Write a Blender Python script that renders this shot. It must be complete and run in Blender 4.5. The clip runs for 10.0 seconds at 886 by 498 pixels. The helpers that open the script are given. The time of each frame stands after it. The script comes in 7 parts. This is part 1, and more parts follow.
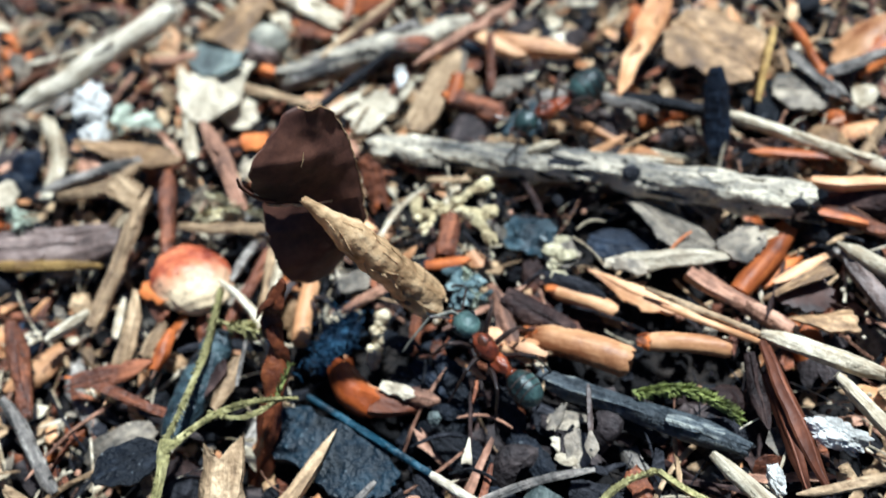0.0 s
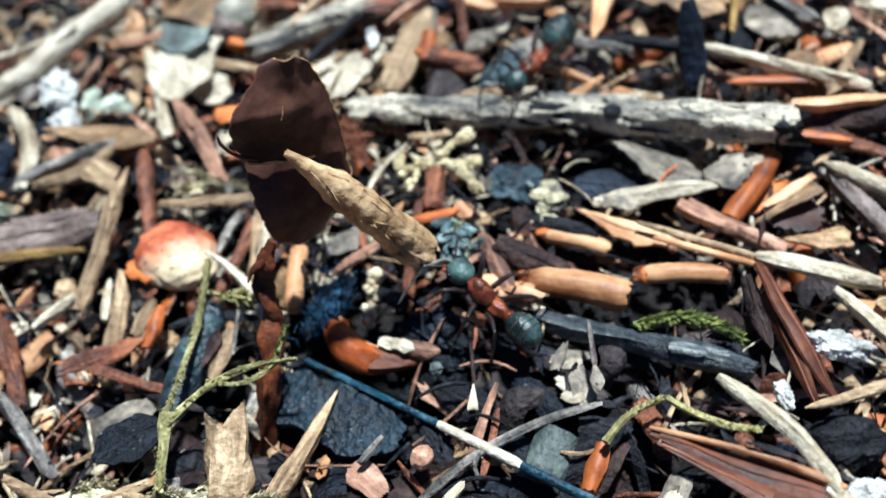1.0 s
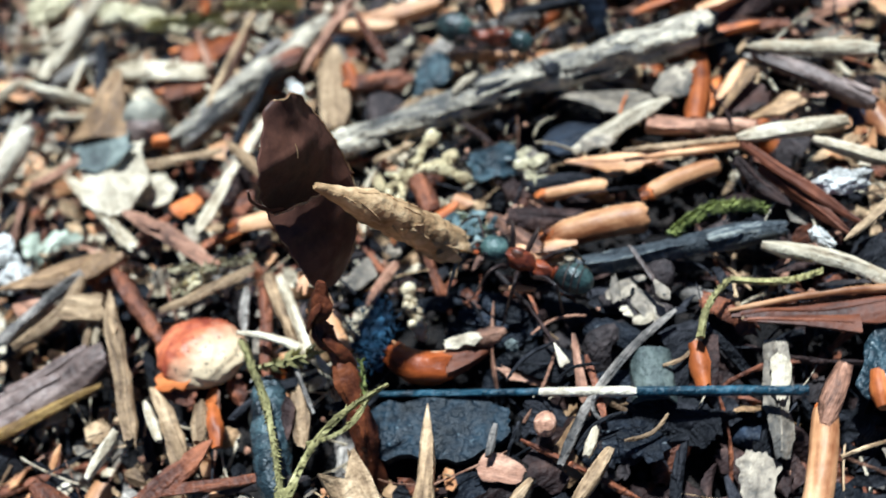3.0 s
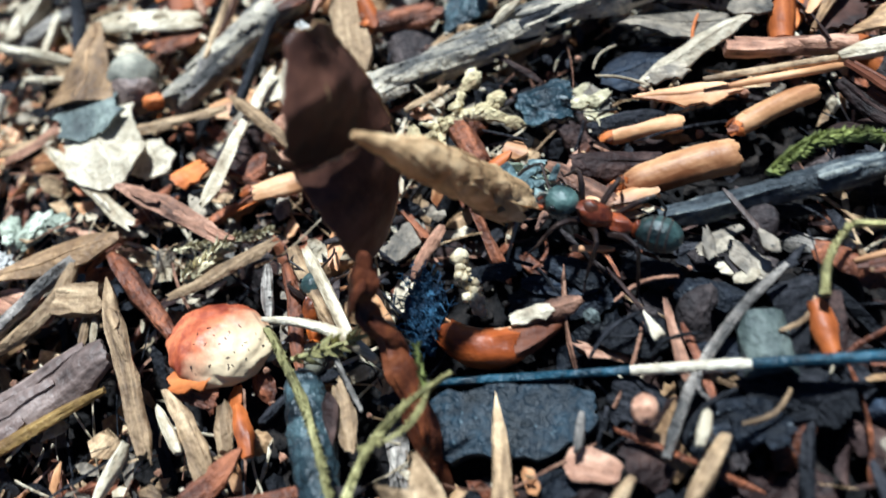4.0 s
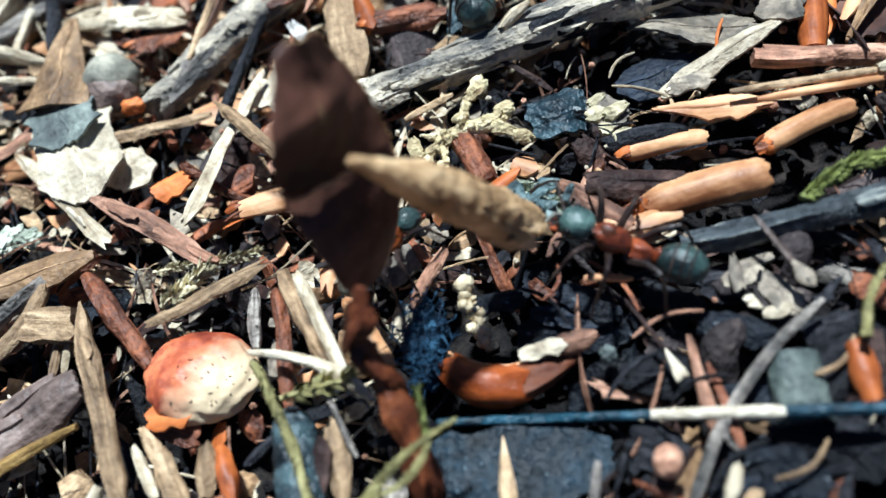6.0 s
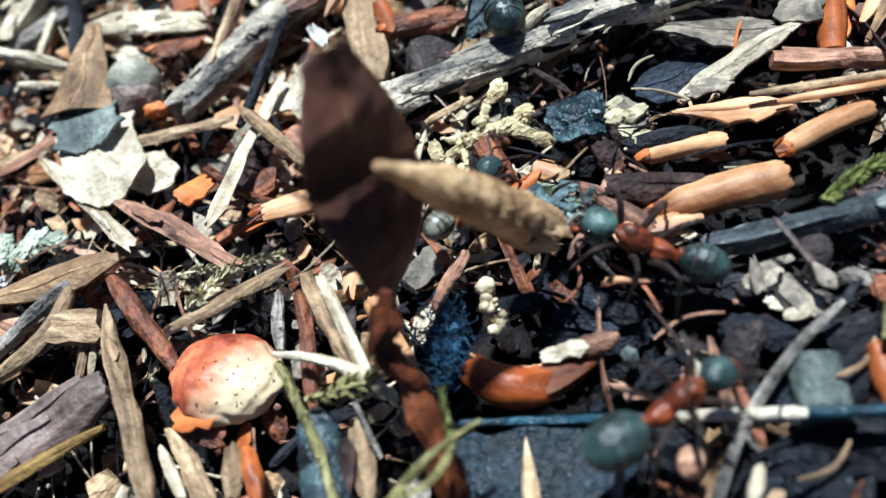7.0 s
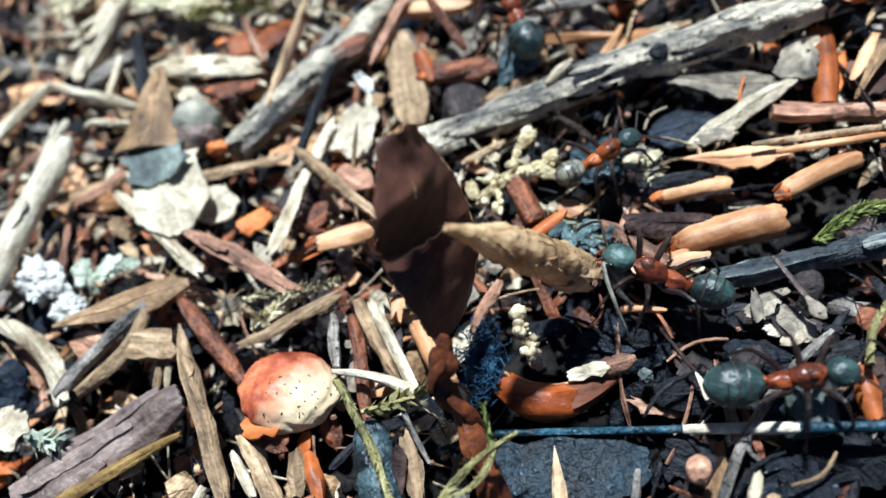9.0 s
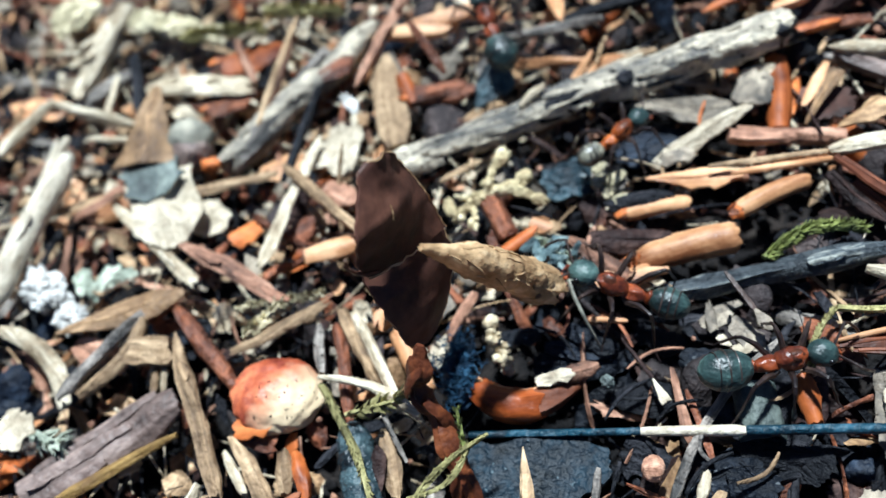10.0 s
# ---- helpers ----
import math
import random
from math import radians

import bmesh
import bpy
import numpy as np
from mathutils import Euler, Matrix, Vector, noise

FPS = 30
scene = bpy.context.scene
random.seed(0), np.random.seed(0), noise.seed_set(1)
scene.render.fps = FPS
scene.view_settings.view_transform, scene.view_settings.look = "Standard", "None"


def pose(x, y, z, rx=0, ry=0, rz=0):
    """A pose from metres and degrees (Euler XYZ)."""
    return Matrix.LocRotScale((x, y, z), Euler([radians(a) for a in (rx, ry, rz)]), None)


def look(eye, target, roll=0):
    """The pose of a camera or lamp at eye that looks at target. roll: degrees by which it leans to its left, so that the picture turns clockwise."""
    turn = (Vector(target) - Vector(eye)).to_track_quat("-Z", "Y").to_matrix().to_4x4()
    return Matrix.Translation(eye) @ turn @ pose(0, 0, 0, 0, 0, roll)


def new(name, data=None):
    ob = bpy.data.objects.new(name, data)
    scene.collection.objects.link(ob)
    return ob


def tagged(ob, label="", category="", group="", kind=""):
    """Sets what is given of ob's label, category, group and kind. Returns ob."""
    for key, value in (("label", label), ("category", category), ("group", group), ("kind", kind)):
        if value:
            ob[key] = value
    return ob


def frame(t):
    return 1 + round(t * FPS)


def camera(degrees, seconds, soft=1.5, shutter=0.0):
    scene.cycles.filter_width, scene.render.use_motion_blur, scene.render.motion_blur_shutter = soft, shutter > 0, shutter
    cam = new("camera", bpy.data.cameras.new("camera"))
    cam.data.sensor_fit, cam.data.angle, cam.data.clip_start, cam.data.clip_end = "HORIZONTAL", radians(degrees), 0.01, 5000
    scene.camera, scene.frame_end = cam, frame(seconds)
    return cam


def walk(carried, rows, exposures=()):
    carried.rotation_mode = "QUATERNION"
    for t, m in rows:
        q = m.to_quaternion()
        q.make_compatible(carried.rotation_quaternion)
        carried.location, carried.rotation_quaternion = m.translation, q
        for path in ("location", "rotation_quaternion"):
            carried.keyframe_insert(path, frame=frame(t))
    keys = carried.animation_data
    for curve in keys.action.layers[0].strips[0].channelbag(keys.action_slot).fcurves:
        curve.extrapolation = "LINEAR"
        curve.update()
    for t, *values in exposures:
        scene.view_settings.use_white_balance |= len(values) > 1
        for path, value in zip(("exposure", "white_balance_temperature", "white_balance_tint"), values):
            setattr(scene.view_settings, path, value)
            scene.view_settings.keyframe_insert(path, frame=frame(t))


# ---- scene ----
MM = 0.001

# ---- camera ----
cam = camera(54.0, 10.0, soft=1.5, shutter=0.5)
cam.data.dof.use_dof = True
cam.data.dof.focus_distance = 32.5 * MM
cam.data.dof.aperture_fstop = 40.0
PATH = [
    (0.0, -0.000, -22.033, 34.078, 32.37, 6.16, -9.61),
    (0.5, 0.081, -23.357, 33.561, 32.67, 6.37, -10.30),
    (1.0, -0.955, -23.390, 32.699, 31.69, 7.45, -14.39),
    (1.5, -1.624, -25.110, 31.899, 30.90, 7.46, -19.94),
    (2.0, -3.684, -22.820, 33.062, 31.48, 7.99, -25.97),
    (2.2, -4.111, -23.127, 32.898, 32.88, 9.13, -26.88),
    (3.3, -10.700, -21.728, 32.397, 32.76, 10.07, -41.42),
    (3.5, -10.614, -20.890, 31.672, 32.73, 11.16, -41.50),
    (4.0, -10.344, -18.170, 27.955, 30.19, 11.04, -41.48),
    (4.5, -9.425, -16.091, 27.778, 30.44, 10.23, -41.79),
    (5.0, -9.622, -15.976, 28.051, 30.19, 10.24, -41.64),
    (5.5, -9.663, -15.488, 27.269, 29.95, 10.39, -41.28),
    (5.7, -9.092, -15.906, 26.328, 29.49, 10.42, -41.36),
    (6.8, -9.105, -15.304, 27.290, 28.79, 10.74, -41.21),
    (7.0, -9.364, -15.539, 26.917, 28.99, 11.01, -41.16),
    (7.5, -9.403, -14.954, 27.772, 29.07, 10.88, -40.85),
    (8.0, -10.367, -14.897, 28.348, 29.07, 10.77, -40.89),
    (8.5, -10.891, -15.396, 29.537, 28.98, 11.09, -40.85),
    (9.0, -10.538, -15.884, 31.232, 29.24, 10.83, -40.72),
    (9.5, -10.525, -16.443, 33.374, 29.03, 10.28, -40.70),
    (10.0, -10.142, -17.044, 33.673, 29.02, 10.30, -40.84),
]
walk(cam, [(t, pose(x * MM, y * MM, z * MM, rx, ry, rz)) for t, x, y, z, rx, ry, rz in PATH],
     exposures=[(0.0, 0.78, 4740, 9), (10.0, 0.78, 4740, 9)])

# ---- light ----
SUN_FROM = Vector((0.28, 0.36, 1.0)).normalized()
world = bpy.data.worlds.new("sky")
scene.world = world
world.use_nodes = True
sky = world.node_tree.nodes.new("ShaderNodeTexSky")
sky.sky_type, sky.sun_disc = "NISHITA", False
sky.ozone_density = 3.0
sky.sun_elevation = math.asin(SUN_FROM.z)
sky.sun_rotation = math.atan2(SUN_FROM.x, SUN_FROM.y)
background = world.node_tree.nodes["Background"]
world.node_tree.links.new(sky.outputs[0], background.inputs[0])
background.inputs[1].default_value = 0.018
sun_data = bpy.data.lights.new("sun", "SUN")
sun_data.energy, sun_data.angle, sun_data.color = 5.0, radians(4.0), (0.98, 0.88, 0.67)
sun = new("sun", sun_data)
sun.matrix_world = look(SUN_FROM, (0, 0, 0))


# ---- materials ----
def node(tree, kind, **inputs):
    n = tree.nodes.new("ShaderNode" + kind)
    for key, value in inputs.items():
        n.inputs[key.replace("_", " ")].default_value = value
    return n


def surface(name, pale, mid, dark, grain=(0.25, 2.2, 2.2), size=1.0, rough=0.65, bump=0.5, spots=0.0, spot_colour=(0.02, 0.018, 0.016),
            through_light=0.0, vary=0.5, cells=0.0, spec=0.4, pit=0.45):
    """A worn natural surface: streaks along the piece, stains, specks and fine relief, at true size (grain per millimetre)."""
    mat = bpy.data.materials.new(name)
    mat.use_nodes = True
    tree = mat.node_tree
    link = tree.links.new
    bsdf = tree.nodes["Principled BSDF"]
    coords = node(tree, "TexCoord")
    info = node(tree, "ObjectInfo")
    shift = tree.nodes.new("ShaderNodeVectorMath")
    shift.operation = "MULTIPLY_ADD"
    link(info.outputs["Random"], shift.inputs[0])
    shift.inputs[1].default_value = (0.37, 0.21, 0.53)
    link(coords.outputs["Object"], shift.inputs[2])
    mapping = node(tree, "Mapping")
    mapping.inputs["Scale"].default_value = [1000 * size * g for g in grain]
    link(shift.outputs[0], mapping.inputs["Vector"])
    fibre = node(tree, "TexNoise", Scale=1.0, Detail=6.0, Roughness=0.65, Distortion=0.4)
    link(mapping.outputs[0], fibre.inputs["Vector"])
    stain = node(tree, "TexNoise", Scale=450.0 * size, Detail=4.0, Roughness=0.6)
    link(shift.outputs[0], stain.inputs["Vector"])
    speck = node(tree, "TexNoise", Scale=2600.0 * size, Detail=2.0, Roughness=0.5)
    link(shift.outputs[0], speck.inputs["Vector"])

    ramp = tree.nodes.new("ShaderNodeValToRGB")
    ramp.color_ramp.elements[0].position, ramp.color_ramp.elements[0].color = 0.39, (*[0.55 * c for c in dark], 1)
    ramp.color_ramp.elements[1].position, ramp.color_ramp.elements[1].color = 0.61, (*pale, 1)
    ramp.color_ramp.elements.new(0.51).color = (*[0.80 * c for c in mid], 1)
    blend = tree.nodes.new("ShaderNodeMix")
    blend.data_type = "FLOAT"
    blend.inputs[0].default_value = 0.45
    link(fibre.outputs["Fac"], blend.inputs[2])
    link(stain.outputs["Fac"], blend.inputs[3])
    link(blend.outputs[0], ramp.inputs["Fac"])
    colour = ramp.outputs["Color"]

    tint = node(tree, "HueSaturation", Saturation=1.06)
    spread = node(tree, "MapRange")
    link(info.outputs["Random"], spread.inputs["Value"])
    spread.inputs["To Min"].default_value, spread.inputs["To Max"].default_value = 1 - 0.5 * vary, 1 + 0.5 * vary
    link(spread.outputs[0], tint.inputs["Value"])
    link(colour, tint.inputs["Color"])
    colour = tint.outputs["Color"]
    if spots:
        edge = node(tree, "MapRange")
        edge.inputs["From Min"].default_value, edge.inputs["From Max"].default_value = 0.72 - 0.2 * spots, 0.76 - 0.2 * spots
        link(speck.outputs["Fac"], edge.inputs["Value"])
        mix = tree.nodes.new("ShaderNodeMix")
        mix.data_type = "RGBA"
        mix.inputs[7].default_value = (*spot_colour, 1)
        link(edge.outputs[0], mix.inputs[0])
        link(colour, mix.inputs[6])
        colour = mix.outputs[2]
    pits = node(tree, "MapRange")
    pits.inputs["From Min"].default_value, pits.inputs["From Max"].default_value = 0.36, 0.50
    pits.inputs["To Min"].default_value = pit
    link(speck.outputs["Fac"], pits.inputs["Value"])
    dirt = tree.nodes.new("ShaderNodeMix")
    dirt.data_type = "RGBA"
    dirt.inputs[6].default_value = (*dark, 1)
    link(pits.outputs[0], dirt.inputs[0])
    link(colour, dirt.inputs[7])
    colour = dirt.outputs[2]
    height = fibre.outputs["Fac"]
    if cells:
        veins = node(tree, "TexVoronoi", Scale=1000.0 * cells)
        veins.feature = "DISTANCE_TO_EDGE"
        link(shift.outputs[0], veins.inputs["Vector"])
        line = node(tree, "MapRange")
        line.inputs["From Max"].default_value = 0.12
        link(veins.outputs["Distance"], line.inputs["Value"])
        mix = tree.nodes.new("ShaderNodeMix")
        mix.data_type = "RGBA"
        mix.inputs[6].default_value = (*dark, 1)
        soft = node(tree, "MapRange")
        soft.inputs["To Min"].default_value = 0.45
        link(line.outputs[0], soft.inputs["Value"])
        link(soft.outputs[0], mix.inputs[0])
        link(colour, mix.inputs[7])
        colour = mix.outputs[2]
    link(colour, bsdf.inputs["Base Color"])
    both = tree.nodes.new("ShaderNodeMath")
    both.operation = "ADD"
    link(height, both.inputs[0])
    link(speck.outputs["Fac"], both.inputs[1])
    relief = node(tree, "Bump", Strength=min(1.0, 1.5 * bump))
    relief.inputs["Distance"].default_value = 0.32 * MM
    link(both.outputs[0], relief.inputs["Height"])
    link(relief.outputs[0], bsdf.inputs["Normal"])
    wear = node(tree, "MapRange")
    wear.inputs["To Min"].default_value, wear.inputs["To Max"].default_value = rough - 0.15, min(1, rough + 0.2)
    link(stain.outputs["Fac"], wear.inputs["Value"])
    link(wear.outputs[0], bsdf.inputs["Roughness"])
    bsdf.inputs["Specular IOR Level"].default_value = spec
    if through_light:
        out = tree.nodes["Material Output"]
        thin = tree.nodes.new("ShaderNodeBsdfTranslucent")
        link(colour, thin.inputs["Color"])
        mixed = tree.nodes.new("ShaderNodeMixShader")
        mixed.inputs[0].default_value = through_light
        link(bsdf.outputs[0], mixed.inputs[1])
        link(thin.outputs[0], mixed.inputs[2])
        link(mixed.outputs[0], out.inputs["Surface"])
    return mat


M = {
    "log": surface("weathered_bark", (0.86, 0.77, 0.58), (0.60, 0.53, 0.41), (0.17, 0.165, 0.155), grain=(0.18, 1.2, 1.2), rough=0.75, bump=0.8, spots=0.3, vary=0.1, spec=0.25, pit=0.55),
    "grey": surface("grey_bark", (0.56, 0.51, 0.44), (0.34, 0.3, 0.26), (0.08, 0.075, 0.07), grain=(0.25, 2.0, 2.0), bump=0.8, spots=0.2),
    # dark, char, slate, umber and dusk are darkened to carry the lower corner's shade
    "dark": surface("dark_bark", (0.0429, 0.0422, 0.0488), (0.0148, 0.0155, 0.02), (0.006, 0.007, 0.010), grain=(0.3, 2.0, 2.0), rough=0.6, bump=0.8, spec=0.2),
    "tan": surface("tan_wood", (0.74, 0.55, 0.34), (0.52, 0.36, 0.205), (0.17, 0.105, 0.055), bump=0.45, pit=0.6),
    "cream": surface("bleached_wood", (0.88, 0.8, 0.62), (0.74, 0.64, 0.46), (0.36, 0.27, 0.16), bump=0.4, vary=0.25),
    "ochre": surface("ochre_stalk", (0.60, 0.42, 0.16), (0.44, 0.28, 0.09), (0.18, 0.10, 0.035), bump=0.4),
    "pink": surface("pink_brown_wood", (0.68, 0.42, 0.29), (0.46, 0.25, 0.16), (0.14, 0.07, 0.045), bump=0.4, pit=0.62),
    "red": surface("red_brown_bark", (0.38, 0.15, 0.075), (0.21, 0.078, 0.04), (0.055, 0.022, 0.015), rough=0.5, bump=0.5),
    "orange": surface("bud_scale", (0.74, 0.275, 0.10), (0.54, 0.17, 0.058), (0.2, 0.055, 0.024), grain=(0.12, 0.8, 0.8), rough=0.46, bump=0.10, pit=0.82, through_light=0.1, spec=0.3),
    "peach": surface("pale_bud_scale", (0.92, 0.58, 0.33), (0.76, 0.42, 0.21), (0.42, 0.17, 0.075), grain=(0.08, 0.8, 0.8), rough=0.46, bump=0.10, pit=0.88, through_light=0.1, spec=0.3),
    "leaf": surface("brown_leaf", (0.175, 0.084, 0.056), (0.118, 0.056, 0.040), (0.045, 0.022, 0.017), grain=(0.35, 0.35, 0.35), rough=0.5, bump=0.06, through_light=0.16, vary=0.1, pit=0.9, spec=0.3),
    "case": surface("dry_leaf_roll", (0.96, 0.74, 0.45), (0.88, 0.62, 0.34), (0.54, 0.34, 0.165), grain=(0.5, 1.2, 1.2), rough=0.75, bump=0.3, vary=0.1, cells=1.1, pit=0.88, through_light=0.3),
    "tanleaf": surface("tan_leaf", (0.68, 0.46, 0.26), (0.5, 0.32, 0.165), (0.18, 0.105, 0.052), grain=(0.5, 1.0, 1.0), rough=0.6, bump=0.35, through_light=0.15, cells=1.0),
    "greyleaf": surface("grey_leaf", (0.56, 0.48, 0.36), (0.35, 0.295, 0.225), (0.085, 0.075, 0.062), grain=(0.5, 0.9, 0.9), rough=0.6, bump=0.4, spots=0.15, through_light=0.12),
    "paleleaf": surface("bleached_leaf", (0.90, 0.81, 0.62), (0.78, 0.68, 0.50), (0.42, 0.34, 0.23), grain=(0.6, 1.1, 1.1), rough=0.6, bump=0.45, through_light=0.08, vary=0.2),
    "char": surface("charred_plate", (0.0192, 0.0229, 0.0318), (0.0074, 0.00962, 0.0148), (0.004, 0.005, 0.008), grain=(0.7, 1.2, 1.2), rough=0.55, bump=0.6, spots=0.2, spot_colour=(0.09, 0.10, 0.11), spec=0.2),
    "teal": surface("dark_teal_film", (0.12, 0.175, 0.195), (0.038, 0.066, 0.085), (0.010, 0.018, 0.026), grain=(0.6, 1.0, 1.0), rough=0.36, bump=0.7, spots=0.15, spot_colour=(0.3, 0.33, 0.33)),
    "blue": surface("blue_fibre", (0.0612, 0.137, 0.23), (0.0216, 0.0612, 0.122), (0.007, 0.02, 0.048), grain=(1.4, 1.4, 1.4), rough=0.6, bump=1.0, vary=0.1),
    "needle": surface("blue_black_stalk", (0.045, 0.11, 0.16), (0.02, 0.06, 0.092), (0.009, 0.02, 0.032), grain=(0.2, 2.0, 2.0), rough=0.35, bump=0.4, vary=0.1),
    "band": surface("cream_band", (0.88, 0.83, 0.68), (0.78, 0.70, 0.54), (0.48, 0.40, 0.28), rough=0.5, bump=0.3, vary=0.1),
    "moss": surface("green_moss", (0.50, 0.54, 0.18), (0.32, 0.36, 0.10), (0.12, 0.14, 0.045), grain=(1.5, 1.5, 1.5), rough=0.7, bump=0.3, through_light=0.2),
    "drymoss": surface("dry_moss", (0.74, 0.68, 0.34), (0.54, 0.49, 0.21), (0.22, 0.20, 0.08), grain=(1.5, 1.5, 1.5), rough=0.75, bump=0.4, through_light=0.2),
    "greymoss": surface("grey_lichen", (0.72, 0.75, 0.6), (0.52, 0.56, 0.44), (0.22, 0.25, 0.19), grain=(1.5, 1.5, 1.5), rough=0.8, bump=0.6),
    "white": surface("white_crumb", (0.88, 0.87, 0.83), (0.78, 0.76, 0.71), (0.50, 0.48, 0.43), grain=(1.0, 1.0, 1.0), rough=0.75, bump=0.5, vary=0.1, pit=0.85),
    "resin": surface("yellow_grain", (0.90, 0.80, 0.56), (0.78, 0.66, 0.43), (0.45, 0.34, 0.19), grain=(1.5, 1.5, 1.5), rough=0.55, bump=0.3, vary=0.1),
    "stalk": surface("brown_stalk", (0.338, 0.119, 0.0486), (0.189, 0.0621, 0.0297), (0.045, 0.017, 0.012), grain=(0.8, 0.8, 0.3), rough=0.45, bump=0.2, through_light=0.22, pit=0.8),
    "mauve": surface("mauve_bark", (0.34, 0.262, 0.225), (0.20, 0.146, 0.125), (0.058, 0.043, 0.038), grain=(0.14, 0.9, 0.9), rough=0.5, bump=0.3, pit=0.7),
    "satin": surface("satin_brown_leaf", (0.27, 0.105, 0.056), (0.165, 0.062, 0.035), (0.07, 0.027, 0.017), grain=(0.10, 0.5, 0.5), rough=0.5, bump=0.12, pit=0.9, spec=0.22),
    "husk": surface("teal_husk", (0.075, 0.11, 0.12), (0.036, 0.056, 0.067), (0.012, 0.02, 0.026), grain=(1.4, 0.5, 0.5), rough=0.36, bump=0.5, pit=0.6),
    "pod": surface("glossy_pod", (0.74, 0.26, 0.10), (0.55, 0.15, 0.05), (0.25, 0.06, 0.022), grain=(0.16, 1.0, 1.0), rough=0.42, bump=0.12, through_light=0.08, pit=0.8, spec=0.35),
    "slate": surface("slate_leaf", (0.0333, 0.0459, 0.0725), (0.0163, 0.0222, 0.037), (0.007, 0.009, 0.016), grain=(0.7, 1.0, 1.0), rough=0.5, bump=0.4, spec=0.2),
    "seed": surface("grey_seed", (0.44, 0.41, 0.32), (0.30, 0.29, 0.235), (0.15, 0.145, 0.125), grain=(0.7, 0.7, 0.7), rough=0.6, bump=0.15, vary=0.1, pit=0.8, spec=0.2),
    "umber": surface("dark_umber_scrap", (0.0897, 0.0562, 0.0468), (0.0437, 0.0265, 0.0242), (0.017, 0.011, 0.011), grain=(0.6, 1.2, 1.2), rough=0.6, bump=0.5, through_light=0.08, spec=0.2),
    "dusk": surface("grey_purple_scrap", (0.105, 0.0842, 0.0796), (0.053, 0.0429, 0.0429), (0.02, 0.017, 0.018), grain=(0.5, 1.3, 1.3), rough=0.65, bump=0.5, spec=0.2),
    "slateleaf": surface("stained_leaf", (0.36, 0.40, 0.35), (0.19, 0.22, 0.205), (0.055, 0.068, 0.068), grain=(0.6, 0.9, 0.9), rough=0.6, bump=0.35, spots=0.15, through_light=0.06),
    "shell": surface("leaf_shell", (0.12, 0.14, 0.125), (0.065, 0.082, 0.077), (0.03, 0.04, 0.04), grain=(0.6, 0.9, 0.9), rough=0.55, bump=0.4, through_light=0.06),
    "bluelichen": surface("blue_lichen", (0.36, 0.44, 0.42), (0.15, 0.215, 0.225), (0.03, 0.05, 0.06), grain=(1.6, 1.6, 1.6), rough=0.6, bump=0.7, through_light=0.06),
    "plate": surface("blue_grey_plate", (0.012, 0.027, 0.042), (0.006, 0.0135, 0.0232), (0.002, 0.006, 0.010), grain=(0.8, 0.9, 0.9), rough=0.45, bump=0.4, spots=0.2, spot_colour=(0.07, 0.10, 0.12), spec=0.25),
    "soil": surface("dark_soil", (0.0333, 0.0274, 0.0237), (0.0148, 0.0133, 0.0133), (0.007, 0.007, 0.008), grain=(1.1, 1.1, 1.1), rough=0.9, bump=1.0, vary=0.0, spec=0.15),
    "ridge": surface("ridged_dark_bark", (0.52, 0.53, 0.46), (0.13, 0.15, 0.165), (0.014, 0.019, 0.026), grain=(0.22, 1.7, 1.7), rough=0.55, bump=1.0, spec=0.3),
    "palemoss": surface("pale_lichen", (0.86, 0.79, 0.56), (0.70, 0.62, 0.40), (0.32, 0.28, 0.16), grain=(1.5, 1.5, 1.5), rough=0.8, bump=0.5),
    "olive": surface("olive_cuticle", (0.52, 0.50, 0.37), (0.38, 0.365, 0.275), (0.09, 0.09, 0.075), grain=(1.6, 1.6, 1.6), rough=0.35, bump=0.15, vary=0.1, pit=0.85, spec=0.5),
    "ant_red": surface("ant_red_cuticle", (0.34, 0.092, 0.034), (0.185, 0.045, 0.019), (0.034, 0.011, 0.009), grain=(0.9, 0.9, 0.9), rough=0.34, bump=0.2, vary=0.1, pit=0.8, spec=0.6),
    "ant_orange": surface("ant_orange_cuticle", (0.60, 0.20, 0.055), (0.38, 0.105, 0.03), (0.09, 0.028, 0.014), grain=(0.9, 0.9, 0.9), rough=0.36, bump=0.2, vary=0.1, pit=0.85, spec=0.5),
    "root": surface("yellow_root", (0.92, 0.82, 0.54), (0.78, 0.66, 0.38), (0.36, 0.26, 0.13), grain=(0.9, 1.4, 1.4), rough=0.65, bump=0.7, vary=0.15),
    "ant_dark": surface("ant_dark_cuticle", (0.095, 0.15, 0.135), (0.045, 0.076, 0.072), (0.014, 0.023, 0.024), grain=(1.0, 1.0, 1.0), rough=0.36, bump=0.25, vary=0.1, pit=0.8, spec=0.5),
    "ant_leg": surface("ant_leg_cuticle", (0.06, 0.04, 0.032), (0.03, 0.019, 0.016), (0.012, 0.008, 0.008), grain=(1.2, 1.2, 1.2), rough=0.35, bump=0.1, vary=0.1, pit=0.85, spec=0.6),
    "shine": surface("ant_eye", (0.03, 0.03, 0.03), (0.015, 0.015, 0.016), (0.006, 0.006, 0.007), rough=0.2, bump=0.05, vary=0.0),
}


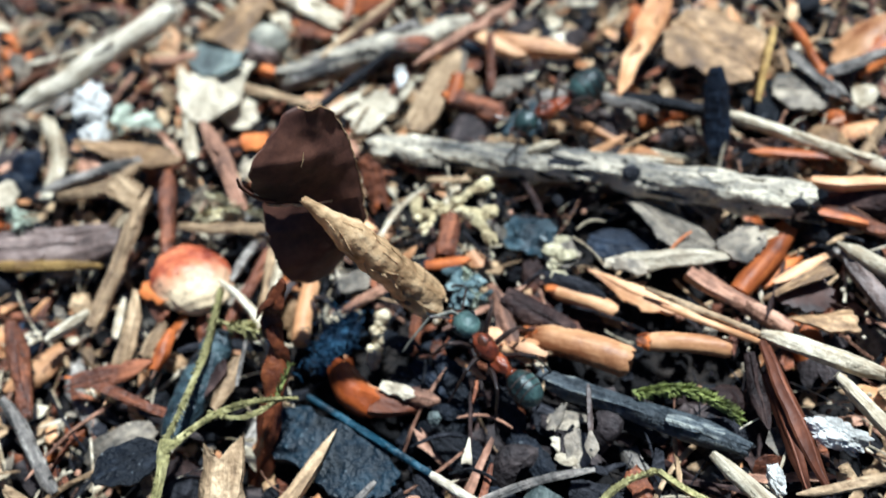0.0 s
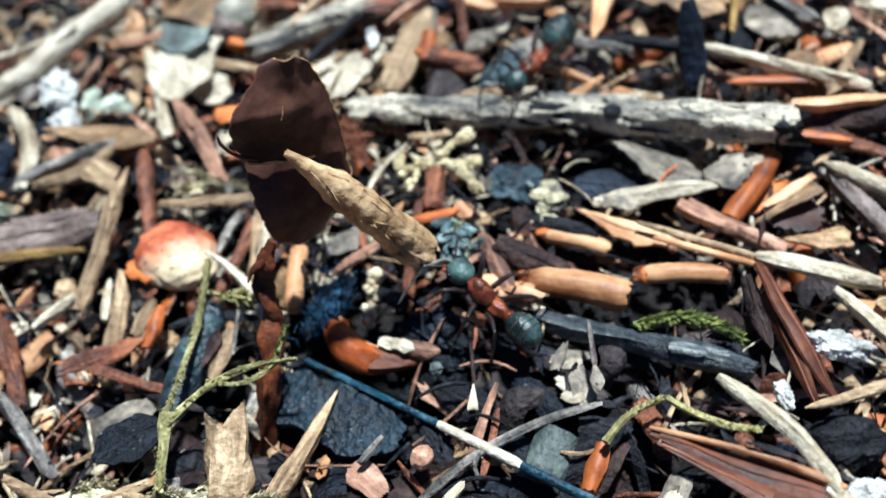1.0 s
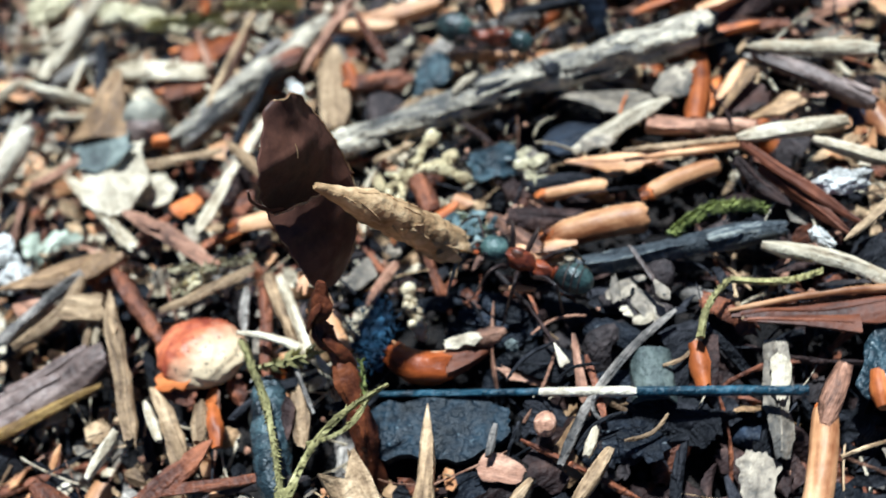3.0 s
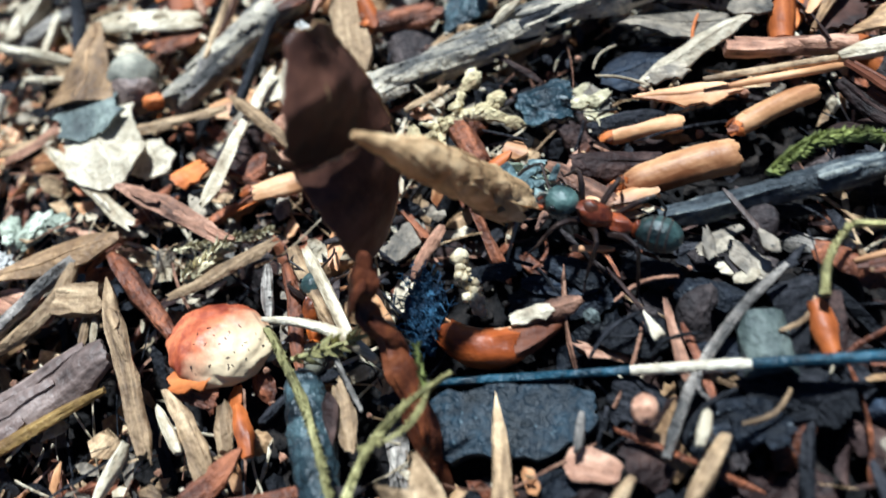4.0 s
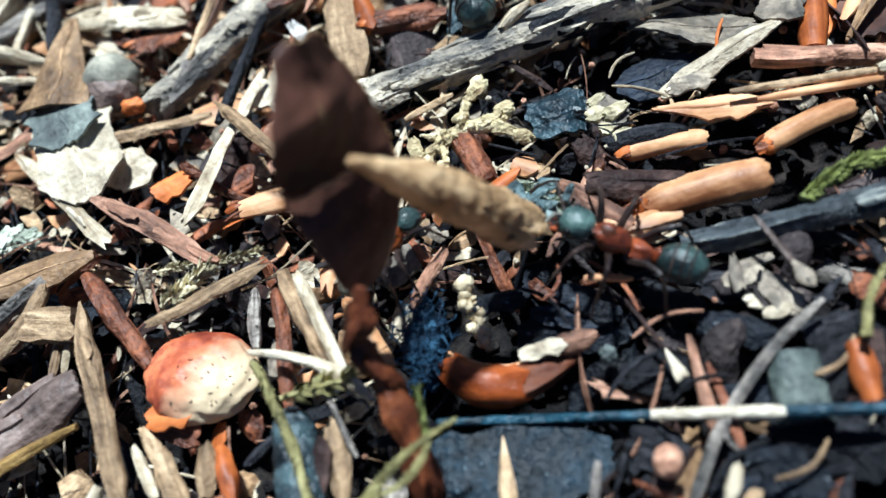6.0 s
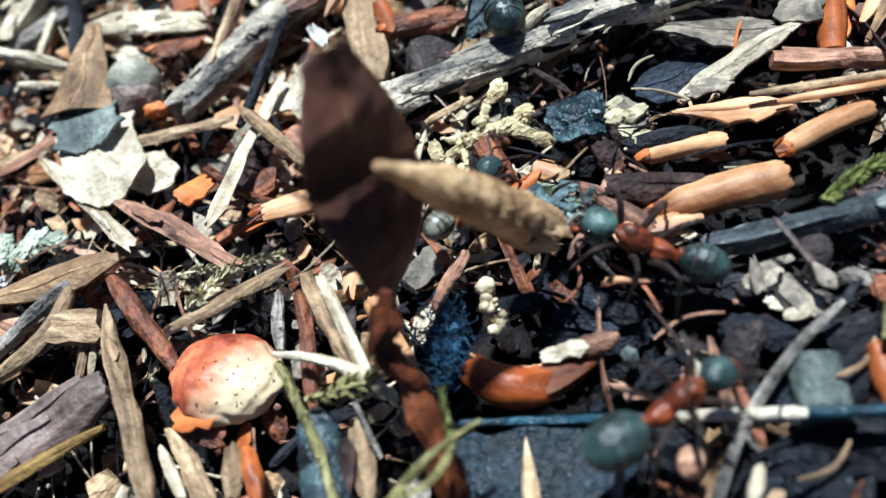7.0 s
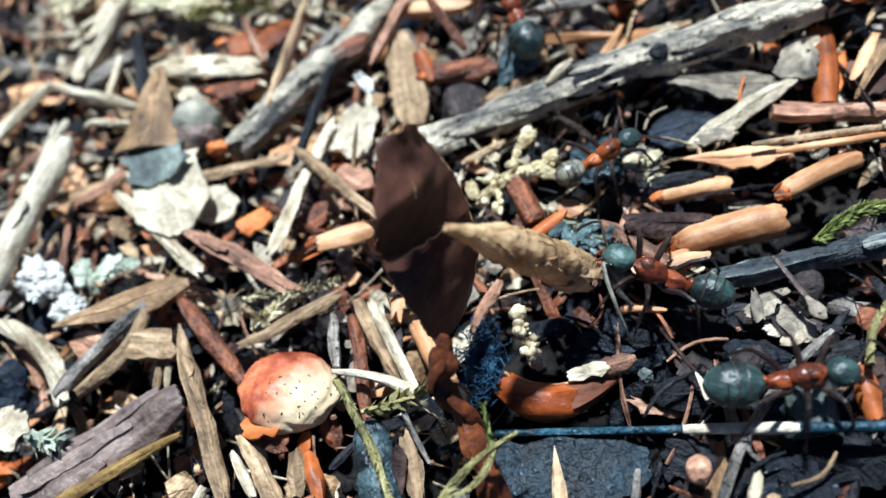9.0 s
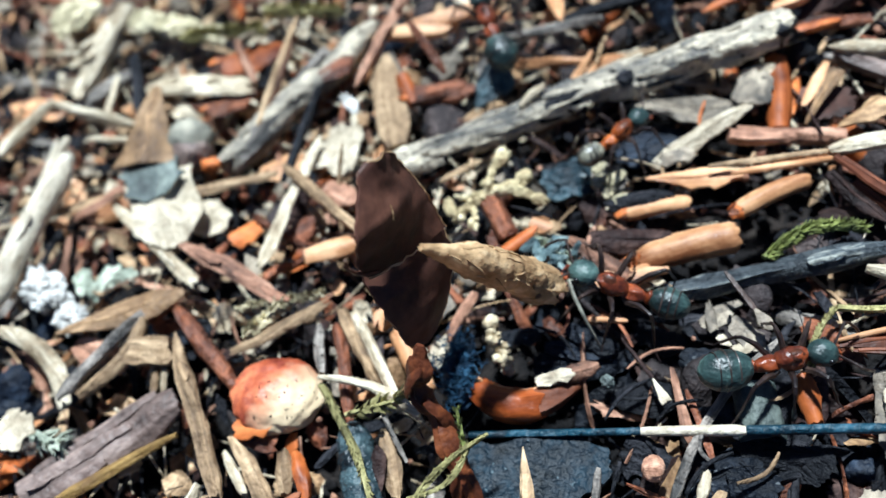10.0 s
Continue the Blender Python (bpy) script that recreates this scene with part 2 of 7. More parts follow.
def bud_skin():
    """Red skin that pales to cream towards one side, with small dark flecks."""
    mat = surface("red_bud_skin", (0.66, 0.24, 0.12), (0.50, 0.14, 0.07), (0.24, 0.05, 0.03), grain=(0.6, 0.6, 0.6), rough=0.42, bump=0.12, vary=0.0)
    tree = mat.node_tree
    bsdf = tree.nodes["Principled BSDF"]
    red = bsdf.inputs["Base Color"].links[0].from_socket
    coords = node(tree, "TexCoord")
    lean = tree.nodes.new("ShaderNodeVectorMath")
    lean.operation = "DOT_PRODUCT"
    lean.inputs[1].default_value = (620, -520, 120)
    tree.links.new(coords.outputs["Object"], lean.inputs[0])
    cloud = node(tree, "TexNoise", Scale=900.0, Detail=4.0)
    tree.links.new(coords.outputs["Object"], cloud.inputs["Vector"])
    total = tree.nodes.new("ShaderNodeMath")
    total.operation = "MULTIPLY_ADD"
    total.inputs[1].default_value = 1.6
    tree.links.new(cloud.outputs["Fac"], total.inputs[0])
    tree.links.new(lean.outputs["Value"], total.inputs[2])
    edge = node(tree, "MapRange")
    edge.inputs["From Min"].default_value, edge.inputs["From Max"].default_value = 0.70, 1.75
    tree.links.new(total.outputs[0], edge.inputs["Value"])
    mix = tree.nodes.new("ShaderNodeMix")
    mix.data_type = "RGBA"
    mix.inputs[7].default_value = (0.80, 0.63, 0.39, 1)
    tree.links.new(edge.outputs[0], mix.inputs[0])
    tree.links.new(red, mix.inputs[6])
    tree.links.new(mix.outputs[2], bsdf.inputs["Base Color"])
    return mat


M["red_cap"] = bud_skin()


# ---- builders (lengths in millimetres) ----
def finish(bm, name, mat, smooth=True):
    bmesh.ops.recalc_face_normals(bm, faces=bm.faces)
    me = bpy.data.meshes.new(name)
    bm.to_mesh(me)
    bm.free()
    me.materials.append(mat)
    if smooth:
        for p in me.polygons:
            p.use_smooth = True
        me.set_sharp_from_angle(angle=radians(48))
    return me


def part(name, bm, mat, parent, label=""):
    ob = new(name, finish(bm, name, mat))
    ob.parent = parent
    return tagged(ob, label)


def along(a, b, roll=0.0):
    """The pose with its x axis from a to b (mm), its z axis as near to up as can be, turned by roll degrees about x."""
    a, b = Vector(a), Vector(b)
    x = (b - a).normalized()
    up = Vector((0, 0, 1)) if abs(x.z) < 0.95 else Vector((0, 1, 0))
    y = up.cross(x).normalized()
    m = Matrix((x, y, x.cross(y))).transposed().to_4x4()
    return Matrix.Translation(a * MM) @ m @ Matrix.Rotation(radians(roll), 4, "X"), (b - a).length


def sweep(bm, centres, radii, sides=9, flat=1.0, angular=0.0, rough=0.08, seed=0.0, twist=0.0, fray=0.0):
    """A closed, tapering body round a row of centres (mm)."""
    rings, count = [], len(centres)
    for i, (c, r) in enumerate(zip(centres, radii)):
        c = Vector(c)
        d = (Vector(centres[min(i + 1, count - 1)]) - Vector(centres[max(i - 1, 0)])).normalized()
        up = Vector((0, 0, 1)) if abs(d.z) < 0.9 else Vector((0, 1, 0))
        y = up.cross(d).normalized()
        z = d.cross(y)
        ring = []
        for k in range(sides):
            a = 2 * math.pi * k / sides + twist * i
            w = 1 + rough * 2.2 * noise.noise(Vector((c.x * 0.55 + seed, 2.1 * math.cos(a) + seed, 2.1 * math.sin(a))))
            w *= 1 + rough * 1.2 * noise.noise(Vector((c.x * 2.3 + seed, 3.7 * math.cos(a), 3.7 * math.sin(a) + seed)))
            if angular:
                w *= 1 - angular * 0.5 * (0.5 + 0.5 * math.cos(4 * a + seed))
            back = d * (fray * r * 1.6 * noise.noise(Vector((5.1 * math.cos(a) + seed, 5.1 * math.sin(a), i * 1.7))) if i in (0, count - 1) else 0.0)
            ring.append(bm.verts.new((c + back + (y * math.cos(a) + z * math.sin(a) * flat) * r * w) * MM))
        rings.append(ring)
    for p, q in zip(rings, rings[1:]):
        for k in range(sides):
            bm.faces.new((p[k], p[(k + 1) % sides], q[(k + 1) % sides], q[k]))
    bm.faces.new(rings[0][::-1])
    bm.faces.new(rings[-1])
    return bm


def bent(length, n, bend, lift):
    return [Vector((length * i / (n - 1), bend * math.sin(math.pi * i / (n - 1)), lift * math.sin(math.pi * i / (n - 1)))) for i in range(n)]


def twig(name, a, b, r0, r1, mat, label, bend=0.0, lift=0.0, flat=1.0, angular=0.0, rough=0.12, tip0=0.6, tip1=0.6, roll=0.0, category="twig", group="", seed=0.0, fray=0.6):
    """A twig, stalk or splinter from a to b."""
    m, length = along(a, b, roll)
    n = max(7, min(26, int(length / 0.7)))
    radii = []
    for i in range(n):
        s = i / (n - 1)
        r = r0 + (r1 - r0) * s
        r *= min(1.0, tip0 + (1 - tip0) * s * length / (2.2 * r0)) * min(1.0, tip1 + (1 - tip1) * (1 - s) * length / (2.2 * max(r1, 0.05)))
        radii.append(max(r, 0.02))
    seed = seed or a[0] * 1.7 + b[1] * 2.3
    line = bent(length, n, bend, lift)
    for p in line:
        p.y += 0.5 * r0 * noise.noise(Vector((p.x * 0.35, seed, 1.0))) + 0.2 * r0 * noise.noise(Vector((p.x * 1.3, seed, 4.0)))
        p.z += 0.3 * r0 * noise.noise(Vector((p.x * 0.4, seed, 7.0)))
    bm = sweep(bmesh.new(), line, radii, 12 if max(r0, r1) > 0.4 else 8, flat, angular, rough, seed, 0.0, fray)
    ob = new(name, finish(bm, name, mat))
    ob.matrix_world = m
    if length > 6.0 and max(r0, r1) > 0.26:
        rng = random.Random(int(abs(seed) * 100))
        for i in range(3):
            k = rng.randrange(1, n - 1)
            flake = part("bark_flake", sheet_mesh(rng.uniform(0.7, 1.8), 1.1 * radii[k], 80, 0.02, 0.5, 0.06, "torn", seed + i, 0.06, 8, 5), mat, ob)
            flake.matrix_local = Matrix.Translation(line[k] * MM) @ Matrix.Rotation(radians(rng.uniform(-80, 80)), 4, "X") @ pose(0, 0, radii[k] * flat * 1.0 * MM, 0, rng.uniform(-6, 6), rng.uniform(-12, 12))
    return tagged(ob, label, category, group)


def sheet_mesh(length, width, curl=0.0, bow=0.0, jag=0.15, thick=0.12, shape="oval", seed=0.0, wave=0.15, nu=14, nv=9):
    """A thin curved sheet along x: a leaf, flake or bud scale. curl: degrees of arc across; bow: how far the middle rises."""
    bm = bmesh.new()
    layers = []
    if abs(curl) > 1:
        half = radians(min(abs(curl), 180.0)) / 2
        width *= radians(abs(curl)) / (2 * math.sin(half))
    for side in (1, -1):
        grid = []
        for i in range(nu):
            s = i / (nu - 1)
            if shape == "oval":
                w = math.sin(math.pi * min(0.97, max(0.03, s))) ** 0.6
            elif shape == "scale":
                w = min(1.0, 0.62 + 0.9 * s) * min(1.0, (1 - s) * 2.6 + 0.05) ** 0.8
            elif shape == "torn":
                w = min(1.0, 0.55 + 2.5 * s, 0.45 + 2.2 * (1 - s))
            elif shape == "fan":
                w = 0.12 + 0.88 * s
            elif shape == "drop":
                w = min(1.0, 0.08 + 1.7 * s) * min(1.0, 0.25 + 3.0 * (1 - s))
            else:
                w = 1.0
            row = []
            for j in range(nv):
                v = 2 * j / (nv - 1) - 1
                edge = abs(v) ** 3
                out = 1 + jag * edge * (noise.noise(Vector((s * length * 0.9 + seed, v * 3, seed))) + 0.7 * noise.noise(Vector((s * length * 2.9, v * 5 + seed, seed))))
                y = v * w * out * width / 2
                x = s * length + (jag * 0.35 * width * noise.noise(Vector((v * 2.2 + seed, seed * 1.3, s))) if i in (0, nu - 1) else 0)
                if abs(curl) > 1:
                    rad = width / radians(abs(curl))
                    a = y / rad
                    y, z = rad * math.sin(a), rad * (math.cos(a) - 1) * (1 if curl > 0 else -1)
                else:
                    z = 0.0
                z += bow * math.sin(math.pi * s) + wave * noise.noise(Vector((x * 0.45 + seed, y * 0.55, seed * 0.7))) * min(width, 3)
                row.append(bm.verts.new(Vector((x, y, z + side * thick / 2)) * MM))
            grid.append(row)
        layers.append(grid)
    for grid, flip in zip(layers, (False, True)):
        for i in range(nu - 1):
            for j in range(nv - 1):
                f = (grid[i][j], grid[i + 1][j], grid[i + 1][j + 1], grid[i][j + 1])
                bm.faces.new(f[::-1] if flip else f)
    p, q = layers
    rim = [(i, 0) for i in range(nu)] + [(nu - 1, j) for j in range(1, nv)] + [(i, nv - 1) for i in range(nu - 2, -1, -1)] + [(0, j) for j in range(nv - 2, 0, -1)]
    for (i, j), (k, l) in zip(rim, rim[1:] + rim[:1]):
        bm.faces.new((p[i][j], q[i][j], q[k][l], p[k][l]))
    return bm


def sheet(name, a, b, width, mat, label, curl=0.0, bow=0.0, jag=0.15, thick=0.12, shape="oval", roll=0.0, category="leaf", group="", wave=0.15):
    m, length = along(a, b, roll)
    seed = a[0] * 1.3 + b[1] * 1.9
    ob = new(name, finish(sheet_mesh(length, width, curl, bow, jag, thick, shape, seed, wave, 18, 12), name, mat))
    ob.matrix_world = m
    if category == "leaf" and length > 2.6:
        def crown(s, y):
            x = s * length
            return Vector((x, y, bow * math.sin(math.pi * s) + wave * noise.noise(Vector((x * 0.45 + seed, y * 0.55, seed * 0.7))) * min(width, 3) + thick * 0.55))
        part("midrib", sweep(bmesh.new(), [crown(0.04 + 0.9 * i / 11, 0.03 * width * math.sin(i)) for i in range(12)], [0.10 - 0.006 * i for i in range(12)], 6, 0.7, rough=0.2, seed=seed), mat, ob)
    if category == "bud scale" and length > 2.2:
        rng = random.Random(int(abs(seed) * 100))
        for i in range(4):
            torn = part("torn_edge", sheet_mesh(rng.uniform(0.4, 0.9), rng.uniform(0.12, 0.25) * width, 40, 0.05, 0.9, 0.04, "drop", seed + i, 0.12, 8, 5), M["red" if i % 2 else "orange"], ob, "frayed red-brown torn edge")
            torn.matrix_local = pose(0.15 * MM, (0.28 * i - 0.42) * width * MM, (0.04 - 0.5 * (0.28 * i - 0.42) ** 2 * 2) * width * MM, -60 * (0.28 * i - 0.42), rng.uniform(-12, 12), rng.uniform(160, 200))
    if category == "bark" and length > 3.5 and curl:
        for i, off in enumerate((-0.3, 0.05, 0.32)):
            ridge = part("bark_ridge", sheet_mesh(length * (0.5 + 0.15 * i), 0.3 * width, 60, 0.05, 0.6, 0.1, "torn", seed + 3 * i, 0.25, 14, 5), mat, ob, "loose lengthwise bark ridge")
            ridge.matrix_local = pose(0.4 * i * MM, off * width * MM, (0.08 - 0.45 * abs(off) * width * 0.5) * MM, -40 * off, 0, 6 * off)
    return tagged(ob, label, category, group)


def lump_mesh(bm, centre, size, rough=0.25, seed=0.0, level=3, pitch=1.6):
    made = bmesh.ops.create_icosphere(bm, subdivisions=level, radius=1.0)["verts"]
    for v in made:
        d = v.co.copy()
        w = 1 + rough * noise.noise(d * pitch + Vector((seed, seed * 0.7, 0))) + 0.5 * rough * noise.noise(d * pitch * 3.1 + Vector((0, seed, seed)))
        v.co = Vector([(centre[k] + d[k] * size[k] * w) * MM for k in range(3)])
    return bm


def lump(name, centre, size, mat, label, rough=0.25, category="crumb", group="", level=4, turn=(0, 0, 0), pitch=1.6):
    ob = new(name, finish(lump_mesh(bmesh.new(), (0, 0, 0), size, rough, centre[0] + centre[1], level, pitch), name, mat))
    ob.matrix_world = pose(*[c * MM for c in centre], *turn)
    return tagged(ob, label, category, group)


def fluff(name, centre, size, mat, label, category="lichen", turn=0.0):
    """A crumbly tuft with many small rounded lobes."""
    seed = Vector((centre[0], centre[1], 2.0))
    bm = bmesh.new()
    bmesh.ops.create_icosphere(bm, subdivisions=6, radius=1.0)
    for v in bm.verts:
        d = v.co.copy()
        lobe = 1 - noise.voronoi(d * 2.6 + seed)[0][0]
        small = 1 - noise.voronoi(d * 7.5 + seed)[0][0]
        w = 0.62 + 0.30 * noise.noise(d * 1.3 + seed) + 0.38 * lobe + 0.13 * small
        v.co = Vector([d[k] * size[k] * w * MM for k in range(3)])
    ob = new(name, finish(bm, name, mat))
    ob.matrix_world = pose(*[c * MM for c in centre], 0, 0, turn)
    return tagged(ob, label, category)


def husk_tube(name, a, b, r, mat, label, open_end=0.92, category="bud scale", fringe=5, roll=0.0):
    """A smooth barrel of rolled bud scales with a torn brown collar at its foot."""
    m, length = along(a, b, roll)
    seed = a[0] * 2.1 + b[1]
    n = 20
    line = bent(length, n, 0.02 * length, 0.03 * length)
    radii = [r * min(1.0, 0.88 + 1.0 * i / n) * (1 if i < n - 1 else 0.9 * open_end) * (1 + 0.012 * math.sin(i * 1.1 + seed)) for i in range(n)]
    root = new(name, finish(sweep(bmesh.new(), line, radii, 20, 0.9, 0.0, 0.025, seed, 0.0, 0.3), name, M[mat]))
    root.matrix_world = m
    rng = random.Random(int(abs(seed) * 50))
    lap = part("overlapping_scale", sheet_mesh(length * rng.uniform(0.6, 0.85), 1.25 * r, 110, 0.02, 0.1, 0.04, "scale", seed, 0.02, 14, 9), M[mat], root)
    lap.matrix_local = Matrix.Translation(Vector((0.12 * length, 0, 0)) * MM) @ Matrix.Rotation(radians(-40), 4, "X") @ pose(0, 0, 0.99 * r * MM)
    for i in range(fringe):
        turn = -70 + 150 * i / max(1, fringe - 1)
        flap = part("torn_collar", sheet_mesh(rng.uniform(0.7, 1.5) * r, rng.uniform(0.5, 0.9) * r, 60, 0.05, 0.8, 0.05, "torn", seed + 2 * i, 0.2, 9, 6), M["red" if i % 2 else "orange"], root, "torn red-brown collar")
        flap.matrix_local = Matrix.Rotation(radians(turn), 4, "X") @ pose(0.15 * r * MM, 0, 0.8 * r * MM, 0, rng.uniform(10, 40), 180 + rng.uniform(-25, 25))
    return tagged(root, label, category)


def sprig(name, a, b, r, mat, label, bend=0.0, lift=0.0, leaf=0.45, count=60, category="moss"):
    """A moss shoot: a thin stem with many small pointed leaves."""
    m, length = along(a, b)
    rng = random.Random(int(1000 * abs(a[0]) + 10 * abs(b[1])))
    root = new(name)
    root.matrix_world = m
    line = bent(length, 12, bend, lift)
    part("stem", sweep(bmesh.new(), line, [r * (1 - 0.4 * i / 11) for i in range(12)], 6, rough=0.3, seed=a[0]), mat, root)
    bm = bmesh.new()
    for _ in range(2 * count):
        s = rng.uniform(0.02, 0.98) * 11
        i = min(10, int(s))
        c = line[i].lerp(line[i + 1], s - i)
        a0 = rng.uniform(0, 2 * math.pi)
        out = Vector((rng.uniform(0.3, 1.0), math.cos(a0), math.sin(a0))).normalized()
        size = leaf * rng.uniform(0.6, 1.3)
        y = out.orthogonal().normalized() * size * 0.2
        base, mid, tip = c + out * r * 0.5, c + out * size * 0.5 + out.cross(y) * 0.3, c + out * size + Vector((0.3 * size, 0, 0))
        v = [bm.verts.new(p * MM) for p in (base - y * 0.4, base + y * 0.4, mid + y, tip, mid - y)]
        w = [bm.verts.new((p + Vector((0, 0, 0.03))) * MM) for p in (base - y * 0.4, base + y * 0.4, mid + y, tip, mid - y)]
        bm.faces.new(v[::-1])
        bm.faces.new(w)
        for k in range(5):
            bm.faces.new((v[k], v[(k + 1) % 5], w[(k + 1) % 5], w[k]))
    tagged(part("foliage", bm, mat, root), kind="stuff")
    return tagged(root, label, category)


# ---- ground ----
def ground_height(x, y):
    """The soil's height at a place (mm)."""
    far = math.hypot(x, y)
    fade = 1.0 if far < 60 else max(0.0, 1 - (far - 60) / 120)
    p = Vector((x * 0.11, y * 0.11, 3.0))
    return -2.7 + fade * (0.8 * noise.noise(p) + 0.5 * noise.noise(p * 3.1) + 0.3 * noise.noise(p * 9.3))


def build_ground():
    n = 181
    steps = []
    for i in range(n):
        u = 2 * i / (n - 1) - 1
        steps.append(math.copysign(55 * abs(u) / 0.9 if abs(u) < 0.9 else 55 * math.exp((abs(u) - 0.9) * 90), u))
    bm = bmesh.new()
    rows = [[bm.verts.new((x * MM, y * MM, ground_height(x, y) * MM)) for x in steps] for y in steps]
    for p, q in zip(rows, rows[1:]):
        for k in range(n - 1):
            bm.faces.new((p[k], p[k + 1], q[k + 1], q[k]))
    return tagged(new("ground", finish(bm, "ground", M["soil"])), "dark crumbly forest soil under the litter of an ant hill", "ground", kind="structure")


build_ground()

# the large sticks
twig("broken_branch", (-6.96, 12.83, 0.00), (3.98, 14.33, 0.00), 0.83, 0.66, M["log"], "grey broken branch with a shaded dark side", rough=0.15, tip0=0.8, category='branch')
twig("dead_twig", (-5.39, 9.81, 0.30), (0.40, 13.88, 0.30), 0.26, 0.22, M["dark"], "thin dark twig along a grey branch")
twig("dead_twig", (2.75, -7.19, 0.00), (9.95, -12.26, 0.80), 0.40, 0.50, M["ridge"], "dark flaking twig with pale worn ridges", rough=0.22, category='twig')
twig("pale_stick", (8.48, -12.20, 1.00), (10.61, -17.66, 1.00), 0.32, 0.35, M["cream"], "pale stripped stick among the litter", bend=0.5, category='stick')
twig("pale_stick", (10.35, -17.1, 0.95), (13.6, -21.2, 0.9), 0.34, 0.40, M["cream"], "pale stripped stick that goes on from another", bend=-0.3, category='stick')
twig("straw", (-20.70, 13.35, 1.20), (-12.55, 18.90, 1.20), 0.60, 0.57, M["band"], "long bleached straw stem", rough=0.05, category='stem')
twig("dead_twig", (10.09, 6.72, 0.30), (15.07, 4.31, 0.30), 0.34, 0.33, M["dark"], "dark grey twig lying across litter")
twig("straw", (14.81, 4.11, 0.60), (20.77, -0.97, 0.60), 0.30, 0.31, M["cream"], "pale bleached stem lying across litter", rough=0.06, category='stem')

# left side
twig("dry_straw", (-4.47, 13.18, 0.80), (1.24, 17.45, 0.80), 0.19, 0.20, M["tan"], "thin straight tan stem", rough=0.05, category='stem')
twig("wood_splinter", (-7.33, 20.60, 0.30), (-3.29, 15.55, 0.30), 0.46, 0.34, M["cream"], "pale oblong wood splinter", flat=0.6, tip0=0.2, tip1=0.3, category='splinter', rough=0.22, angular=0.5, fray=1.5)
sheet("leaf_fragment", (-6.79, 19.31, 1.00), (-10.01, 15.60, 1.00), 3.43, M["tanleaf"], "tan dry leaf fragment with a straight lower edge", shape='fan', jag=0.06, curl=20, wave=0.08)
sheet("leaf_fragment", (-9.60, 16.30, 0.30), (-11.0, 10.5, 0.60), 3.5, M["paleleaf"], "torn pale leaf fragment, grey at its base", shape='torn', jag=0.18)
sheet("leaf_fragment", (-9.5, 16.2, 0.60), (-10.4, 13.4, 0.80), 3.0, M["slateleaf"], "grey stained papery leaf scrap", shape='torn', jag=0.35)
twig("straw", (-10.84, 21.78, 0.70), (-9.00, 18.29, 0.70), 0.27, 0.23, M["cream"], "short bleached straw stem", category='stem')
twig("straw", (-11.17, 19.81, 0.50), (-9.55, 17.87, 0.50), 0.19, 0.18, M["cream"], "short bleached straw stem", category='stem')
twig("wood_splinter", (-14.18, 16.35, 0.20), (-8.57, 15.17, 0.20), 0.35, 0.30, M["pink"], "red-brown wood splinter in the litter", flat=0.6, category='splinter', rough=0.22, angular=0.5, fray=1.5)
twig("wood_splinter", (-15.22, 17.48, 0.20), (-11.77, 15.68, 0.20), 0.30, 0.22, M["tan"], "tan wood splinter in the litter", flat=0.6, category='splinter', rough=0.22, angular=0.5, fray=1.5)
twig("wood_splinter", (-9.42, 12.99, 0.20), (-5.34, 10.41, 0.20), 0.40, 0.23, M["tan"], "split tan twig with two strands", flat=0.7, angular=0.4, category='splinter', rough=0.22, fray=1.5)
twig("wood_splinter", (-9.00, 6.55, 0.60), (-4.71, 8.98, 0.60), 0.41, 0.31, M["cream"], "bleached flat wood splinter", flat=0.45, tip0=0.4, angular=0.3, category='splinter', rough=0.22, fray=1.5)
twig("wood_splinter", (-4.88, 9.03, 0.50), (-2.65, 10.22, 0.50), 0.26, 0.26, M["cream"], "bleached forked wood splinter", flat=0.5, category='splinter', rough=0.22, angular=0.5, fray=1.5)
twig("dead_twig", (-4.96, 10.09, 1.00), (-4.55, 3.31, 1.20), 0.26, 0.26, M["tan"], "dry tan twig with a split tip", tip0=0.2)
twig("wood_splinter", (-12.33, 15.16, 0.30), (-11.74, 8.47, 0.30), 0.29, 0.42, M["cream"], "pale peeled splinter in the litter", flat=0.5, category='splinter', rough=0.22, angular=0.5, fray=1.5)
twig("bark_strip", (-11.02, 10.35, 0.60), (-9.33, 4.57, 0.60), 0.50, 0.42, M["pink"], "pinkish brown bark strip", flat=0.4, angular=0.3, tip0=0.3, category='bark', rough=0.22, fray=1.5)
sheet("leaf_fragment", (-17.84, 10.48, 0.90), (-12.31, 8.12, 0.50), 1.45, M["tanleaf"], "pointed tan leaf with a reddish stalk", shape='drop', curl=40, jag=0.1)
twig("dead_twig", (-19.44, 7.78, 0.60), (-14.26, 8.52, 0.60), 0.36, 0.30, M["grey"], "grey weathered twig in the litter", rough=0.2)
twig("wood_pellet", (-15.99, 7.79, 0.30), (-14.35, 5.92, 0.30), 0.79, 0.87, M["tan"], "square tan wood pellet with end grain", rough=0.12, angular=0.5, flat=0.8, tip0=0.9, tip1=0.95, category='pellet')
twig("wood_splinter", (-13.66, 6.41, 0.90), (-16.27, -1.13, 1.00), 0.30, 0.46, M["tan"], "long split wood splinter with a pale edge", flat=0.55, tip0=0.2, angular=0.4, category='splinter', rough=0.22, fray=1.5)
sheet("bark_strip", (-22.74, 5.22, 0.60), (-15.34, 3.96, 0.50), 1.97, M["mauve"], "curled grey-purple bark strip", shape='torn', curl=150, jag=0.15, category='bark', thick=0.25)
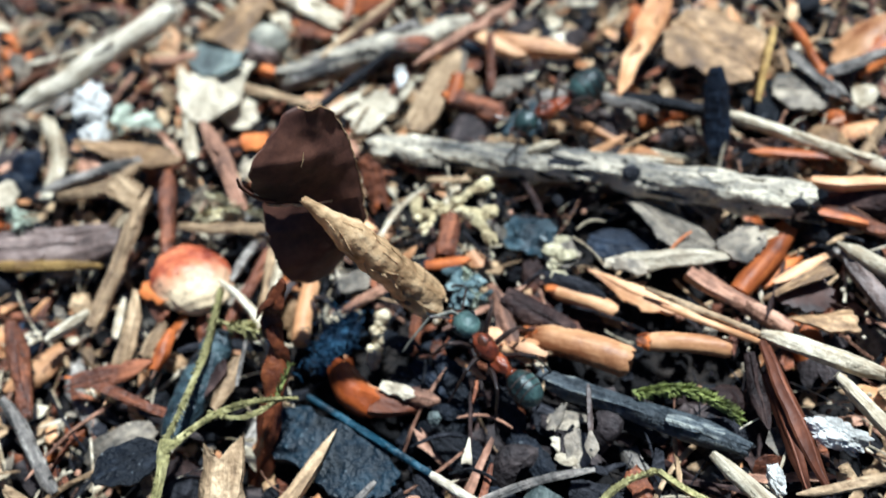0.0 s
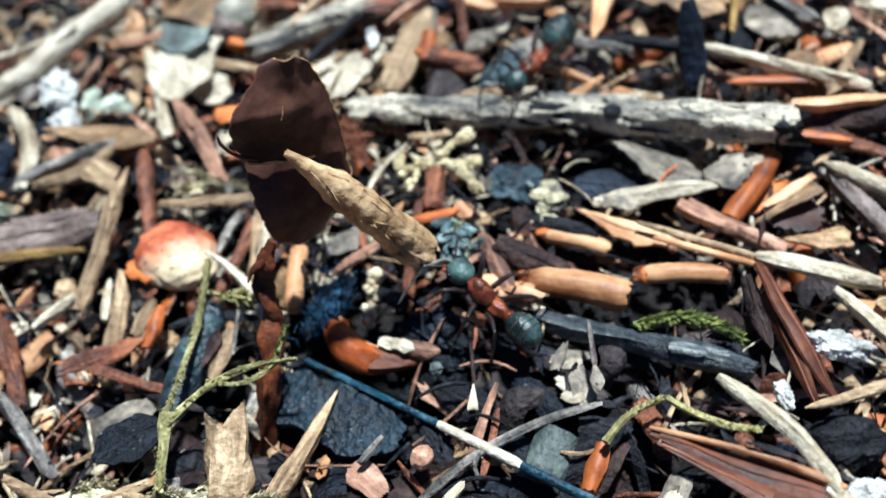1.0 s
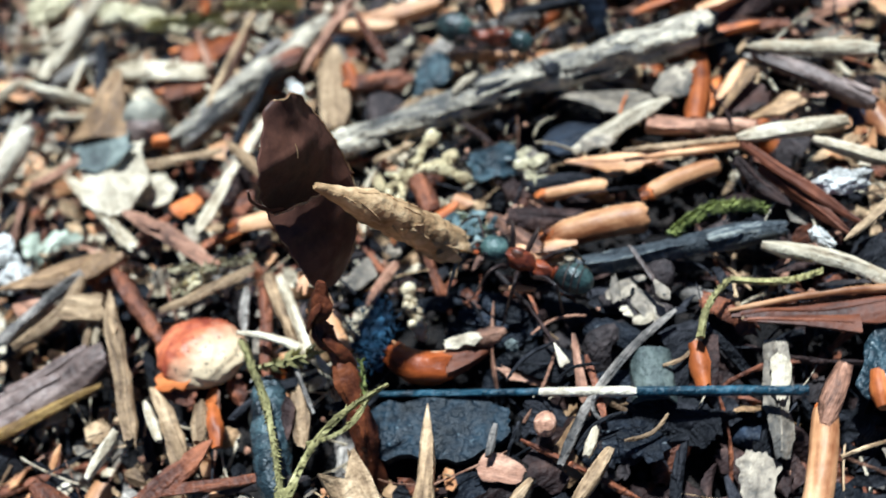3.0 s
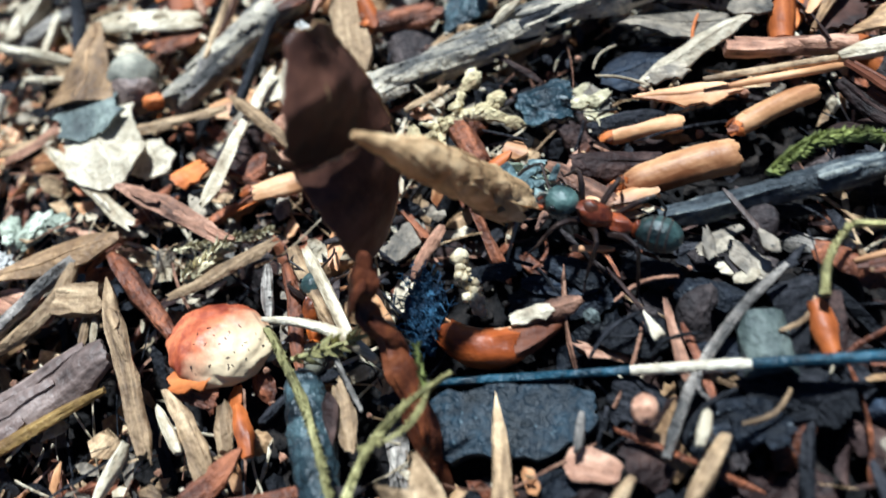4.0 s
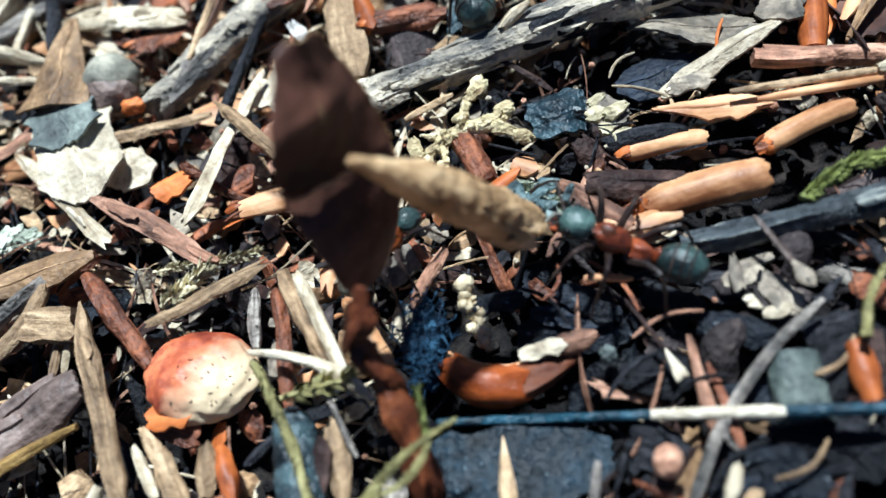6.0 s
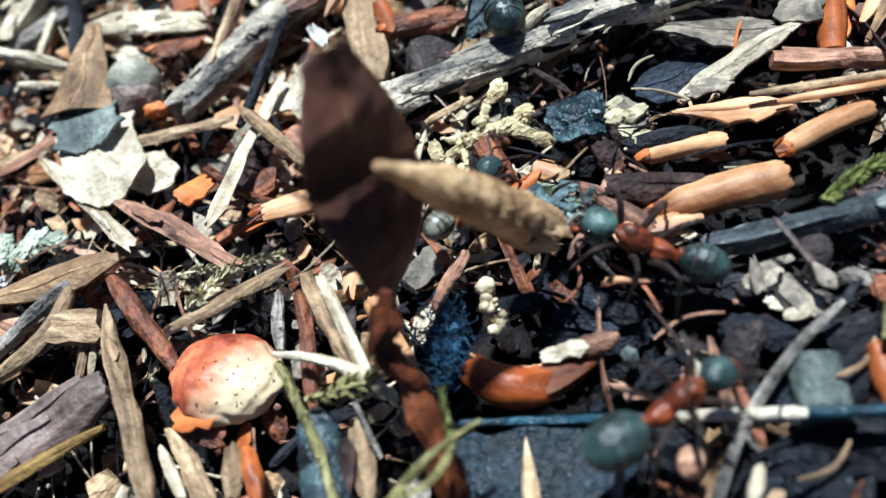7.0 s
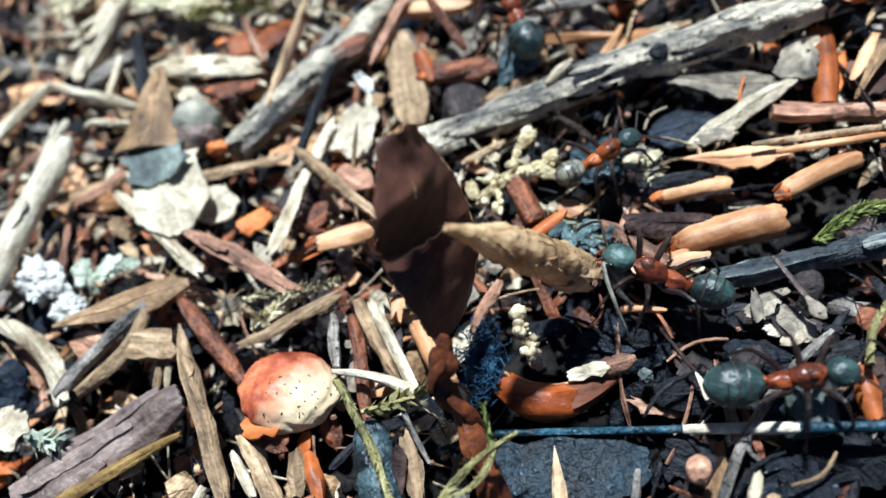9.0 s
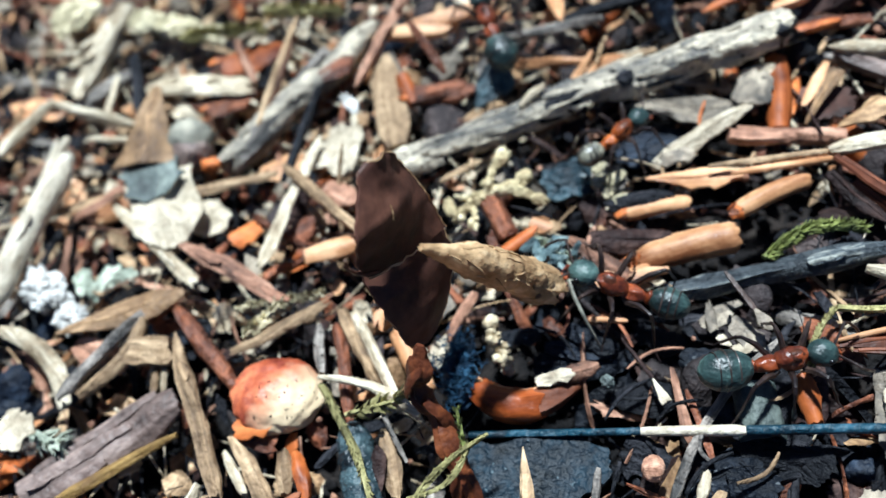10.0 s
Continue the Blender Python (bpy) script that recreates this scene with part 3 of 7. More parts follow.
twig("straw", (-21.70, 4.04, 0.30), (-16.25, 2.67, 0.30), 0.29, 0.20, M["ochre"], "ochre straw stem under bark", category='stem')
twig("dead_twig", (-13.06, 8.00, 0.10), (-13.20, 2.73, 0.10), 0.37, 0.39, M["red"], "red-brown twig running under a bud")
twig("straw", (-10.21, -0.12, 1.30), (-8.28, -4.21, 0.80), 0.15, 0.27, M["cream"], "thin curved pale stem", bend=0.5, category='stem')
twig("wood_splinter", (-12.29, 3.94, 0.60), (-7.95, 2.75, 0.60), 0.25, 0.39, M["tan"], "rough tan splinter with frayed edges", flat=0.5, angular=0.4, rough=0.25, category='splinter', fray=1.5)
twig("dead_twig", (-9.96, 0.41, 0.30), (-8.72, 2.29, 0.30), 0.25, 0.23, M["grey"], "short grey twig in the litter")
twig("dead_twig", (-8.21, 1.82, 0.20), (-10.28, -2.14, 0.20), 0.28, 0.28, M["red"], "short red-brown twig in the litter")
twig("straw", (-7.29, 1.38, 0.80), (-8.32, -3.10, 0.80), 0.25, 0.25, M["cream"], "pale stem with black flecks", category='stem')
twig("dead_twig", (-7.67, 1.99, 0.50), (-8.72, -1.92, 0.50), 0.37, 0.28, M["tan"], "tan bark twig in the litter")
husk_tube("straw_tube", (-7.15, -3.2, -0.45), (-6.35, -0.1, -0.45), 0.42, "peach", "pinkish orange hollow stem with a dark joint", category='stem', fringe=0)
twig("stem_joint", (-6.78, -1.75, -0.45), (-6.62, -1.2, -0.45), 0.46, 0.46, M["umber"], "dark ring round a hollow stem", tip0=0.9, tip1=0.9, fray=0.2, category='stem')
twig("wood_splinter", (-2.97, 1.28, 0.90), (-5.26, 3.16, 0.90), 0.25, 0.32, M["peach"], "pale orange curled splinter", flat=0.4, category='splinter', rough=0.22, angular=0.5, fray=1.5)
sprig("moss_shoot", (-10.30, -0.30, 0.85), (-12.5, -7.6, 1.8), 0.18, M["drymoss"], "pale dry moss strand", bend=0.3, leaf=0.24, count=160)
sprig("moss_shoot", (-10.38, -2.18, 1.20), (-7.83, -3.47, 1.20), 0.10, M["drymoss"], "thin yellow-green moss shoot", leaf=0.5, count=24)
sprig("moss_shoot", (-7.66, -6.93, 2.20), (-10.64, -6.72, 2.00), 0.11, M["drymoss"], "bent pale green moss shoot", bend=0.5, leaf=0.15, count=60)
sprig("moss_shoot", (-7.81, -6.76, 2.00), (-7.05, -5.57, 2.40), 0.09, M["moss"], "short green moss shoot", leaf=0.2, count=30)
sprig("lichen_tuft", (-11.04, 5.65, 0.50), (-7.62, 3.23, 0.50), 0.12, M["palemoss"], "pale branching lichen tuft", leaf=0.3, count=150, category='lichen')
sprig("lichen_tuft", (-11.58, 4.05, 0.70), (-9.32, 4.10, 0.70), 0.10, M["palemoss"], "pale branching lichen tuft", leaf=0.45, count=80, category='lichen')
twig("dead_twig", (-18.59, 7.31, 0.50), (-14.11, 8.88, 0.50), 0.34, 0.29, M["tan"], "bent tan twig in the litter", bend=-0.8)

fluff("white_crumb", (-17.25, 13.5, 0.40), (1.15, 1.5, 0.9), M["white"], "rough white lichen crumb in the litter")
fluff("white_crumb", (-17.1, 11.2, 0.20), (0.85, 0.95, 0.65), M["white"], "small rough white lichen crumb")
fluff("white_crumb", (13.3, -12.3, 0.90), (1.2, 0.6, 0.5), M["white"], "rough white lichen crumb beside a folded leaf", turn=-35)
fluff("white_crumb", (10.50, -13.56, 0.80), (0.36, 0.62, 0.4), M["white"], "small rough white lichen crumb")
fluff("white_crumb", (11.59, -17.62, 0.80), (0.7, 0.5, 0.42), M["white"], "small rough white lichen crumb")

# scraps that lie across the husk
sheet("curled_scrap", (-11.2, -5.4, 0.8), (-10.2, -4.0, 1.0), 0.6, M["umber"], "dark brown curled scrap over an insect husk", shape='drop', jag=0.6, curl=90, wave=0.4, category='scrap')

# bottom left, seen at the start
twig("straw", (-18.59, -0.95, 0.50), (-16.65, 0.21, 0.50), 0.25, 0.26, M["cream"], "short pale stem with a snapped end", category='stem')
twig("wood_stump", (-11.04, -11.55, 0.00), (-10.31, -8.44, 1.30), 1.09, 0.94, M["tan"], "splintered tan wood piece standing in litter", flat=0.8, angular=0.5, tip0=0.95, tip1=0.98, fray=1.3, rough=0.3, category='wood')
twig("wood_splinter", (-10.09, -10.64, 0.60), (-9.49, -7.92, 1.50), 0.28, 0.11, M["tan"], "sharp upright tan splinter", flat=0.5, category='splinter', rough=0.22, angular=0.5, fray=1.5)
sheet("leaf_fragment", (-15.57, -8.47, 1.50), (-13.04, -7.29, 0.80), 2.02, M["char"], "dark torn leaf fragment", shape='oval', jag=0.3)
twig("bark_strip", (-19.73, -7.69, 0.40), (-13.83, -9.50, 0.40), 0.34, 0.29, M["tan"], "curved tan bark rim", bend=-1.0, category='bark', rough=0.22, angular=0.5, fray=1.5)
twig("tan_spike", (-5.92, -7.64, -0.30), (-9.49, -11.94, 0.20), 0.14, 0.63, M["tan"], "pointed tan wood spike", tip0=0.1, category='splinter', rough=0.22, angular=0.5, fray=1.5)
twig("wood_splinter", (-15.14, -3.07, 0.30), (-14.38, 0.87, 0.30), 0.49, 0.21, M["tan"], "frayed tan splinter in the litter", flat=0.5, angular=0.5, category='splinter', rough=0.22, fray=1.5)
twig("wood_splinter", (-16.92, -3.02, 0.20), (-12.34, -6.10, 0.20), 0.32, 0.24, M["red"], "red-brown splinter in the litter", flat=0.5, category='splinter', rough=0.22, angular=0.5, fray=1.5)
sheet("bud_scale", (-17.32, -3.26, 0.40), (-13.65, -3.03, 0.40), 1.0, M["red"], "small red-brown bud scale", shape='scale', curl=80, category='bud scale')
twig("dead_twig", (-20.34, -3.41, 0.40), (-17.62, -8.32, 0.40), 0.29, 0.30, M["grey"], "grey twig in the litter")
twig("dead_twig", (-20.58, 0.51, 0.20), (-19.18, -4.49, 0.20), 0.52, 0.36, M["red"], "red-brown twig in the litter")
sprig("moss_shoot", (-12.55, -7.94, 1.80), (-6.86, -7.14, 2.40), 0.16, M["drymoss"], "arched dry moss strand", bend=0.7, leaf=0.17, count=160)
sprig("moss_shoot", (-12.40, -7.50, 1.80), (-13.21, -10.35, 1.20), 0.27, M["drymoss"], "arched dry moss strand", leaf=0.24, count=160)

# middle
sheet("charred_plate", (-8.63, -6.58, -0.80), (-3.94, -10.46, -0.80), 2.6, M["plate"], "flat blue-grey plate with a grainy surface", shape='torn', jag=0.3, wave=0.05, category='bark', thick=0.5)
twig("wood_splinter", (0.44, -9.57, 0.20), (-1.27, -12.05, 0.20), 0.15, 0.23, M["pink"], "thin pink-brown splinter in the litter", flat=0.5, category='splinter', rough=0.22, angular=0.5, fray=1.5)
twig("wood_splinter", (0.26, -10.56, 0.00), (-1.17, -13.07, 0.00), 0.13, 0.19, M["red"], "thin brown splinter in the litter", flat=0.5, category='splinter', rough=0.22, angular=0.5, fray=1.5)
twig("curved_twig", (4.1, -11.65, 0.45), (-3.7, -13.25, 0.10), 0.15, 0.22, M["grey"], "curved grey blade-like twig under a banded stalk", bend=-0.6, flat=0.7, rough=0.06, fray=0.3)
lump("seed", (-3.14, -11.87, 0.80), (0.43, 0.50, 0.43), M["pink"], "round pale orange seed", rough=0.1, category='seed', turn=(0, 0, -42))
sheet("curled_leaf", (2.2, -12.1, 0.35), (0.75, -13.85, 0.35), 1.7, M["shell"], "curled grey-green leaf shell", shape='box', curl=130, jag=0.15, wave=0.05)
twig("straw_tube", (3.56, -13.17, 0.30), (2.50, -14.73, 0.30), 0.45, 0.47, M["orange"], "short orange stem piece", category='stem', rough=0.08)
sheet("pale_flake", (2.89, -8.95, -0.50), (4.04, -9.61, -0.20), 0.66, M["greyleaf"], "flaky cream-grey scrap of bark", shape='torn', jag=0.5, curl=12, wave=0.15, category='flake', roll=-14)
sheet("pale_flake", (2.82, -9.90, -0.38), (4.16, -10.46, -0.30), 0.69, M["paleleaf"], "flaky cream-grey scrap of bark", shape='torn', jag=0.5, curl=12, wave=0.15, category='flake', roll=0)
sheet("pale_flake", (3.58, -10.33, -0.26), (3.73, -11.44, -0.20), 0.57, M["greyleaf"], "flaky cream-grey scrap of bark", shape='torn', jag=0.5, curl=12, wave=0.15, category='flake', roll=14)
sheet("pale_flake", (3.48, -8.78, -0.50), (4.62, -9.52, -0.30), 0.55, M["greyleaf"], "flaky cream-grey scrap of bark", shape='torn', jag=0.5, curl=12, wave=0.15, category='flake', roll=-14)
sheet("pale_flake", (2.78, -10.63, -0.38), (3.57, -11.12, -0.20), 0.42, M["paleleaf"], "flaky cream-grey scrap of bark", shape='torn', jag=0.5, curl=12, wave=0.15, category='flake', roll=0)
twig("dead_twig", (4.65, -8.49, 1.20), (4.25, -10.4, 0.90), 0.10, 0.13, M["mauve"], "thin grey-brown twig with a flattened end", flat=0.7, tip0=0.5)
sheet("bark_flake", (4.27, -10.25, 0.95), (4.1, -11.3, 0.80), 0.55, M["greyleaf"], "pale flattened flake at a twig end", shape='drop', curl=50, jag=0.3, category='bark')
husk_tube("bud_scale", (3.25, -5.25, -0.35), (6.75, -7.50, 0.10), 0.70, "peach", "smooth tan-orange barrel of bud scales")
husk_tube("bud_scale", (7.75, -6.70, 0.10), (10.95, -7.75, 0.05), 0.43, "peach", "narrow orange-brown roll of bud scales")
husk_tube("bud_scale", (4.60, -3.15, -0.35), (6.95, -4.75, -0.45), 0.40, "peach", "short tan roll of bud scales")
husk_tube("bud_scale", (1.55, -5.35, -0.20), (3.15, -5.95, -0.10), 0.42, "peach", "pale tan roll of bud scales under an ant", fringe=3)
sheet("curled_leaf", (2.94, -3.28, -0.30), (5.21, -6.19, -0.30), 1.38, M["red"], "curled reddish brown leaf scrap", shape='torn', curl=60, jag=0.4)
twig("straw_tube", (4.22, -2.38, -0.20), (6.68, -4.13, -0.20), 0.41, 0.37, M["dark"], "dark grey hollow stem with a pale end", category='stem')
sheet("leaf_fragment", (6.18, -2.88, 0.40), (9.11, -5.76, 0.40), 0.98, M["peach"], "frayed orange-brown leaf base", shape='drop', curl=60, jag=0.35)
twig("straw", (8.17, -4.64, 0.90), (12.41, -7.97, 0.90), 0.14, 0.16, M["tan"], "one of a pair of thin straight straw stems", category='stem', rough=0.05)
twig("straw", (8.6, -5.5, 0.80), (12.18, -8.17, 0.80), 0.15, 0.17, M["peach"], "one of a pair of thin straight straw stems", category='stem', rough=0.05)
sheet("leaf_fragment", (8.85, 0.75, -0.10), (11.9, -2.9, 0.0), 2.2, M["greyleaf"], "pointed grey leaf with a torn edge", shape='drop', jag=0.3, curl=35, wave=0.18, roll=-12)
sheet("leaf_fragment", (12.2, -3.5, 0.35), (14.1, -2.5, 0.2), 1.7, M["greyleaf"], "stiff grey leaf tip with torn edges", shape='torn', jag=0.35, wave=0.2, roll=-10)
sheet("leaf_fragment", (7.0, -2.55, 0.30), (12.5, -3.55, 0.40), 0.75, M["paleleaf"], "narrow pale grey crumpled leaf strip", shape='torn', jag=0.6, curl=60, wave=0.35)
sheet("leaf_fragment", (7.36, -2.64, 0.20), (8.66, -3.46, 0.20), 0.71, M["greyleaf"], "torn foot of a grey leaf strip", shape='torn', jag=1.0, curl=40, wave=0.9)
twig("dry_straw", (6.13, -0.79, 0.60), (7.44, -0.84, 0.90), 0.06, 0.06, M["cream"], "fine pale curved fibre", bend=0.25)
twig("dry_straw", (5.82, -1.23, 0.80), (6.88, -3.03, 0.60), 0.06, 0.06, M["cream"], "fine pale curved fibre", bend=0.15)
twig("dry_straw", (9.71, -2.87, 0.20), (11.22, -1.84, 0.20), 0.07, 0.06, M["orange"], "thin orange root fibre", bend=0.1)
twig("smooth_twig", (10.33, -3.94, 0.30), (13.60, -7.54, 0.30), 0.38, 0.37, M["pink"], "smooth purple-brown stem in the litter", category='stem', tip0=0.92, tip1=0.9, fray=0.25, rough=0.05)
twig("smooth_twig", (15.42, -2.47, -0.30), (12.22, -5.32, 0.00), 0.55, 0.52, M["orange"], "smooth orange stem in the litter", category='stem', tip0=0.92, tip1=0.9, fray=0.25, rough=0.05)
sheet("leaf_fragment", (13.90, -5.07, -0.30), (16.05, -6.21, -0.30), 2.16, M["leaf"], "crumpled dark brown leaf scrap", shape='torn', jag=0.35)
twig("wood_splinter", (13.73, -5.30, 0.40), (16.14, -4.60, 0.40), 0.26, 0.36, M["peach"], "flat tan splinter in the litter", flat=0.3, category='splinter', rough=0.22, angular=0.5, fray=1.5)
sheet("teal_scrap", (3.04, 0.29, -0.20), (5.21, -0.54, -0.20), 2.15, M["teal"], "dark blue-green papery scrap", shape='torn', jag=0.4, wave=0.5)
sheet("leaf_fragment", (5.21, -0.54, -0.20), (5.53, -2.19, -0.20), 1.33, M["greyleaf"], "small crumbly pale scrap", shape='torn', jag=0.5)
rng = random.Random(44)
for i in range(13):
    x, y = 0.2 + 1.5 * rng.random(), -1.5 - 1.9 * rng.random()
    turn, long = rng.uniform(0, 2 * math.pi), rng.uniform(0.45, 0.9)
    sheet("curled_scrap", (x, y, rng.uniform(0.55, 0.85)), (x + long * math.cos(turn), y + long * math.sin(turn), rng.uniform(0.6, 1.0)), rng.uniform(0.25, 0.5), M["bluelichen"], "curled blue-grey lichen scrap by an ant", shape='torn', jag=0.8, curl=rng.uniform(60, 150), wave=0.5, category='scrap', thick=0.05)
twig("root_fragment", (-0.08, 4.12, 0.00), (2.01, 3.66, 0.00), 0.16, 0.14, M["tan"], "thin tan root in the litter", category='root')
husk_tube("seed_husk", (0.72, 1.75, 0.25), (0.02, -0.55, 0.25), 0.48, "red", "oblong maroon husk in the litter", category='husk', fringe=2)
sheet("bud_scale", (-0.95, -0.9, 0.35), (1.15, -1.2, 0.55), 0.62, M["orange"], "curled orange bud scale", shape='scale', curl=110, category='bud scale')
sheet("bud_scale", (1.2, -0.75, 0.5), (1.55, -1.7, 0.45), 0.85, M["peach"], "small smooth peach bud scale", shape='scale', curl=70, category='bud scale')
twig("dry_straw", (1.04, 0.32, 0.75), (1.9, -1.4, 0.7), 0.07, 0.06, M["dark"], "fine dark stalk over a cream root")
sheet("leaf_fragment", (2.3, -3.3, 0.35), (4.8, -5.6, 0.35), 1.3, M["umber"], "crumpled dark brown husk scrap", shape='torn', jag=0.5, curl=120, wave=0.5)
sprig("lichen_tuft", (0.54, -1.24, 0.20), (1.11, -3.35, 0.20), 0.17, M["greymoss"], "grey-green lichen tuft in the litter", leaf=0.5, count=110, category='lichen')
twig("bark_strip", (1.78, -2.55, 0.30), (2.17, -5.66, 0.30), 0.32, 0.40, M["pink"], "pinkish wood strip in the litter", flat=0.4, angular=0.3, category='bark', rough=0.22, fray=1.5)
twig("wood_splinter", (1.96, -5.85, 0.80), (3.33, -6.69, 0.80), 0.34, 0.29, M["peach"], "pale frayed splinter end", flat=0.5, category='splinter', rough=0.22, angular=0.5, fray=1.5)
sheet("wood_flake", (0.93, -5.07, 0.40), (1.80, -5.34, 0.40), 0.88, M["peach"], "tan flake with one black dot", shape='torn', category='flake')
sheet("wood_flake", (-5.27, -0.66, -0.40), (-3.15, -0.33, -0.40), 1.1, M["greyleaf"], "ribbed cream wood flake", shape='torn', jag=0.3, category='flake')
twig("dead_twig", (-5.09, -2.15, -0.20), (-2.77, -1.26, -0.20), 0.22, 0.29, M["pink"], "brown twig in the litter")


def knobbly_root():
    """A branching cream root with swollen, flaky ends."""
    root = new("knobbly_root")
    root.matrix_world = pose(0.9 * MM, 1.5 * MM, 0.35 * MM)
    rng = random.Random(31)

    def limb(name, pts, radii, label=""):
        line = []
        for p, q in zip(pts, pts[1:]):
            line += [Vector(p).lerp(Vector(q), i / 5) for i in range(5)]
        line.append(Vector(pts[-1]))
        at = [(len(radii) - 1) * i / (len(line) - 1) for i in range(len(line))]
        wide = [radii[min(int(k), len(radii) - 2)] * (1 - (k - min(int(k), len(radii) - 2))) + radii[min(int(k), len(radii) - 2) + 1] * (k - min(int(k), len(radii) - 2)) for k in at]
        wide = [r * rng.uniform(0.78, 1.28) for r in wide]
        line = [p + Vector((rng.uniform(-1, 1), rng.uniform(-1, 1), rng.uniform(-1, 1))) * 0.05 for p in line]
        return part(name, sweep(bmesh.new(), line, wide, 9, 0.85, 0.0, 0.3, radii[0] * 40, 0.0, 0.4), M["root"], root, label)

    limb("main_root", [(-2.05, 0.35, -0.1), (-1.0, 0.4, 0.1), (0.0, 0.25, 0.2), (0.55, -0.15, 0.2), (1.15, -1.1, 0.25), (1.55, -2.1, 0.1)], [0.2, 0.26, 0.3, 0.24, 0.28, 0.14])
    limb("side_root", [(-0.05, 0.25, 0.15), (0.5, 0.65, 0.35), (0.95, 0.9, 0.5), (1.6, 0.75, 0.6)], [0.2, 0.17, 0.2, 0.12])
    limb("side_root", [(0.45, -0.1, 0.2), (0.95, -0.35, 0.4), (1.5, -0.45, 0.5)], [0.16, 0.2, 0.14])
    limb("side_root", [(-1.0, 0.4, 0.1), (-1.25, -0.3, 0.1), (-1.7, -0.75, 0.0)], [0.14, 0.13, 0.07])
    limb("side_root", [(-0.6, 0.35, 0.1), (-0.9, 0.95, 0.0), (-1.1, 1.4, -0.1)], [0.12, 0.12, 0.06])
    for x, y, z, size, turn in ((1.5, 0.8, 0.75, 0.9, 20), (1.55, -0.35, 0.6, 0.75, -20), (1.35, -1.5, 0.45, 0.7, -60), (-1.5, 0.6, 0.15, 0.8, 70), (0.1, 0.45, 0.5, 0.5, 10), (-1.55, -0.5, 0.1, 0.5, 40)):
        flake = part("loose_skin", sheet_mesh(size, 0.75 * size, 100, 0.1, 0.7, 0.05, "torn", x * 3, 0.4, 12, 9), M["root"], root, "flaky torn skin of the root")
        flake.matrix_local = pose((x - 0.4 * size) * MM, y * MM, z * MM, rng.uniform(-25, 25), rng.uniform(-20, 10), turn)
    for i in range(14):
        k = rng.uniform(-1.9, 1.4)
        part("knob", lump_mesh(bmesh.new(), (k, 0.3 - 0.75 * max(0.0, k) + rng.uniform(-0.25, 0.25), 0.25 + rng.uniform(0, 0.15)), [rng.uniform(0.1, 0.2) for q in range(3)], 0.4, i), M["root"], root)
    return tagged(root, "knobbly branching cream-yellow root with flaky skin", "root")


knobbly_root()

# top, beyond the stick
husk_tube("seed_capsule", (1.95, 8.75, 0.35), (4.35, 7.2, 0.25), 0.46, "red", "glossy dark red seed capsule with a torn orange rim", category='capsule', fringe=7)
sheet("capsule_shell", (1.91, 9.38, 0.50), (4.51, 6.66, 0.50), 1.07, M["red"], "glossy red-brown seed capsule", shape='oval', curl=150, jag=0.08, category='capsule', thick=0.25)
sheet("bud_scale", (2.56, 10.11, 0.70), (1.81, 8.19, 0.70), 0.88, M["orange"], "small orange husk rim", shape='scale', curl=120, category='bud scale')
sheet("wood_flake", (-0.26, 7.08, 0.30), (2.81, 12.09, 0.30), 1.65, M["tan"], "flat pale wood flake", shape='torn', jag=0.1, category='flake', thick=0.3)
twig("wood_splinter", (0.46, 11.06, 0.90), (4.47, 13.22, 0.90), 0.24, 0.36, M["pink"], "straight brown splinter in the litter", tip0=0.2, category='splinter', rough=0.22, angular=0.5, fray=1.5)
sheet("bud_scale", (-0.34, 13.23, 0.60), (1.67, 13.04, 0.60), 1.10, M["red"], "dark red bud scale", shape='scale', curl=70, category='bud scale')
twig("wood_splinter", (-0.32, 11.32, 0.80), (-0.41, 9.88, 0.80), 0.29, 0.26, M["white"], "short white splinter in the litter", flat=0.5, category='splinter', rough=0.22, angular=0.5, fray=1.5)
twig("wood_snag", (5.07, 3.69, 1.00), (6.45, 3.75, 1.40), 0.37, 0.15, M["cream"], "pale snag on the grey stick", category='splinter')
twig("wood_splinter", (6.94, 2.97, 0.60), (9.76, 3.96, 0.60), 0.30, 0.18, M["peach"], "orange-tan splinter in the litter", category='splinter', rough=0.22, angular=0.5, fray=1.5)
twig("wood_splinter", (6.84, 6.75, 0.20), (9.65, 3.87, 0.20), 0.29, 0.21, M["peach"], "tan splinter in the litter", category='splinter', rough=0.22, angular=0.5, fray=1.5)
twig("wood_splinter", (9.02, 2.91, 0.30), (11.98, 1.93, 0.30), 0.33, 0.20, M["tan"], "tan splinter in the litter", category='splinter', rough=0.22, angular=0.5, fray=1.5)
twig("wood_splinter", (3.62, 13.27, 0.40), (6.21, 10.63, 0.40), 0.48, 0.41, M["peach"], "thick orange-brown splinter in the litter", category='splinter', rough=0.05, angular=0.5, fray=1.5)
twig("straw", (7.51, 7.99, 0.50), (11.67, 5.07, 0.50), 0.27, 0.26, M["grey"], "pale grey stem in the litter", category='stem')
sheet("leaf_fragment", (14.12, 10.10, 1.20), (17.38, 6.49, 0.60), 4.32, M["tanleaf"], "large stiff tan leaf fragment", shape='torn', jag=0.2, curl=20)
twig("wood_splinter", (10.15, 6.51, 0.80), (14.37, 12.70, 0.80), 0.34, 0.91, M["peach"], "broad pinkish wood splinter", flat=0.5, tip0=0.3, category='splinter', rough=0.22, angular=0.5, fray=1.5)
twig("wood_splinter", (4.38, 12.55, 0.40), (8.96, 10.08, 0.40), 0.55, 0.51, M["peach"], "orange-tan wood splinter in the litter", rough=0.05, category='splinter', angular=0.5, fray=1.5)
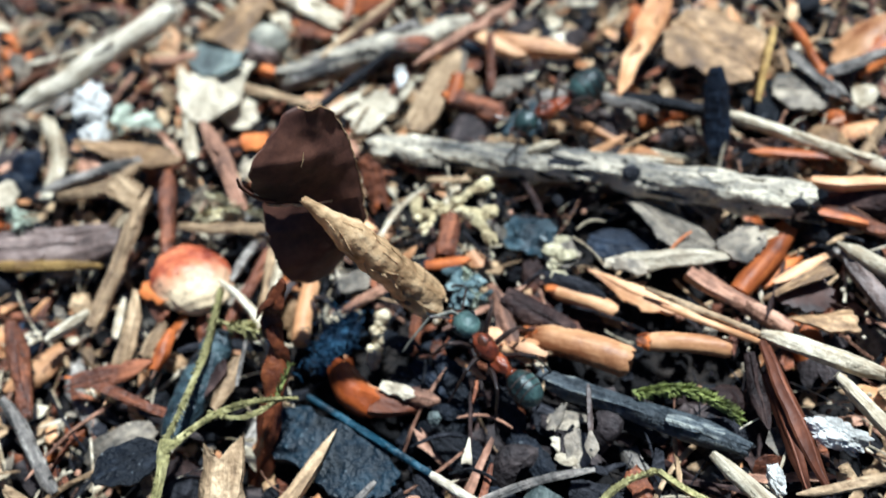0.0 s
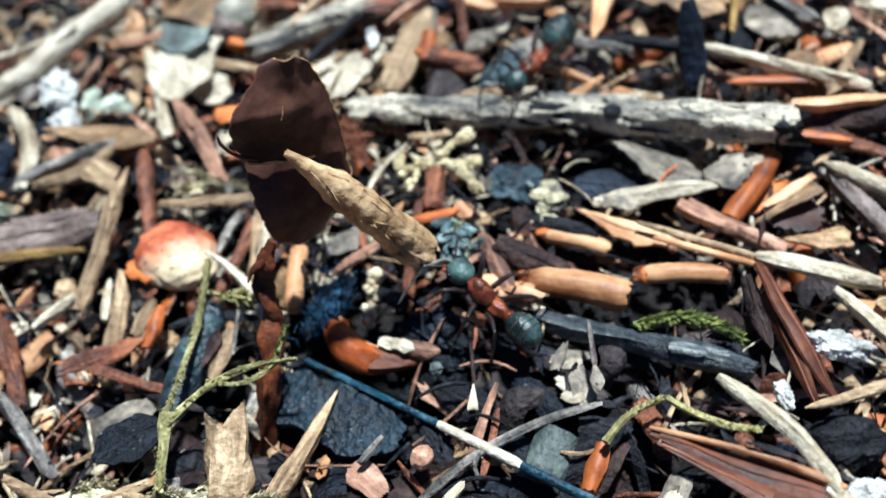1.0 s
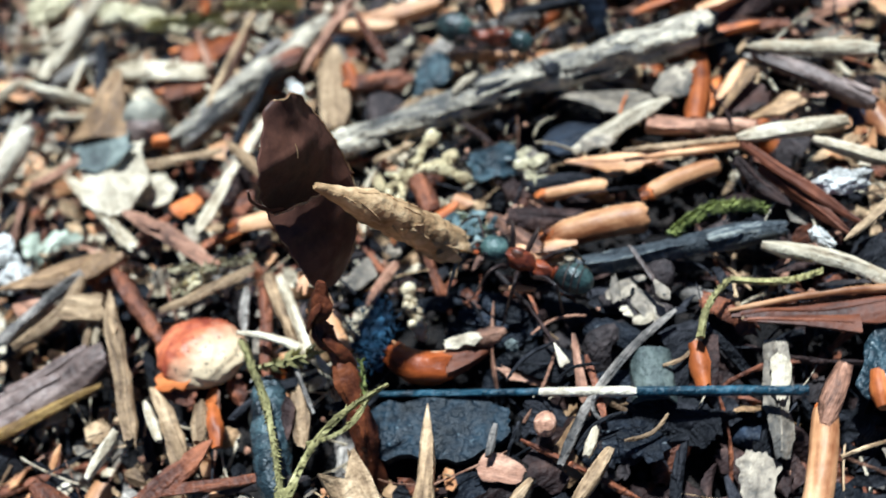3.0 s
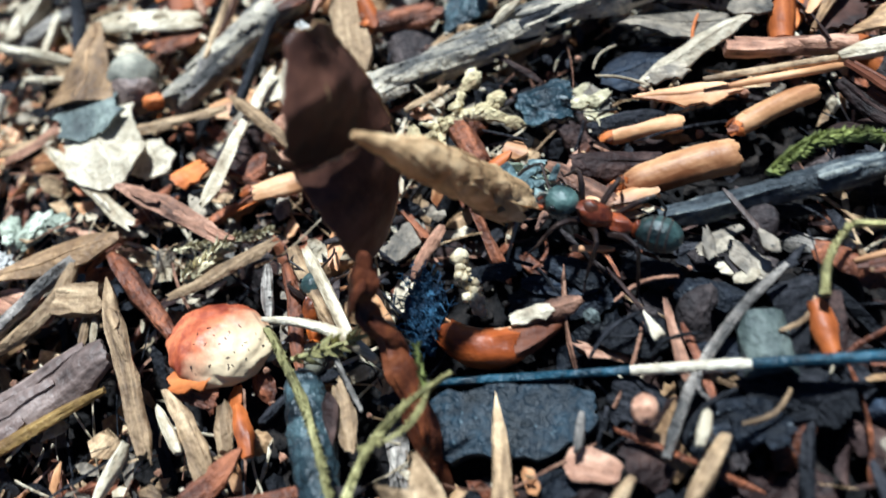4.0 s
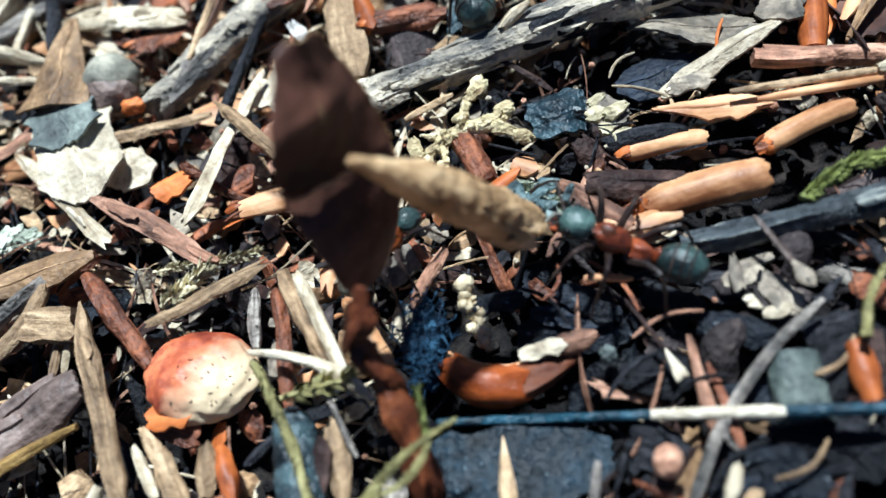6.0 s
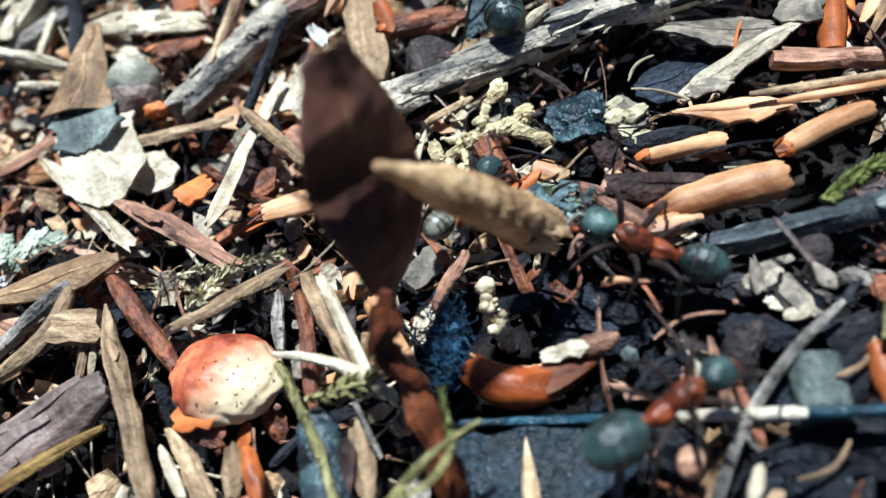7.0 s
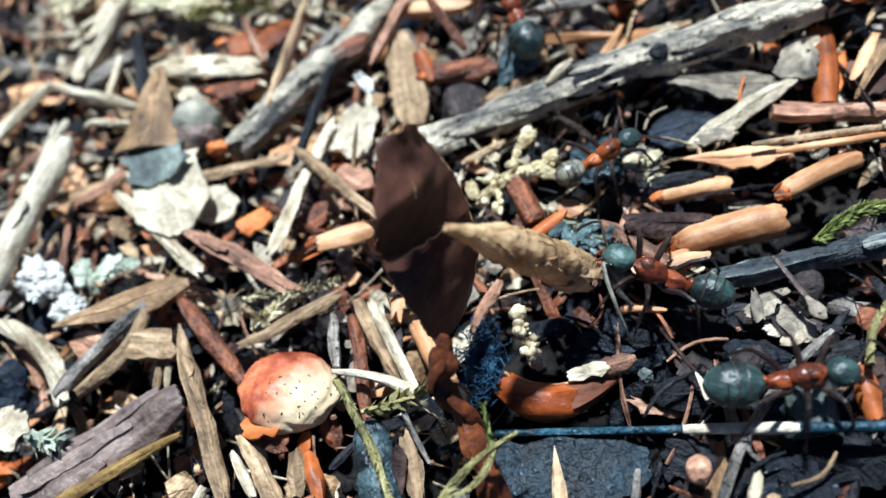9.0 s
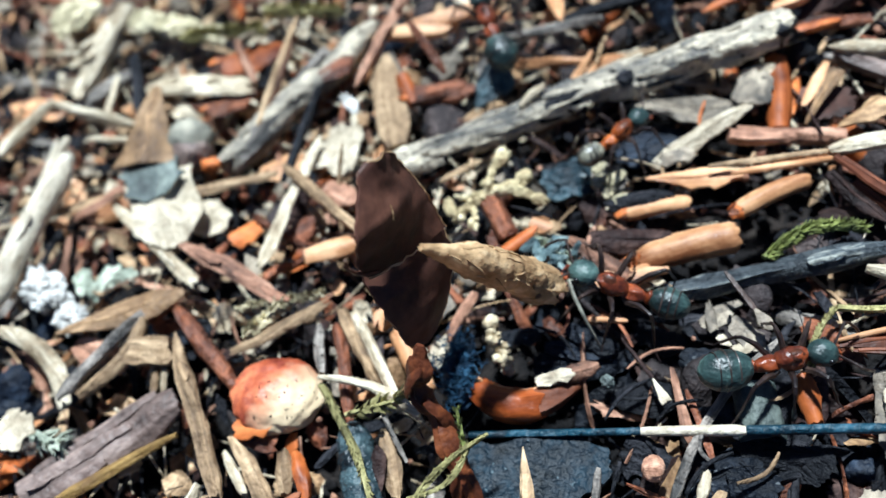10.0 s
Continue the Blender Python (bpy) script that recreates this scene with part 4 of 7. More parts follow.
twig("bud_scale", (15.16, 1.81, 0.30), (19.63, 0.31, 0.30), 0.24, 0.34, M["orange"], "pointed orange scale in the litter", category='bud scale', flat=0.6, tip0=0.2, tip1=0.5)
twig("bud_scale", (17.17, -0.66, 0.30), (21.02, -1.79, 0.30), 0.39, 0.46, M["peach"], "pointed orange scale in the litter", category='bud scale', flat=0.6, tip0=0.3)
twig("bud_scale", (16.85, -1.90, 0.10), (19.96, -4.22, 0.10), 0.33, 0.45, M["red"], "dark red-brown scale in the litter", category='bud scale', flat=0.6, tip0=0.3)
twig("straw", (16.87, -4.05, 0.60), (20.52, -8.60, 0.60), 0.30, 0.51, M["cream"], "pale pointed straw blade", category='stem', tip0=0.1)
twig("dead_twig", (17.21, -4.34, 0.20), (18.18, -10.37, 0.20), 0.37, 0.52, M["mauve"], "thick pinkish grey-brown twig")

# lower right, seen at the start
sheet("curled_leaf", (12.07, -8.09, 1.00), (12.28, -14.54, 0.80), 0.95, M["satin"], "long folded red-brown leaf", shape='scale', curl=70, jag=0.08, thick=0.12, roll=-38)
sheet("curled_leaf", (11.75, -9.35, 0.70), (11.55, -14.40, 0.70), 0.66, M["satin"], "long folded red-brown leaf edge", shape='scale', curl=70, jag=0.08, thick=0.12, roll=40)
sheet("curled_leaf", (5.40, -13.40, 0.70), (11.6, -18.6, 1.00), 1.9, M["satin"], "long red-brown leaf with a folded edge", shape='fan', curl=110, jag=0.08, thick=0.1, roll=-12)
twig("leaf_edge", (5.35, -13.25, 0.85), (10.9, -17.35, 1.15), 0.10, 0.20, M["peach"], "pale rolled rim of a red-brown leaf", bend=0.2, rough=0.05, category='leaf')
sheet("curled_leaf", (5.39, -13.95, 0.90), (8.4, -17.0, 1.10), 0.85, M["satin"], "narrow folded brown leaf", shape='fan', curl=50, jag=0.06, thick=0.1, roll=-10)
sprig("moss_shoot", (6.30, -9.10, 0.90), (10.01, -11.09, 0.90), 0.14, M["moss"], "yellow-green moss shoot beside a dark twig", bend=0.7, leaf=0.33, count=420)
sprig("moss_shoot", (3.55, -13.41, 1.20), (6.32, -12.49, 1.20), 0.17, M["drymoss"], "yellow dry moss strand", bend=0.3, leaf=0.16, count=260)
sprig("moss_shoot", (6.32, -12.49, 1.20), (9.11, -14.62, 1.20), 0.17, M["drymoss"], "yellow dry moss strand", bend=-0.3, leaf=0.16, count=260)
sheet("curled_leaf", (0.52, -13.17, 0.00), (3.46, -13.13, 0.00), 1.94, M["dark"], "dark curled leaf shell", shape='oval', curl=150, jag=0.1)
twig("dead_twig", (10.96, -14.25, 1.00), (14.55, -14.29, 1.00), 0.15, 0.27, M["tan"], "tan twig in the litter", tip0=0.2)
lump("pebble", (12.31, -15.49, -0.30), (1.37, 0.99, 0.84), M["dark"], "dark grey pebble in the litter", rough=0.3, category='pebble', turn=(0, 0, -14))
twig("pale_stick", (12.14, -7.69, 1.00), (15.95, -10.50, 1.00), 0.35, 0.44, M["cream"], "pale stick with a split end", category='stick')
twig("dead_twig", (14.35, -10.04, 0.90), (15.52, -13.00, 0.90), 0.31, 0.36, M["cream"], "pale stick in the litter")

# more pieces
lump("orange_crumb", (-7.45, 13.24, 0.50), (0.53, 0.37, 0.32), M["orange"], "orange bark crumb in the litter", rough=0.3, turn=(0, 0, -41))
sheet("leaf_fragment", (14.15, 2.55, -0.60), (14.35, 5.2, 2.80), 1.25, M["slate"], "dark upright leaf flake standing in litter", shape='torn', jag=0.1, curl=90)
sheet("leaf_fragment", (4.07, 6.17, -0.20), (6.60, 6.74, 0.60), 1.95, M["teal"], "dark teal triangular leaf tip", shape='drop', jag=0.2, curl=30)
sheet("leaf_fragment", (6.83, -0.49, -0.80), (9.78, -2.02, -0.80), 1.98, M["slate"], "slate-grey curled leaf under torn leaves", shape='oval', jag=0.2, curl=40)
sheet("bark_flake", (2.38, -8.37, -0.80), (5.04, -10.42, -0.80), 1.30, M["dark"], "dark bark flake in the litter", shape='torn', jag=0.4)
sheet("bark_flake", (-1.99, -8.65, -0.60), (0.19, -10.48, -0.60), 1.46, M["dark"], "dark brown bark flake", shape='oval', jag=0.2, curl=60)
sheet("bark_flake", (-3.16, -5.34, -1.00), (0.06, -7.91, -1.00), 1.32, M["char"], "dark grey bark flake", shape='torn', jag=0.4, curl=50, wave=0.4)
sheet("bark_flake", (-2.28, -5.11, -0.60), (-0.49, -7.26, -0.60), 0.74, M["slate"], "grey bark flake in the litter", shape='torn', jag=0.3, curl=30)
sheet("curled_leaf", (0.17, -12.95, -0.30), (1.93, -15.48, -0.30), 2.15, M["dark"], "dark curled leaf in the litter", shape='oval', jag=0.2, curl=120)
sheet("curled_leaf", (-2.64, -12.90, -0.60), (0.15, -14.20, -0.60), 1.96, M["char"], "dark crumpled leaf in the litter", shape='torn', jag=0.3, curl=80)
twig("dead_twig", (-2.89, -13.88, 0.80), (-1.90, -13.29, 0.80), 0.22, 0.28, M["cream"], "short pale twig end")
twig("dead_twig", (-0.01, -7.33, 0.30), (-0.53, -9.9, 0.30), 0.07, 0.10, M["umber"], "frayed thin tan twig", rough=0.3)
sheet("bark_flake", (-0.45, -9.4, 0.35), (-0.75, -10.4, 0.35), 0.42, M["paleleaf"], "pale frayed flake at a thin twig end", shape='fan', curl=60, jag=0.5, category='bark')
lump("mineral_grain", (-1.76, -8.20, 0.20), (0.26, 0.26, 0.22), M["slateleaf"], "small pale blue-grey grain", rough=0.5, turn=(0, 0, -41))
twig("dead_twig", (-0.36, -5.83, 0.40), (0.68, -7.00, 0.40), 0.15, 0.11, M["peach"], "small orange twig in the litter")
twig("wood_splinter", (2.88, -9.57, 0.00), (3.64, -8.67, 0.00), 0.36, 0.21, M["greyleaf"], "pale flaky wood piece", flat=0.3, rough=0.22, angular=0.5, fray=1.5)
sheet("wood_flake", (3.82, -9.74, -0.20), (3.66, -11.37, -0.20), 0.84, M["greyleaf"], "pale cream wood flake", shape='torn', jag=0.4, category='flake')
twig("dead_twig", (-4.47, -10.40, 0.30), (-5.59, -11.20, 0.30), 0.12, 0.19, M["grey"], "thin grey stem end")
sheet("bud_scale", (-7.18, 5.42, 0.60), (-4.52, 3.98, 0.60), 1.06, M["peach"], "pale orange curled bud scale", shape='scale', curl=110, category='bud scale')
sheet("bud_scale", (-9.17, 9.13, 0.20), (-7.64, 8.55, 0.20), 0.91, M["orange"], "small frilled orange scale", shape='torn', curl=60, jag=0.5, category='bud scale')
sheet("bud_scale", (-4.12, 7.93, 0.30), (-3.62, 6.03, 0.30), 1.26, M["pink"], "pinkish bud scale in the litter", shape='scale', curl=80, category='bud scale')
sheet("leaf_fragment", (-3.49, 8.92, 0.00), (-0.96, 9.96, 0.00), 2.37, M["paleleaf"], "pale crumbly leaf scrap", shape='torn', jag=0.4)
sheet("bud_scale", (-7.02, 7.46, -0.30), (-5.48, 7.32, -0.30), 1.11, M["red"], "dark red bud scale", shape='scale', curl=80, category='bud scale')
twig("wood_splinter", (-7.01, 20.62, 0.20), (-2.78, 16.02, 0.20), 0.64, 0.42, M["cream"], "pale oblong wood splinter", flat=0.6, tip0=0.2, tip1=0.3, rough=0.22, angular=0.5, fray=1.5)
twig("straw", (-11.56, 23.39, 0.90), (-8.93, 18.13, 0.90), 0.26, 0.25, M["cream"], "bleached straw piece in the litter")
twig("straw", (-15.33, 22.44, 0.80), (-11.45, 23.39, 0.80), 0.34, 0.29, M["cream"], "bleached straw piece in the litter")
twig("pale_stick", (-18.51, 15.31, 1.20), (-12.05, 20.07, 1.20), 0.44, 0.27, M["band"], "bleached white stick in the litter", rough=0.05, category='stick')
twig("straw", (-19.85, 13.10, 0.60), (-19.22, 7.40, 0.60), 0.37, 0.51, M["cream"], "curved pale blade in the litter", bend=0.8, flat=0.4)
sheet("leaf_fragment", (-22.33, 7.78, 0.60), (-20.75, 8.22, 0.60), 2.08, M["paleleaf"], "torn cream leaf edge", shape='torn', jag=0.4)
sprig("lichen_tuft", (-21.00, 7.15, 0.60), (-20.12, 5.66, 0.60), 0.27, M["greymoss"], "white lichen tuft in the litter", leaf=0.7, count=30, category='lichen')
for x, y, turn, size in ((-14.9, 11.8, 20, (1.0, 0.6, 0.35)), (-14.0, 11.3, -30, (0.7, 0.5, 0.3)), (-15.7, 12.7, 60, (0.8, 0.5, 0.3))):
    fluff("lichen_tuft", (x, y, 0.1), size, M["greymoss"], "crumbly grey-green lichen among brown chips", turn=turn)
sheet("bark_flake", (-16.34, 7.24, 0.10), (-17.62, 9.99, 0.10), 1.21, M["pink"], "pinkish bark flake in the litter", shape='torn', jag=0.3)
twig("dead_twig", (-16.22, 5.08, 0.00), (-15.25, 6.21, 0.00), 0.16, 0.17, M["tan"], "short tan twig in the litter")
twig("dead_twig", (-15.72, 4.87, 0.10), (-14.97, 5.87, 0.10), 0.14, 0.14, M["cream"], "short pale twig in the litter")
sheet("bud_scale", (-14.25, 1.10, 0.20), (-12.88, 0.24, 0.20), 0.97, M["orange"], "ruffled orange scale under a bud", shape='torn', curl=60, jag=0.5, category='bud scale')
twig("dead_twig", (-15.08, 0.61, 0.30), (-15.39, -1.46, 0.30), 0.17, 0.25, M["cream"], "pale twig end in the litter")
twig("straw_tube", (-13.27, -1.09, 0.20), (-14.11, -2.63, 0.20), 0.37, 0.36, M["tan"], "short tan tube in the litter")
twig("straw_tube", (-12.78, -1.51, 0.10), (-13.60, -3.36, 0.10), 0.32, 0.35, M["orange"], "short orange-brown tube in the litter")
twig("wood_splinter", (-9.67, -3.73, 0.40), (-10.82, -5.79, 0.40), 0.36, 0.45, M["tan"], "flat tan wood strip", flat=0.3, rough=0.22, angular=0.5, fray=1.5)
twig("dead_twig", (-10.31, -2.76, 0.30), (-11.59, -5.03, 0.30), 0.19, 0.23, M["red"], "red-brown twig in the litter")
twig("dead_twig", (-9.03, -2.45, 0.90), (-9.74, -5.31, 0.90), 0.11, 0.10, M["grey"], "thin grey twig in the litter")
twig("wood_splinter", (-6.87, 0.46, 0.20), (-5.32, 1.80, 0.20), 0.39, 0.35, M["peach"], "pale orange splinter in the litter", flat=0.4, rough=0.22, angular=0.5, fray=1.5)
sheet("leaf_fragment", (-8.71, 12.11, -0.20), (-10.31, 11.14, -0.20), 2.88, M["paleleaf"], "grey papery leaf scrap", shape='torn', jag=0.3)
sprig("moss_shoot", (-3.93, 21.72, 0.60), (-0.43, 18.61, 0.60), 0.21, M["drymoss"], "yellow-green moss tuft in the litter", leaf=0.5, count=300)
twig("pale_stick", (-4.9, 26.1, 0.9), (-10.2, 23.0, 0.7), 0.62, 0.66, M["cream"], "thick bleached stick with a ragged end", rough=0.15, fray=1.5, category='stick')
twig("dead_twig", (-6.3, 22.9, 0.5), (-8.5, 18.9, 0.4), 0.34, 0.4, M["dark"], "short black branch in the litter")
for x, y, turn, size in ((-4.6, 24.5, -55, (1.7, 0.8, 0.5)), (-3.5, 22.6, -60, (1.8, 0.8, 0.5)), (-2.5, 20.6, -60, (1.3, 0.7, 0.45)), (-7.2, 28.8, 20, (1.9, 1.3, 0.6))):
    fluff("lichen_mat", (x, y, 0.5), size, M["palemoss"], "bleached crumbly lichen mat in the litter", turn=turn)
twig("wood_splinter", (-8.63, 25.64, 0.60), (-6.26, 25.25, 0.60), 0.45, 0.36, M["cream"], "bleached splinter in the litter", rough=0.22, angular=0.5, fray=1.5)
twig("dead_twig", (-10.96, 22.43, 0.20), (-6.82, 22.16, 0.20), 0.49, 0.44, M["grey"], "short grey branch in the litter")
twig("dead_twig", (-9.87, 20.12, 0.60), (-7.81, 22.21, 0.60), 0.25, 0.20, M["cream"], "pale twig in the litter")
sheet("bud_scale", (-3.44, 18.95, 0.00), (-0.36, 16.99, 0.00), 1.74, M["orange"], "large orange bark scale", shape='torn', curl=40, jag=0.3, category='bud scale')
twig("dead_twig", (-1.83, 19.42, 0.40), (-2.79, 15.88, 0.40), 0.20, 0.22, M["pink"], "pinkish twig in the litter")
sheet("bud_scale", (-5.52, 16.86, 0.00), (-3.11, 15.68, 0.00), 1.24, M["red"], "frayed red-brown bark scrap", shape='torn', curl=40, jag=0.4, category='bud scale')
sheet("bud_scale", (-2.55, 3.5, -0.20), (-2.75, 5.3, 1.50), 1.15, M["red"], "upright red-brown bud scale", shape='scale', curl=100, category='bud scale')
twig("dead_twig", (4.04, 8.37, 0.80), (4.57, 11.56, 1.60), 0.23, 0.21, M["red"], "short upright red twig")
twig("wood_splinter", (-0.04, 7.36, 0.10), (2.83, 11.90, 0.10), 0.58, 0.85, M["greyleaf"], "flat grey wood strip", flat=0.3, rough=0.22, angular=0.5, fray=1.5)
twig("dead_twig", (-6.15, 12.77, 0.00), (1.04, 14.52, 0.00), 0.77, 0.69, M["grey"], "grey branch in the litter")
twig("wood_splinter", (-4.08, 13.33, 0.60), (0.15, 16.68, 0.60), 0.25, 0.32, M["pink"], "thin brown splinter in the litter", rough=0.22, angular=0.5, fray=1.5)
twig("wood_splinter", (1.14, 11.44, 0.80), (6.50, 14.34, 0.80), 0.24, 0.40, M["pink"], "thin brown splinter in the litter", rough=0.22, angular=0.5, fray=1.5)
twig("dead_twig", (16.32, 4.17, 0.90), (18.85, 8.63, 0.90), 0.19, 0.23, M["ochre"], "thin bent ochre stem")
sheet("leaf_fragment", (17.94, 5.73, 0.00), (20.25, 4.32, 0.00), 2.53, M["greyleaf"], "crumbly pale lichen scrap", shape='torn', jag=0.5)
twig("dead_twig", (19.97, 9.06, 0.60), (20.15, 3.79, 0.60), 0.26, 0.25, M["orange"], "forked orange root in the litter")
twig("dead_twig", (20.09, 5.14, 0.80), (23.74, 5.70, 0.80), 0.31, 0.31, M["grey"], "grey twig in the litter")
sheet("curled_leaf", (11.50, -8.28, 0.60), (11.0, -11.6, 0.60), 0.75, M["umber"], "folded brown leaf edge", shape='scale', curl=110)
twig("dead_twig", (19.10, -6.87, -0.30), (17.05, -3.89, -0.30), 0.24, 0.25, M["grey"], "grey twig in the litter")
sheet("leaf_fragment", (13.8, -7.1, 0.25), (16.2, -7.6, 0.45), 1.5, M["tanleaf"], "folded tan leaf scrap with a dark fold", shape='fan', jag=0.3, curl=80, roll=-25)
sheet("leaf_fragment", (12.9, -6.0, 0.45), (16.2, -5.1, 0.45), 0.75, M["tanleaf"], "narrow pale tan leaf wedge", shape='fan', jag=0.2, curl=40)
twig("smooth_twig", (10.70, -4.07, 0.30), (13.55, -7.59, 0.30), 0.35, 0.40, M["pink"], "smooth purple-brown stem in the litter", tip0=0.92, tip1=0.9, fray=0.25, rough=0.05)

sheet("lichen_flake", (4.51, -1.22, 0.00), (5.43, -1.25, 0.00), 0.62, M["palemoss"], "crumbly pale lichen flake", shape='torn', jag=0.9, curl=60, wave=0.7, category='lichen', thick=0.15)
sheet("lichen_flake", (5.04, -1.62, 0.10), (5.87, -1.88, 0.10), 0.57, M["palemoss"], "crumbly pale lichen flake", shape='torn', jag=0.9, curl=60, wave=0.7, category='lichen', thick=0.15)
sheet("lichen_flake", (4.55, -2.51, 0.20), (5.26, -2.72, 0.20), 0.43, M["palemoss"], "crumbly pale lichen flake", shape='torn', jag=0.9, curl=60, wave=0.7, category='lichen', thick=0.15)
sheet("lichen_flake", (5.20, -0.56, 0.00), (5.82, -0.73, 0.00), 0.45, M["palemoss"], "crumbly pale lichen flake", shape='torn', jag=0.9, curl=60, wave=0.7, category='lichen', thick=0.15)
sheet("lichen_flake", (4.52, -1.96, 0.10), (5.25, -1.87, 0.10), 0.48, M["palemoss"], "crumbly pale lichen flake", shape='torn', jag=0.9, curl=60, wave=0.7, category='lichen', thick=0.15)

# dark scraps added in the lower corner, partly standing in for its shade
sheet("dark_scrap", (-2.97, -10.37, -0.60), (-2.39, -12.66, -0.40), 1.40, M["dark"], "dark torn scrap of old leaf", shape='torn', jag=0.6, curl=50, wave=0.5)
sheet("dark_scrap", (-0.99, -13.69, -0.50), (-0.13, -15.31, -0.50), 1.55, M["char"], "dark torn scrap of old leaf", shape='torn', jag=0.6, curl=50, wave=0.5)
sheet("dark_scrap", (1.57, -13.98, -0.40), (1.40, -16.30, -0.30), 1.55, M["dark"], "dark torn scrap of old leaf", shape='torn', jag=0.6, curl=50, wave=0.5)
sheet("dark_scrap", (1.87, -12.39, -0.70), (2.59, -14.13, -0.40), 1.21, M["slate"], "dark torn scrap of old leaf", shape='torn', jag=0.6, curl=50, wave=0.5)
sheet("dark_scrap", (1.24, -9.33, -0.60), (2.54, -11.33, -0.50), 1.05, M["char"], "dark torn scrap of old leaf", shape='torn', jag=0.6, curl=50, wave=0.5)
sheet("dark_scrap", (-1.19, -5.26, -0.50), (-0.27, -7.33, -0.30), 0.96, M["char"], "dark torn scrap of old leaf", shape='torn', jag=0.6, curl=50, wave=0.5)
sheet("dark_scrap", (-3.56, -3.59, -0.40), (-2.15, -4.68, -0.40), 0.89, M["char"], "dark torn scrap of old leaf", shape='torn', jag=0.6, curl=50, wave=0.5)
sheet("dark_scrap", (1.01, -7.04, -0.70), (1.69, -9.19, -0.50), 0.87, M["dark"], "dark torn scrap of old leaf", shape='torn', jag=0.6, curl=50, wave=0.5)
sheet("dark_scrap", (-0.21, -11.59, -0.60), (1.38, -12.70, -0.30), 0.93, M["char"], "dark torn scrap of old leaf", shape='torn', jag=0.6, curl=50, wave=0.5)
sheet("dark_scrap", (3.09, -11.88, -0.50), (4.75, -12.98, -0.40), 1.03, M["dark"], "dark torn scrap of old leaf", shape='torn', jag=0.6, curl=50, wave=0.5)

# fine dark stems in the lower corner
twig("dry_straw", (0.25, -5.40, 0.10), (-0.07, -7.96, 0.40), 0.09, 0.08, M["red"], "fine dark stalk in the litter", bend=0.3)
twig("dry_straw", (0.14, -6.66, 0.10), (2.39, -8.49, 0.40), 0.09, 0.08, M["dark"], "fine dark stalk in the litter", bend=0.3)
twig("dry_straw", (-2.10, -4.36, 0.10), (-1.98, -6.66, 0.40), 0.08, 0.07, M["dark"], "fine dark stalk in the litter", bend=0.3)
twig("dry_straw", (-0.78, -8.34, 0.10), (1.34, -9.38, 0.40), 0.08, 0.08, M["pink"], "fine dark stalk in the litter", bend=0.3)
twig("dry_straw", (-1.27, -13.10, 0.10), (-0.71, -12.12, 0.40), 0.08, 0.08, M["grey"], "fine dark stalk in the litter", bend=0.3)
twig("dry_straw", (0.75, -14.50, 0.10), (-1.30, -14.24, 0.40), 0.09, 0.08, M["tan"], "fine dark stalk in the litter", bend=0.3)
twig("dry_straw", (-1.54, -10.61, 0.10), (0.24, -11.33, 0.40), 0.07, 0.07, M["dark"], "fine dark stalk in the litter", bend=0.3)
twig("dry_straw", (-0.50, -4.62, 0.10), (-1.92, -5.42, 0.40), 0.08, 0.08, M["red"], "fine dark stalk in the litter", bend=0.3)
twig("dry_straw", (-2.83, -13.22, 0.10), (-0.53, -13.39, 0.40), 0.10, 0.10, M["dark"], "fine dark stalk in the litter", bend=0.3)
twig("dry_straw", (-2.94, -9.24, 0.10), (-0.49, -9.41, 0.40), 0.08, 0.08, M["dark"], "fine dark stalk in the litter", bend=0.3)
twig("dry_straw", (3.90, -13.02, 0.10), (1.97, -13.03, 0.40), 0.08, 0.08, M["tan"], "fine dark stalk in the litter", bend=0.3)

# along the lower edge at the start
for x, y, turn, size in ((-16.2, -9.5, -12, (1.7, 0.5, 0.4)), (-13.6, -10.7, -14, (1.6, 0.6, 0.45)), (-11.3, -10.9, -8, (1.3, 0.5, 0.5)), (-12.0, -12.0, -6, (1.8, 0.6, 0.45)), (-9.9, -12.0, -20, (1.1, 0.6, 0.45))):
    fluff("lichen_mat", (x, y, 0.35), size, M["palemoss"], "fluffy pale lichen mat with frayed edges", turn=turn)
    sprig("lichen_tuft", (x - 0.9, y + 0.3, 0.55), (x + 1.1, y + 0.1, 0.75), 0.12, M["palemoss"], "frayed pale lichen tuft on a lichen mat", bend=0.3, leaf=0.26, count=110, category='lichen')
sheet("leaf_fragment", (6.69, -19.40, 0.20), (9.34, -17.75, 0.60), 1.61, M["teal"], "dark teal leaf scrap", shape='torn', jag=0.3, curl=60)
sheet("leaf_fragment", (6.0, -15.1, 0.15), (2.4, -18.5, 0.25), 1.05, M["greyleaf"], "long pale torn leaf strip under a stalk end", shape='torn', curl=60, jag=0.55, wave=0.45, thick=0.08)
sheet("pale_flake", (5.5, -15.7, 0.30), (4.1, -17.0, 0.35), 0.7, M["paleleaf"], "flaky cream scrap lying on a leaf strip", shape='torn', jag=0.6, curl=40, wave=0.3, category='flake', thick=0.08)
sheet("leaf_fragment", (2.1, -17.6, -0.1), (0.3, -19.3, -0.1), 1.3, M["greyleaf"], "grey-green torn leaf scrap in the litter", shape='torn', jag=0.5, wave=0.3)
husk_tube("bud_scale", (4.95, -18.3, 0.3), (1.3, -20.7, 0.3), 0.5, "peach", "long smooth salmon bud scale in the litter", fringe=3)
sheet("curled_leaf", (10.98, -17.55, 0.40), (12.16, -21.10, 0.60), 1.31, M["satin"], "folded dark brown leaf", shape='scale', curl=90, jag=0.1, thick=0.15)
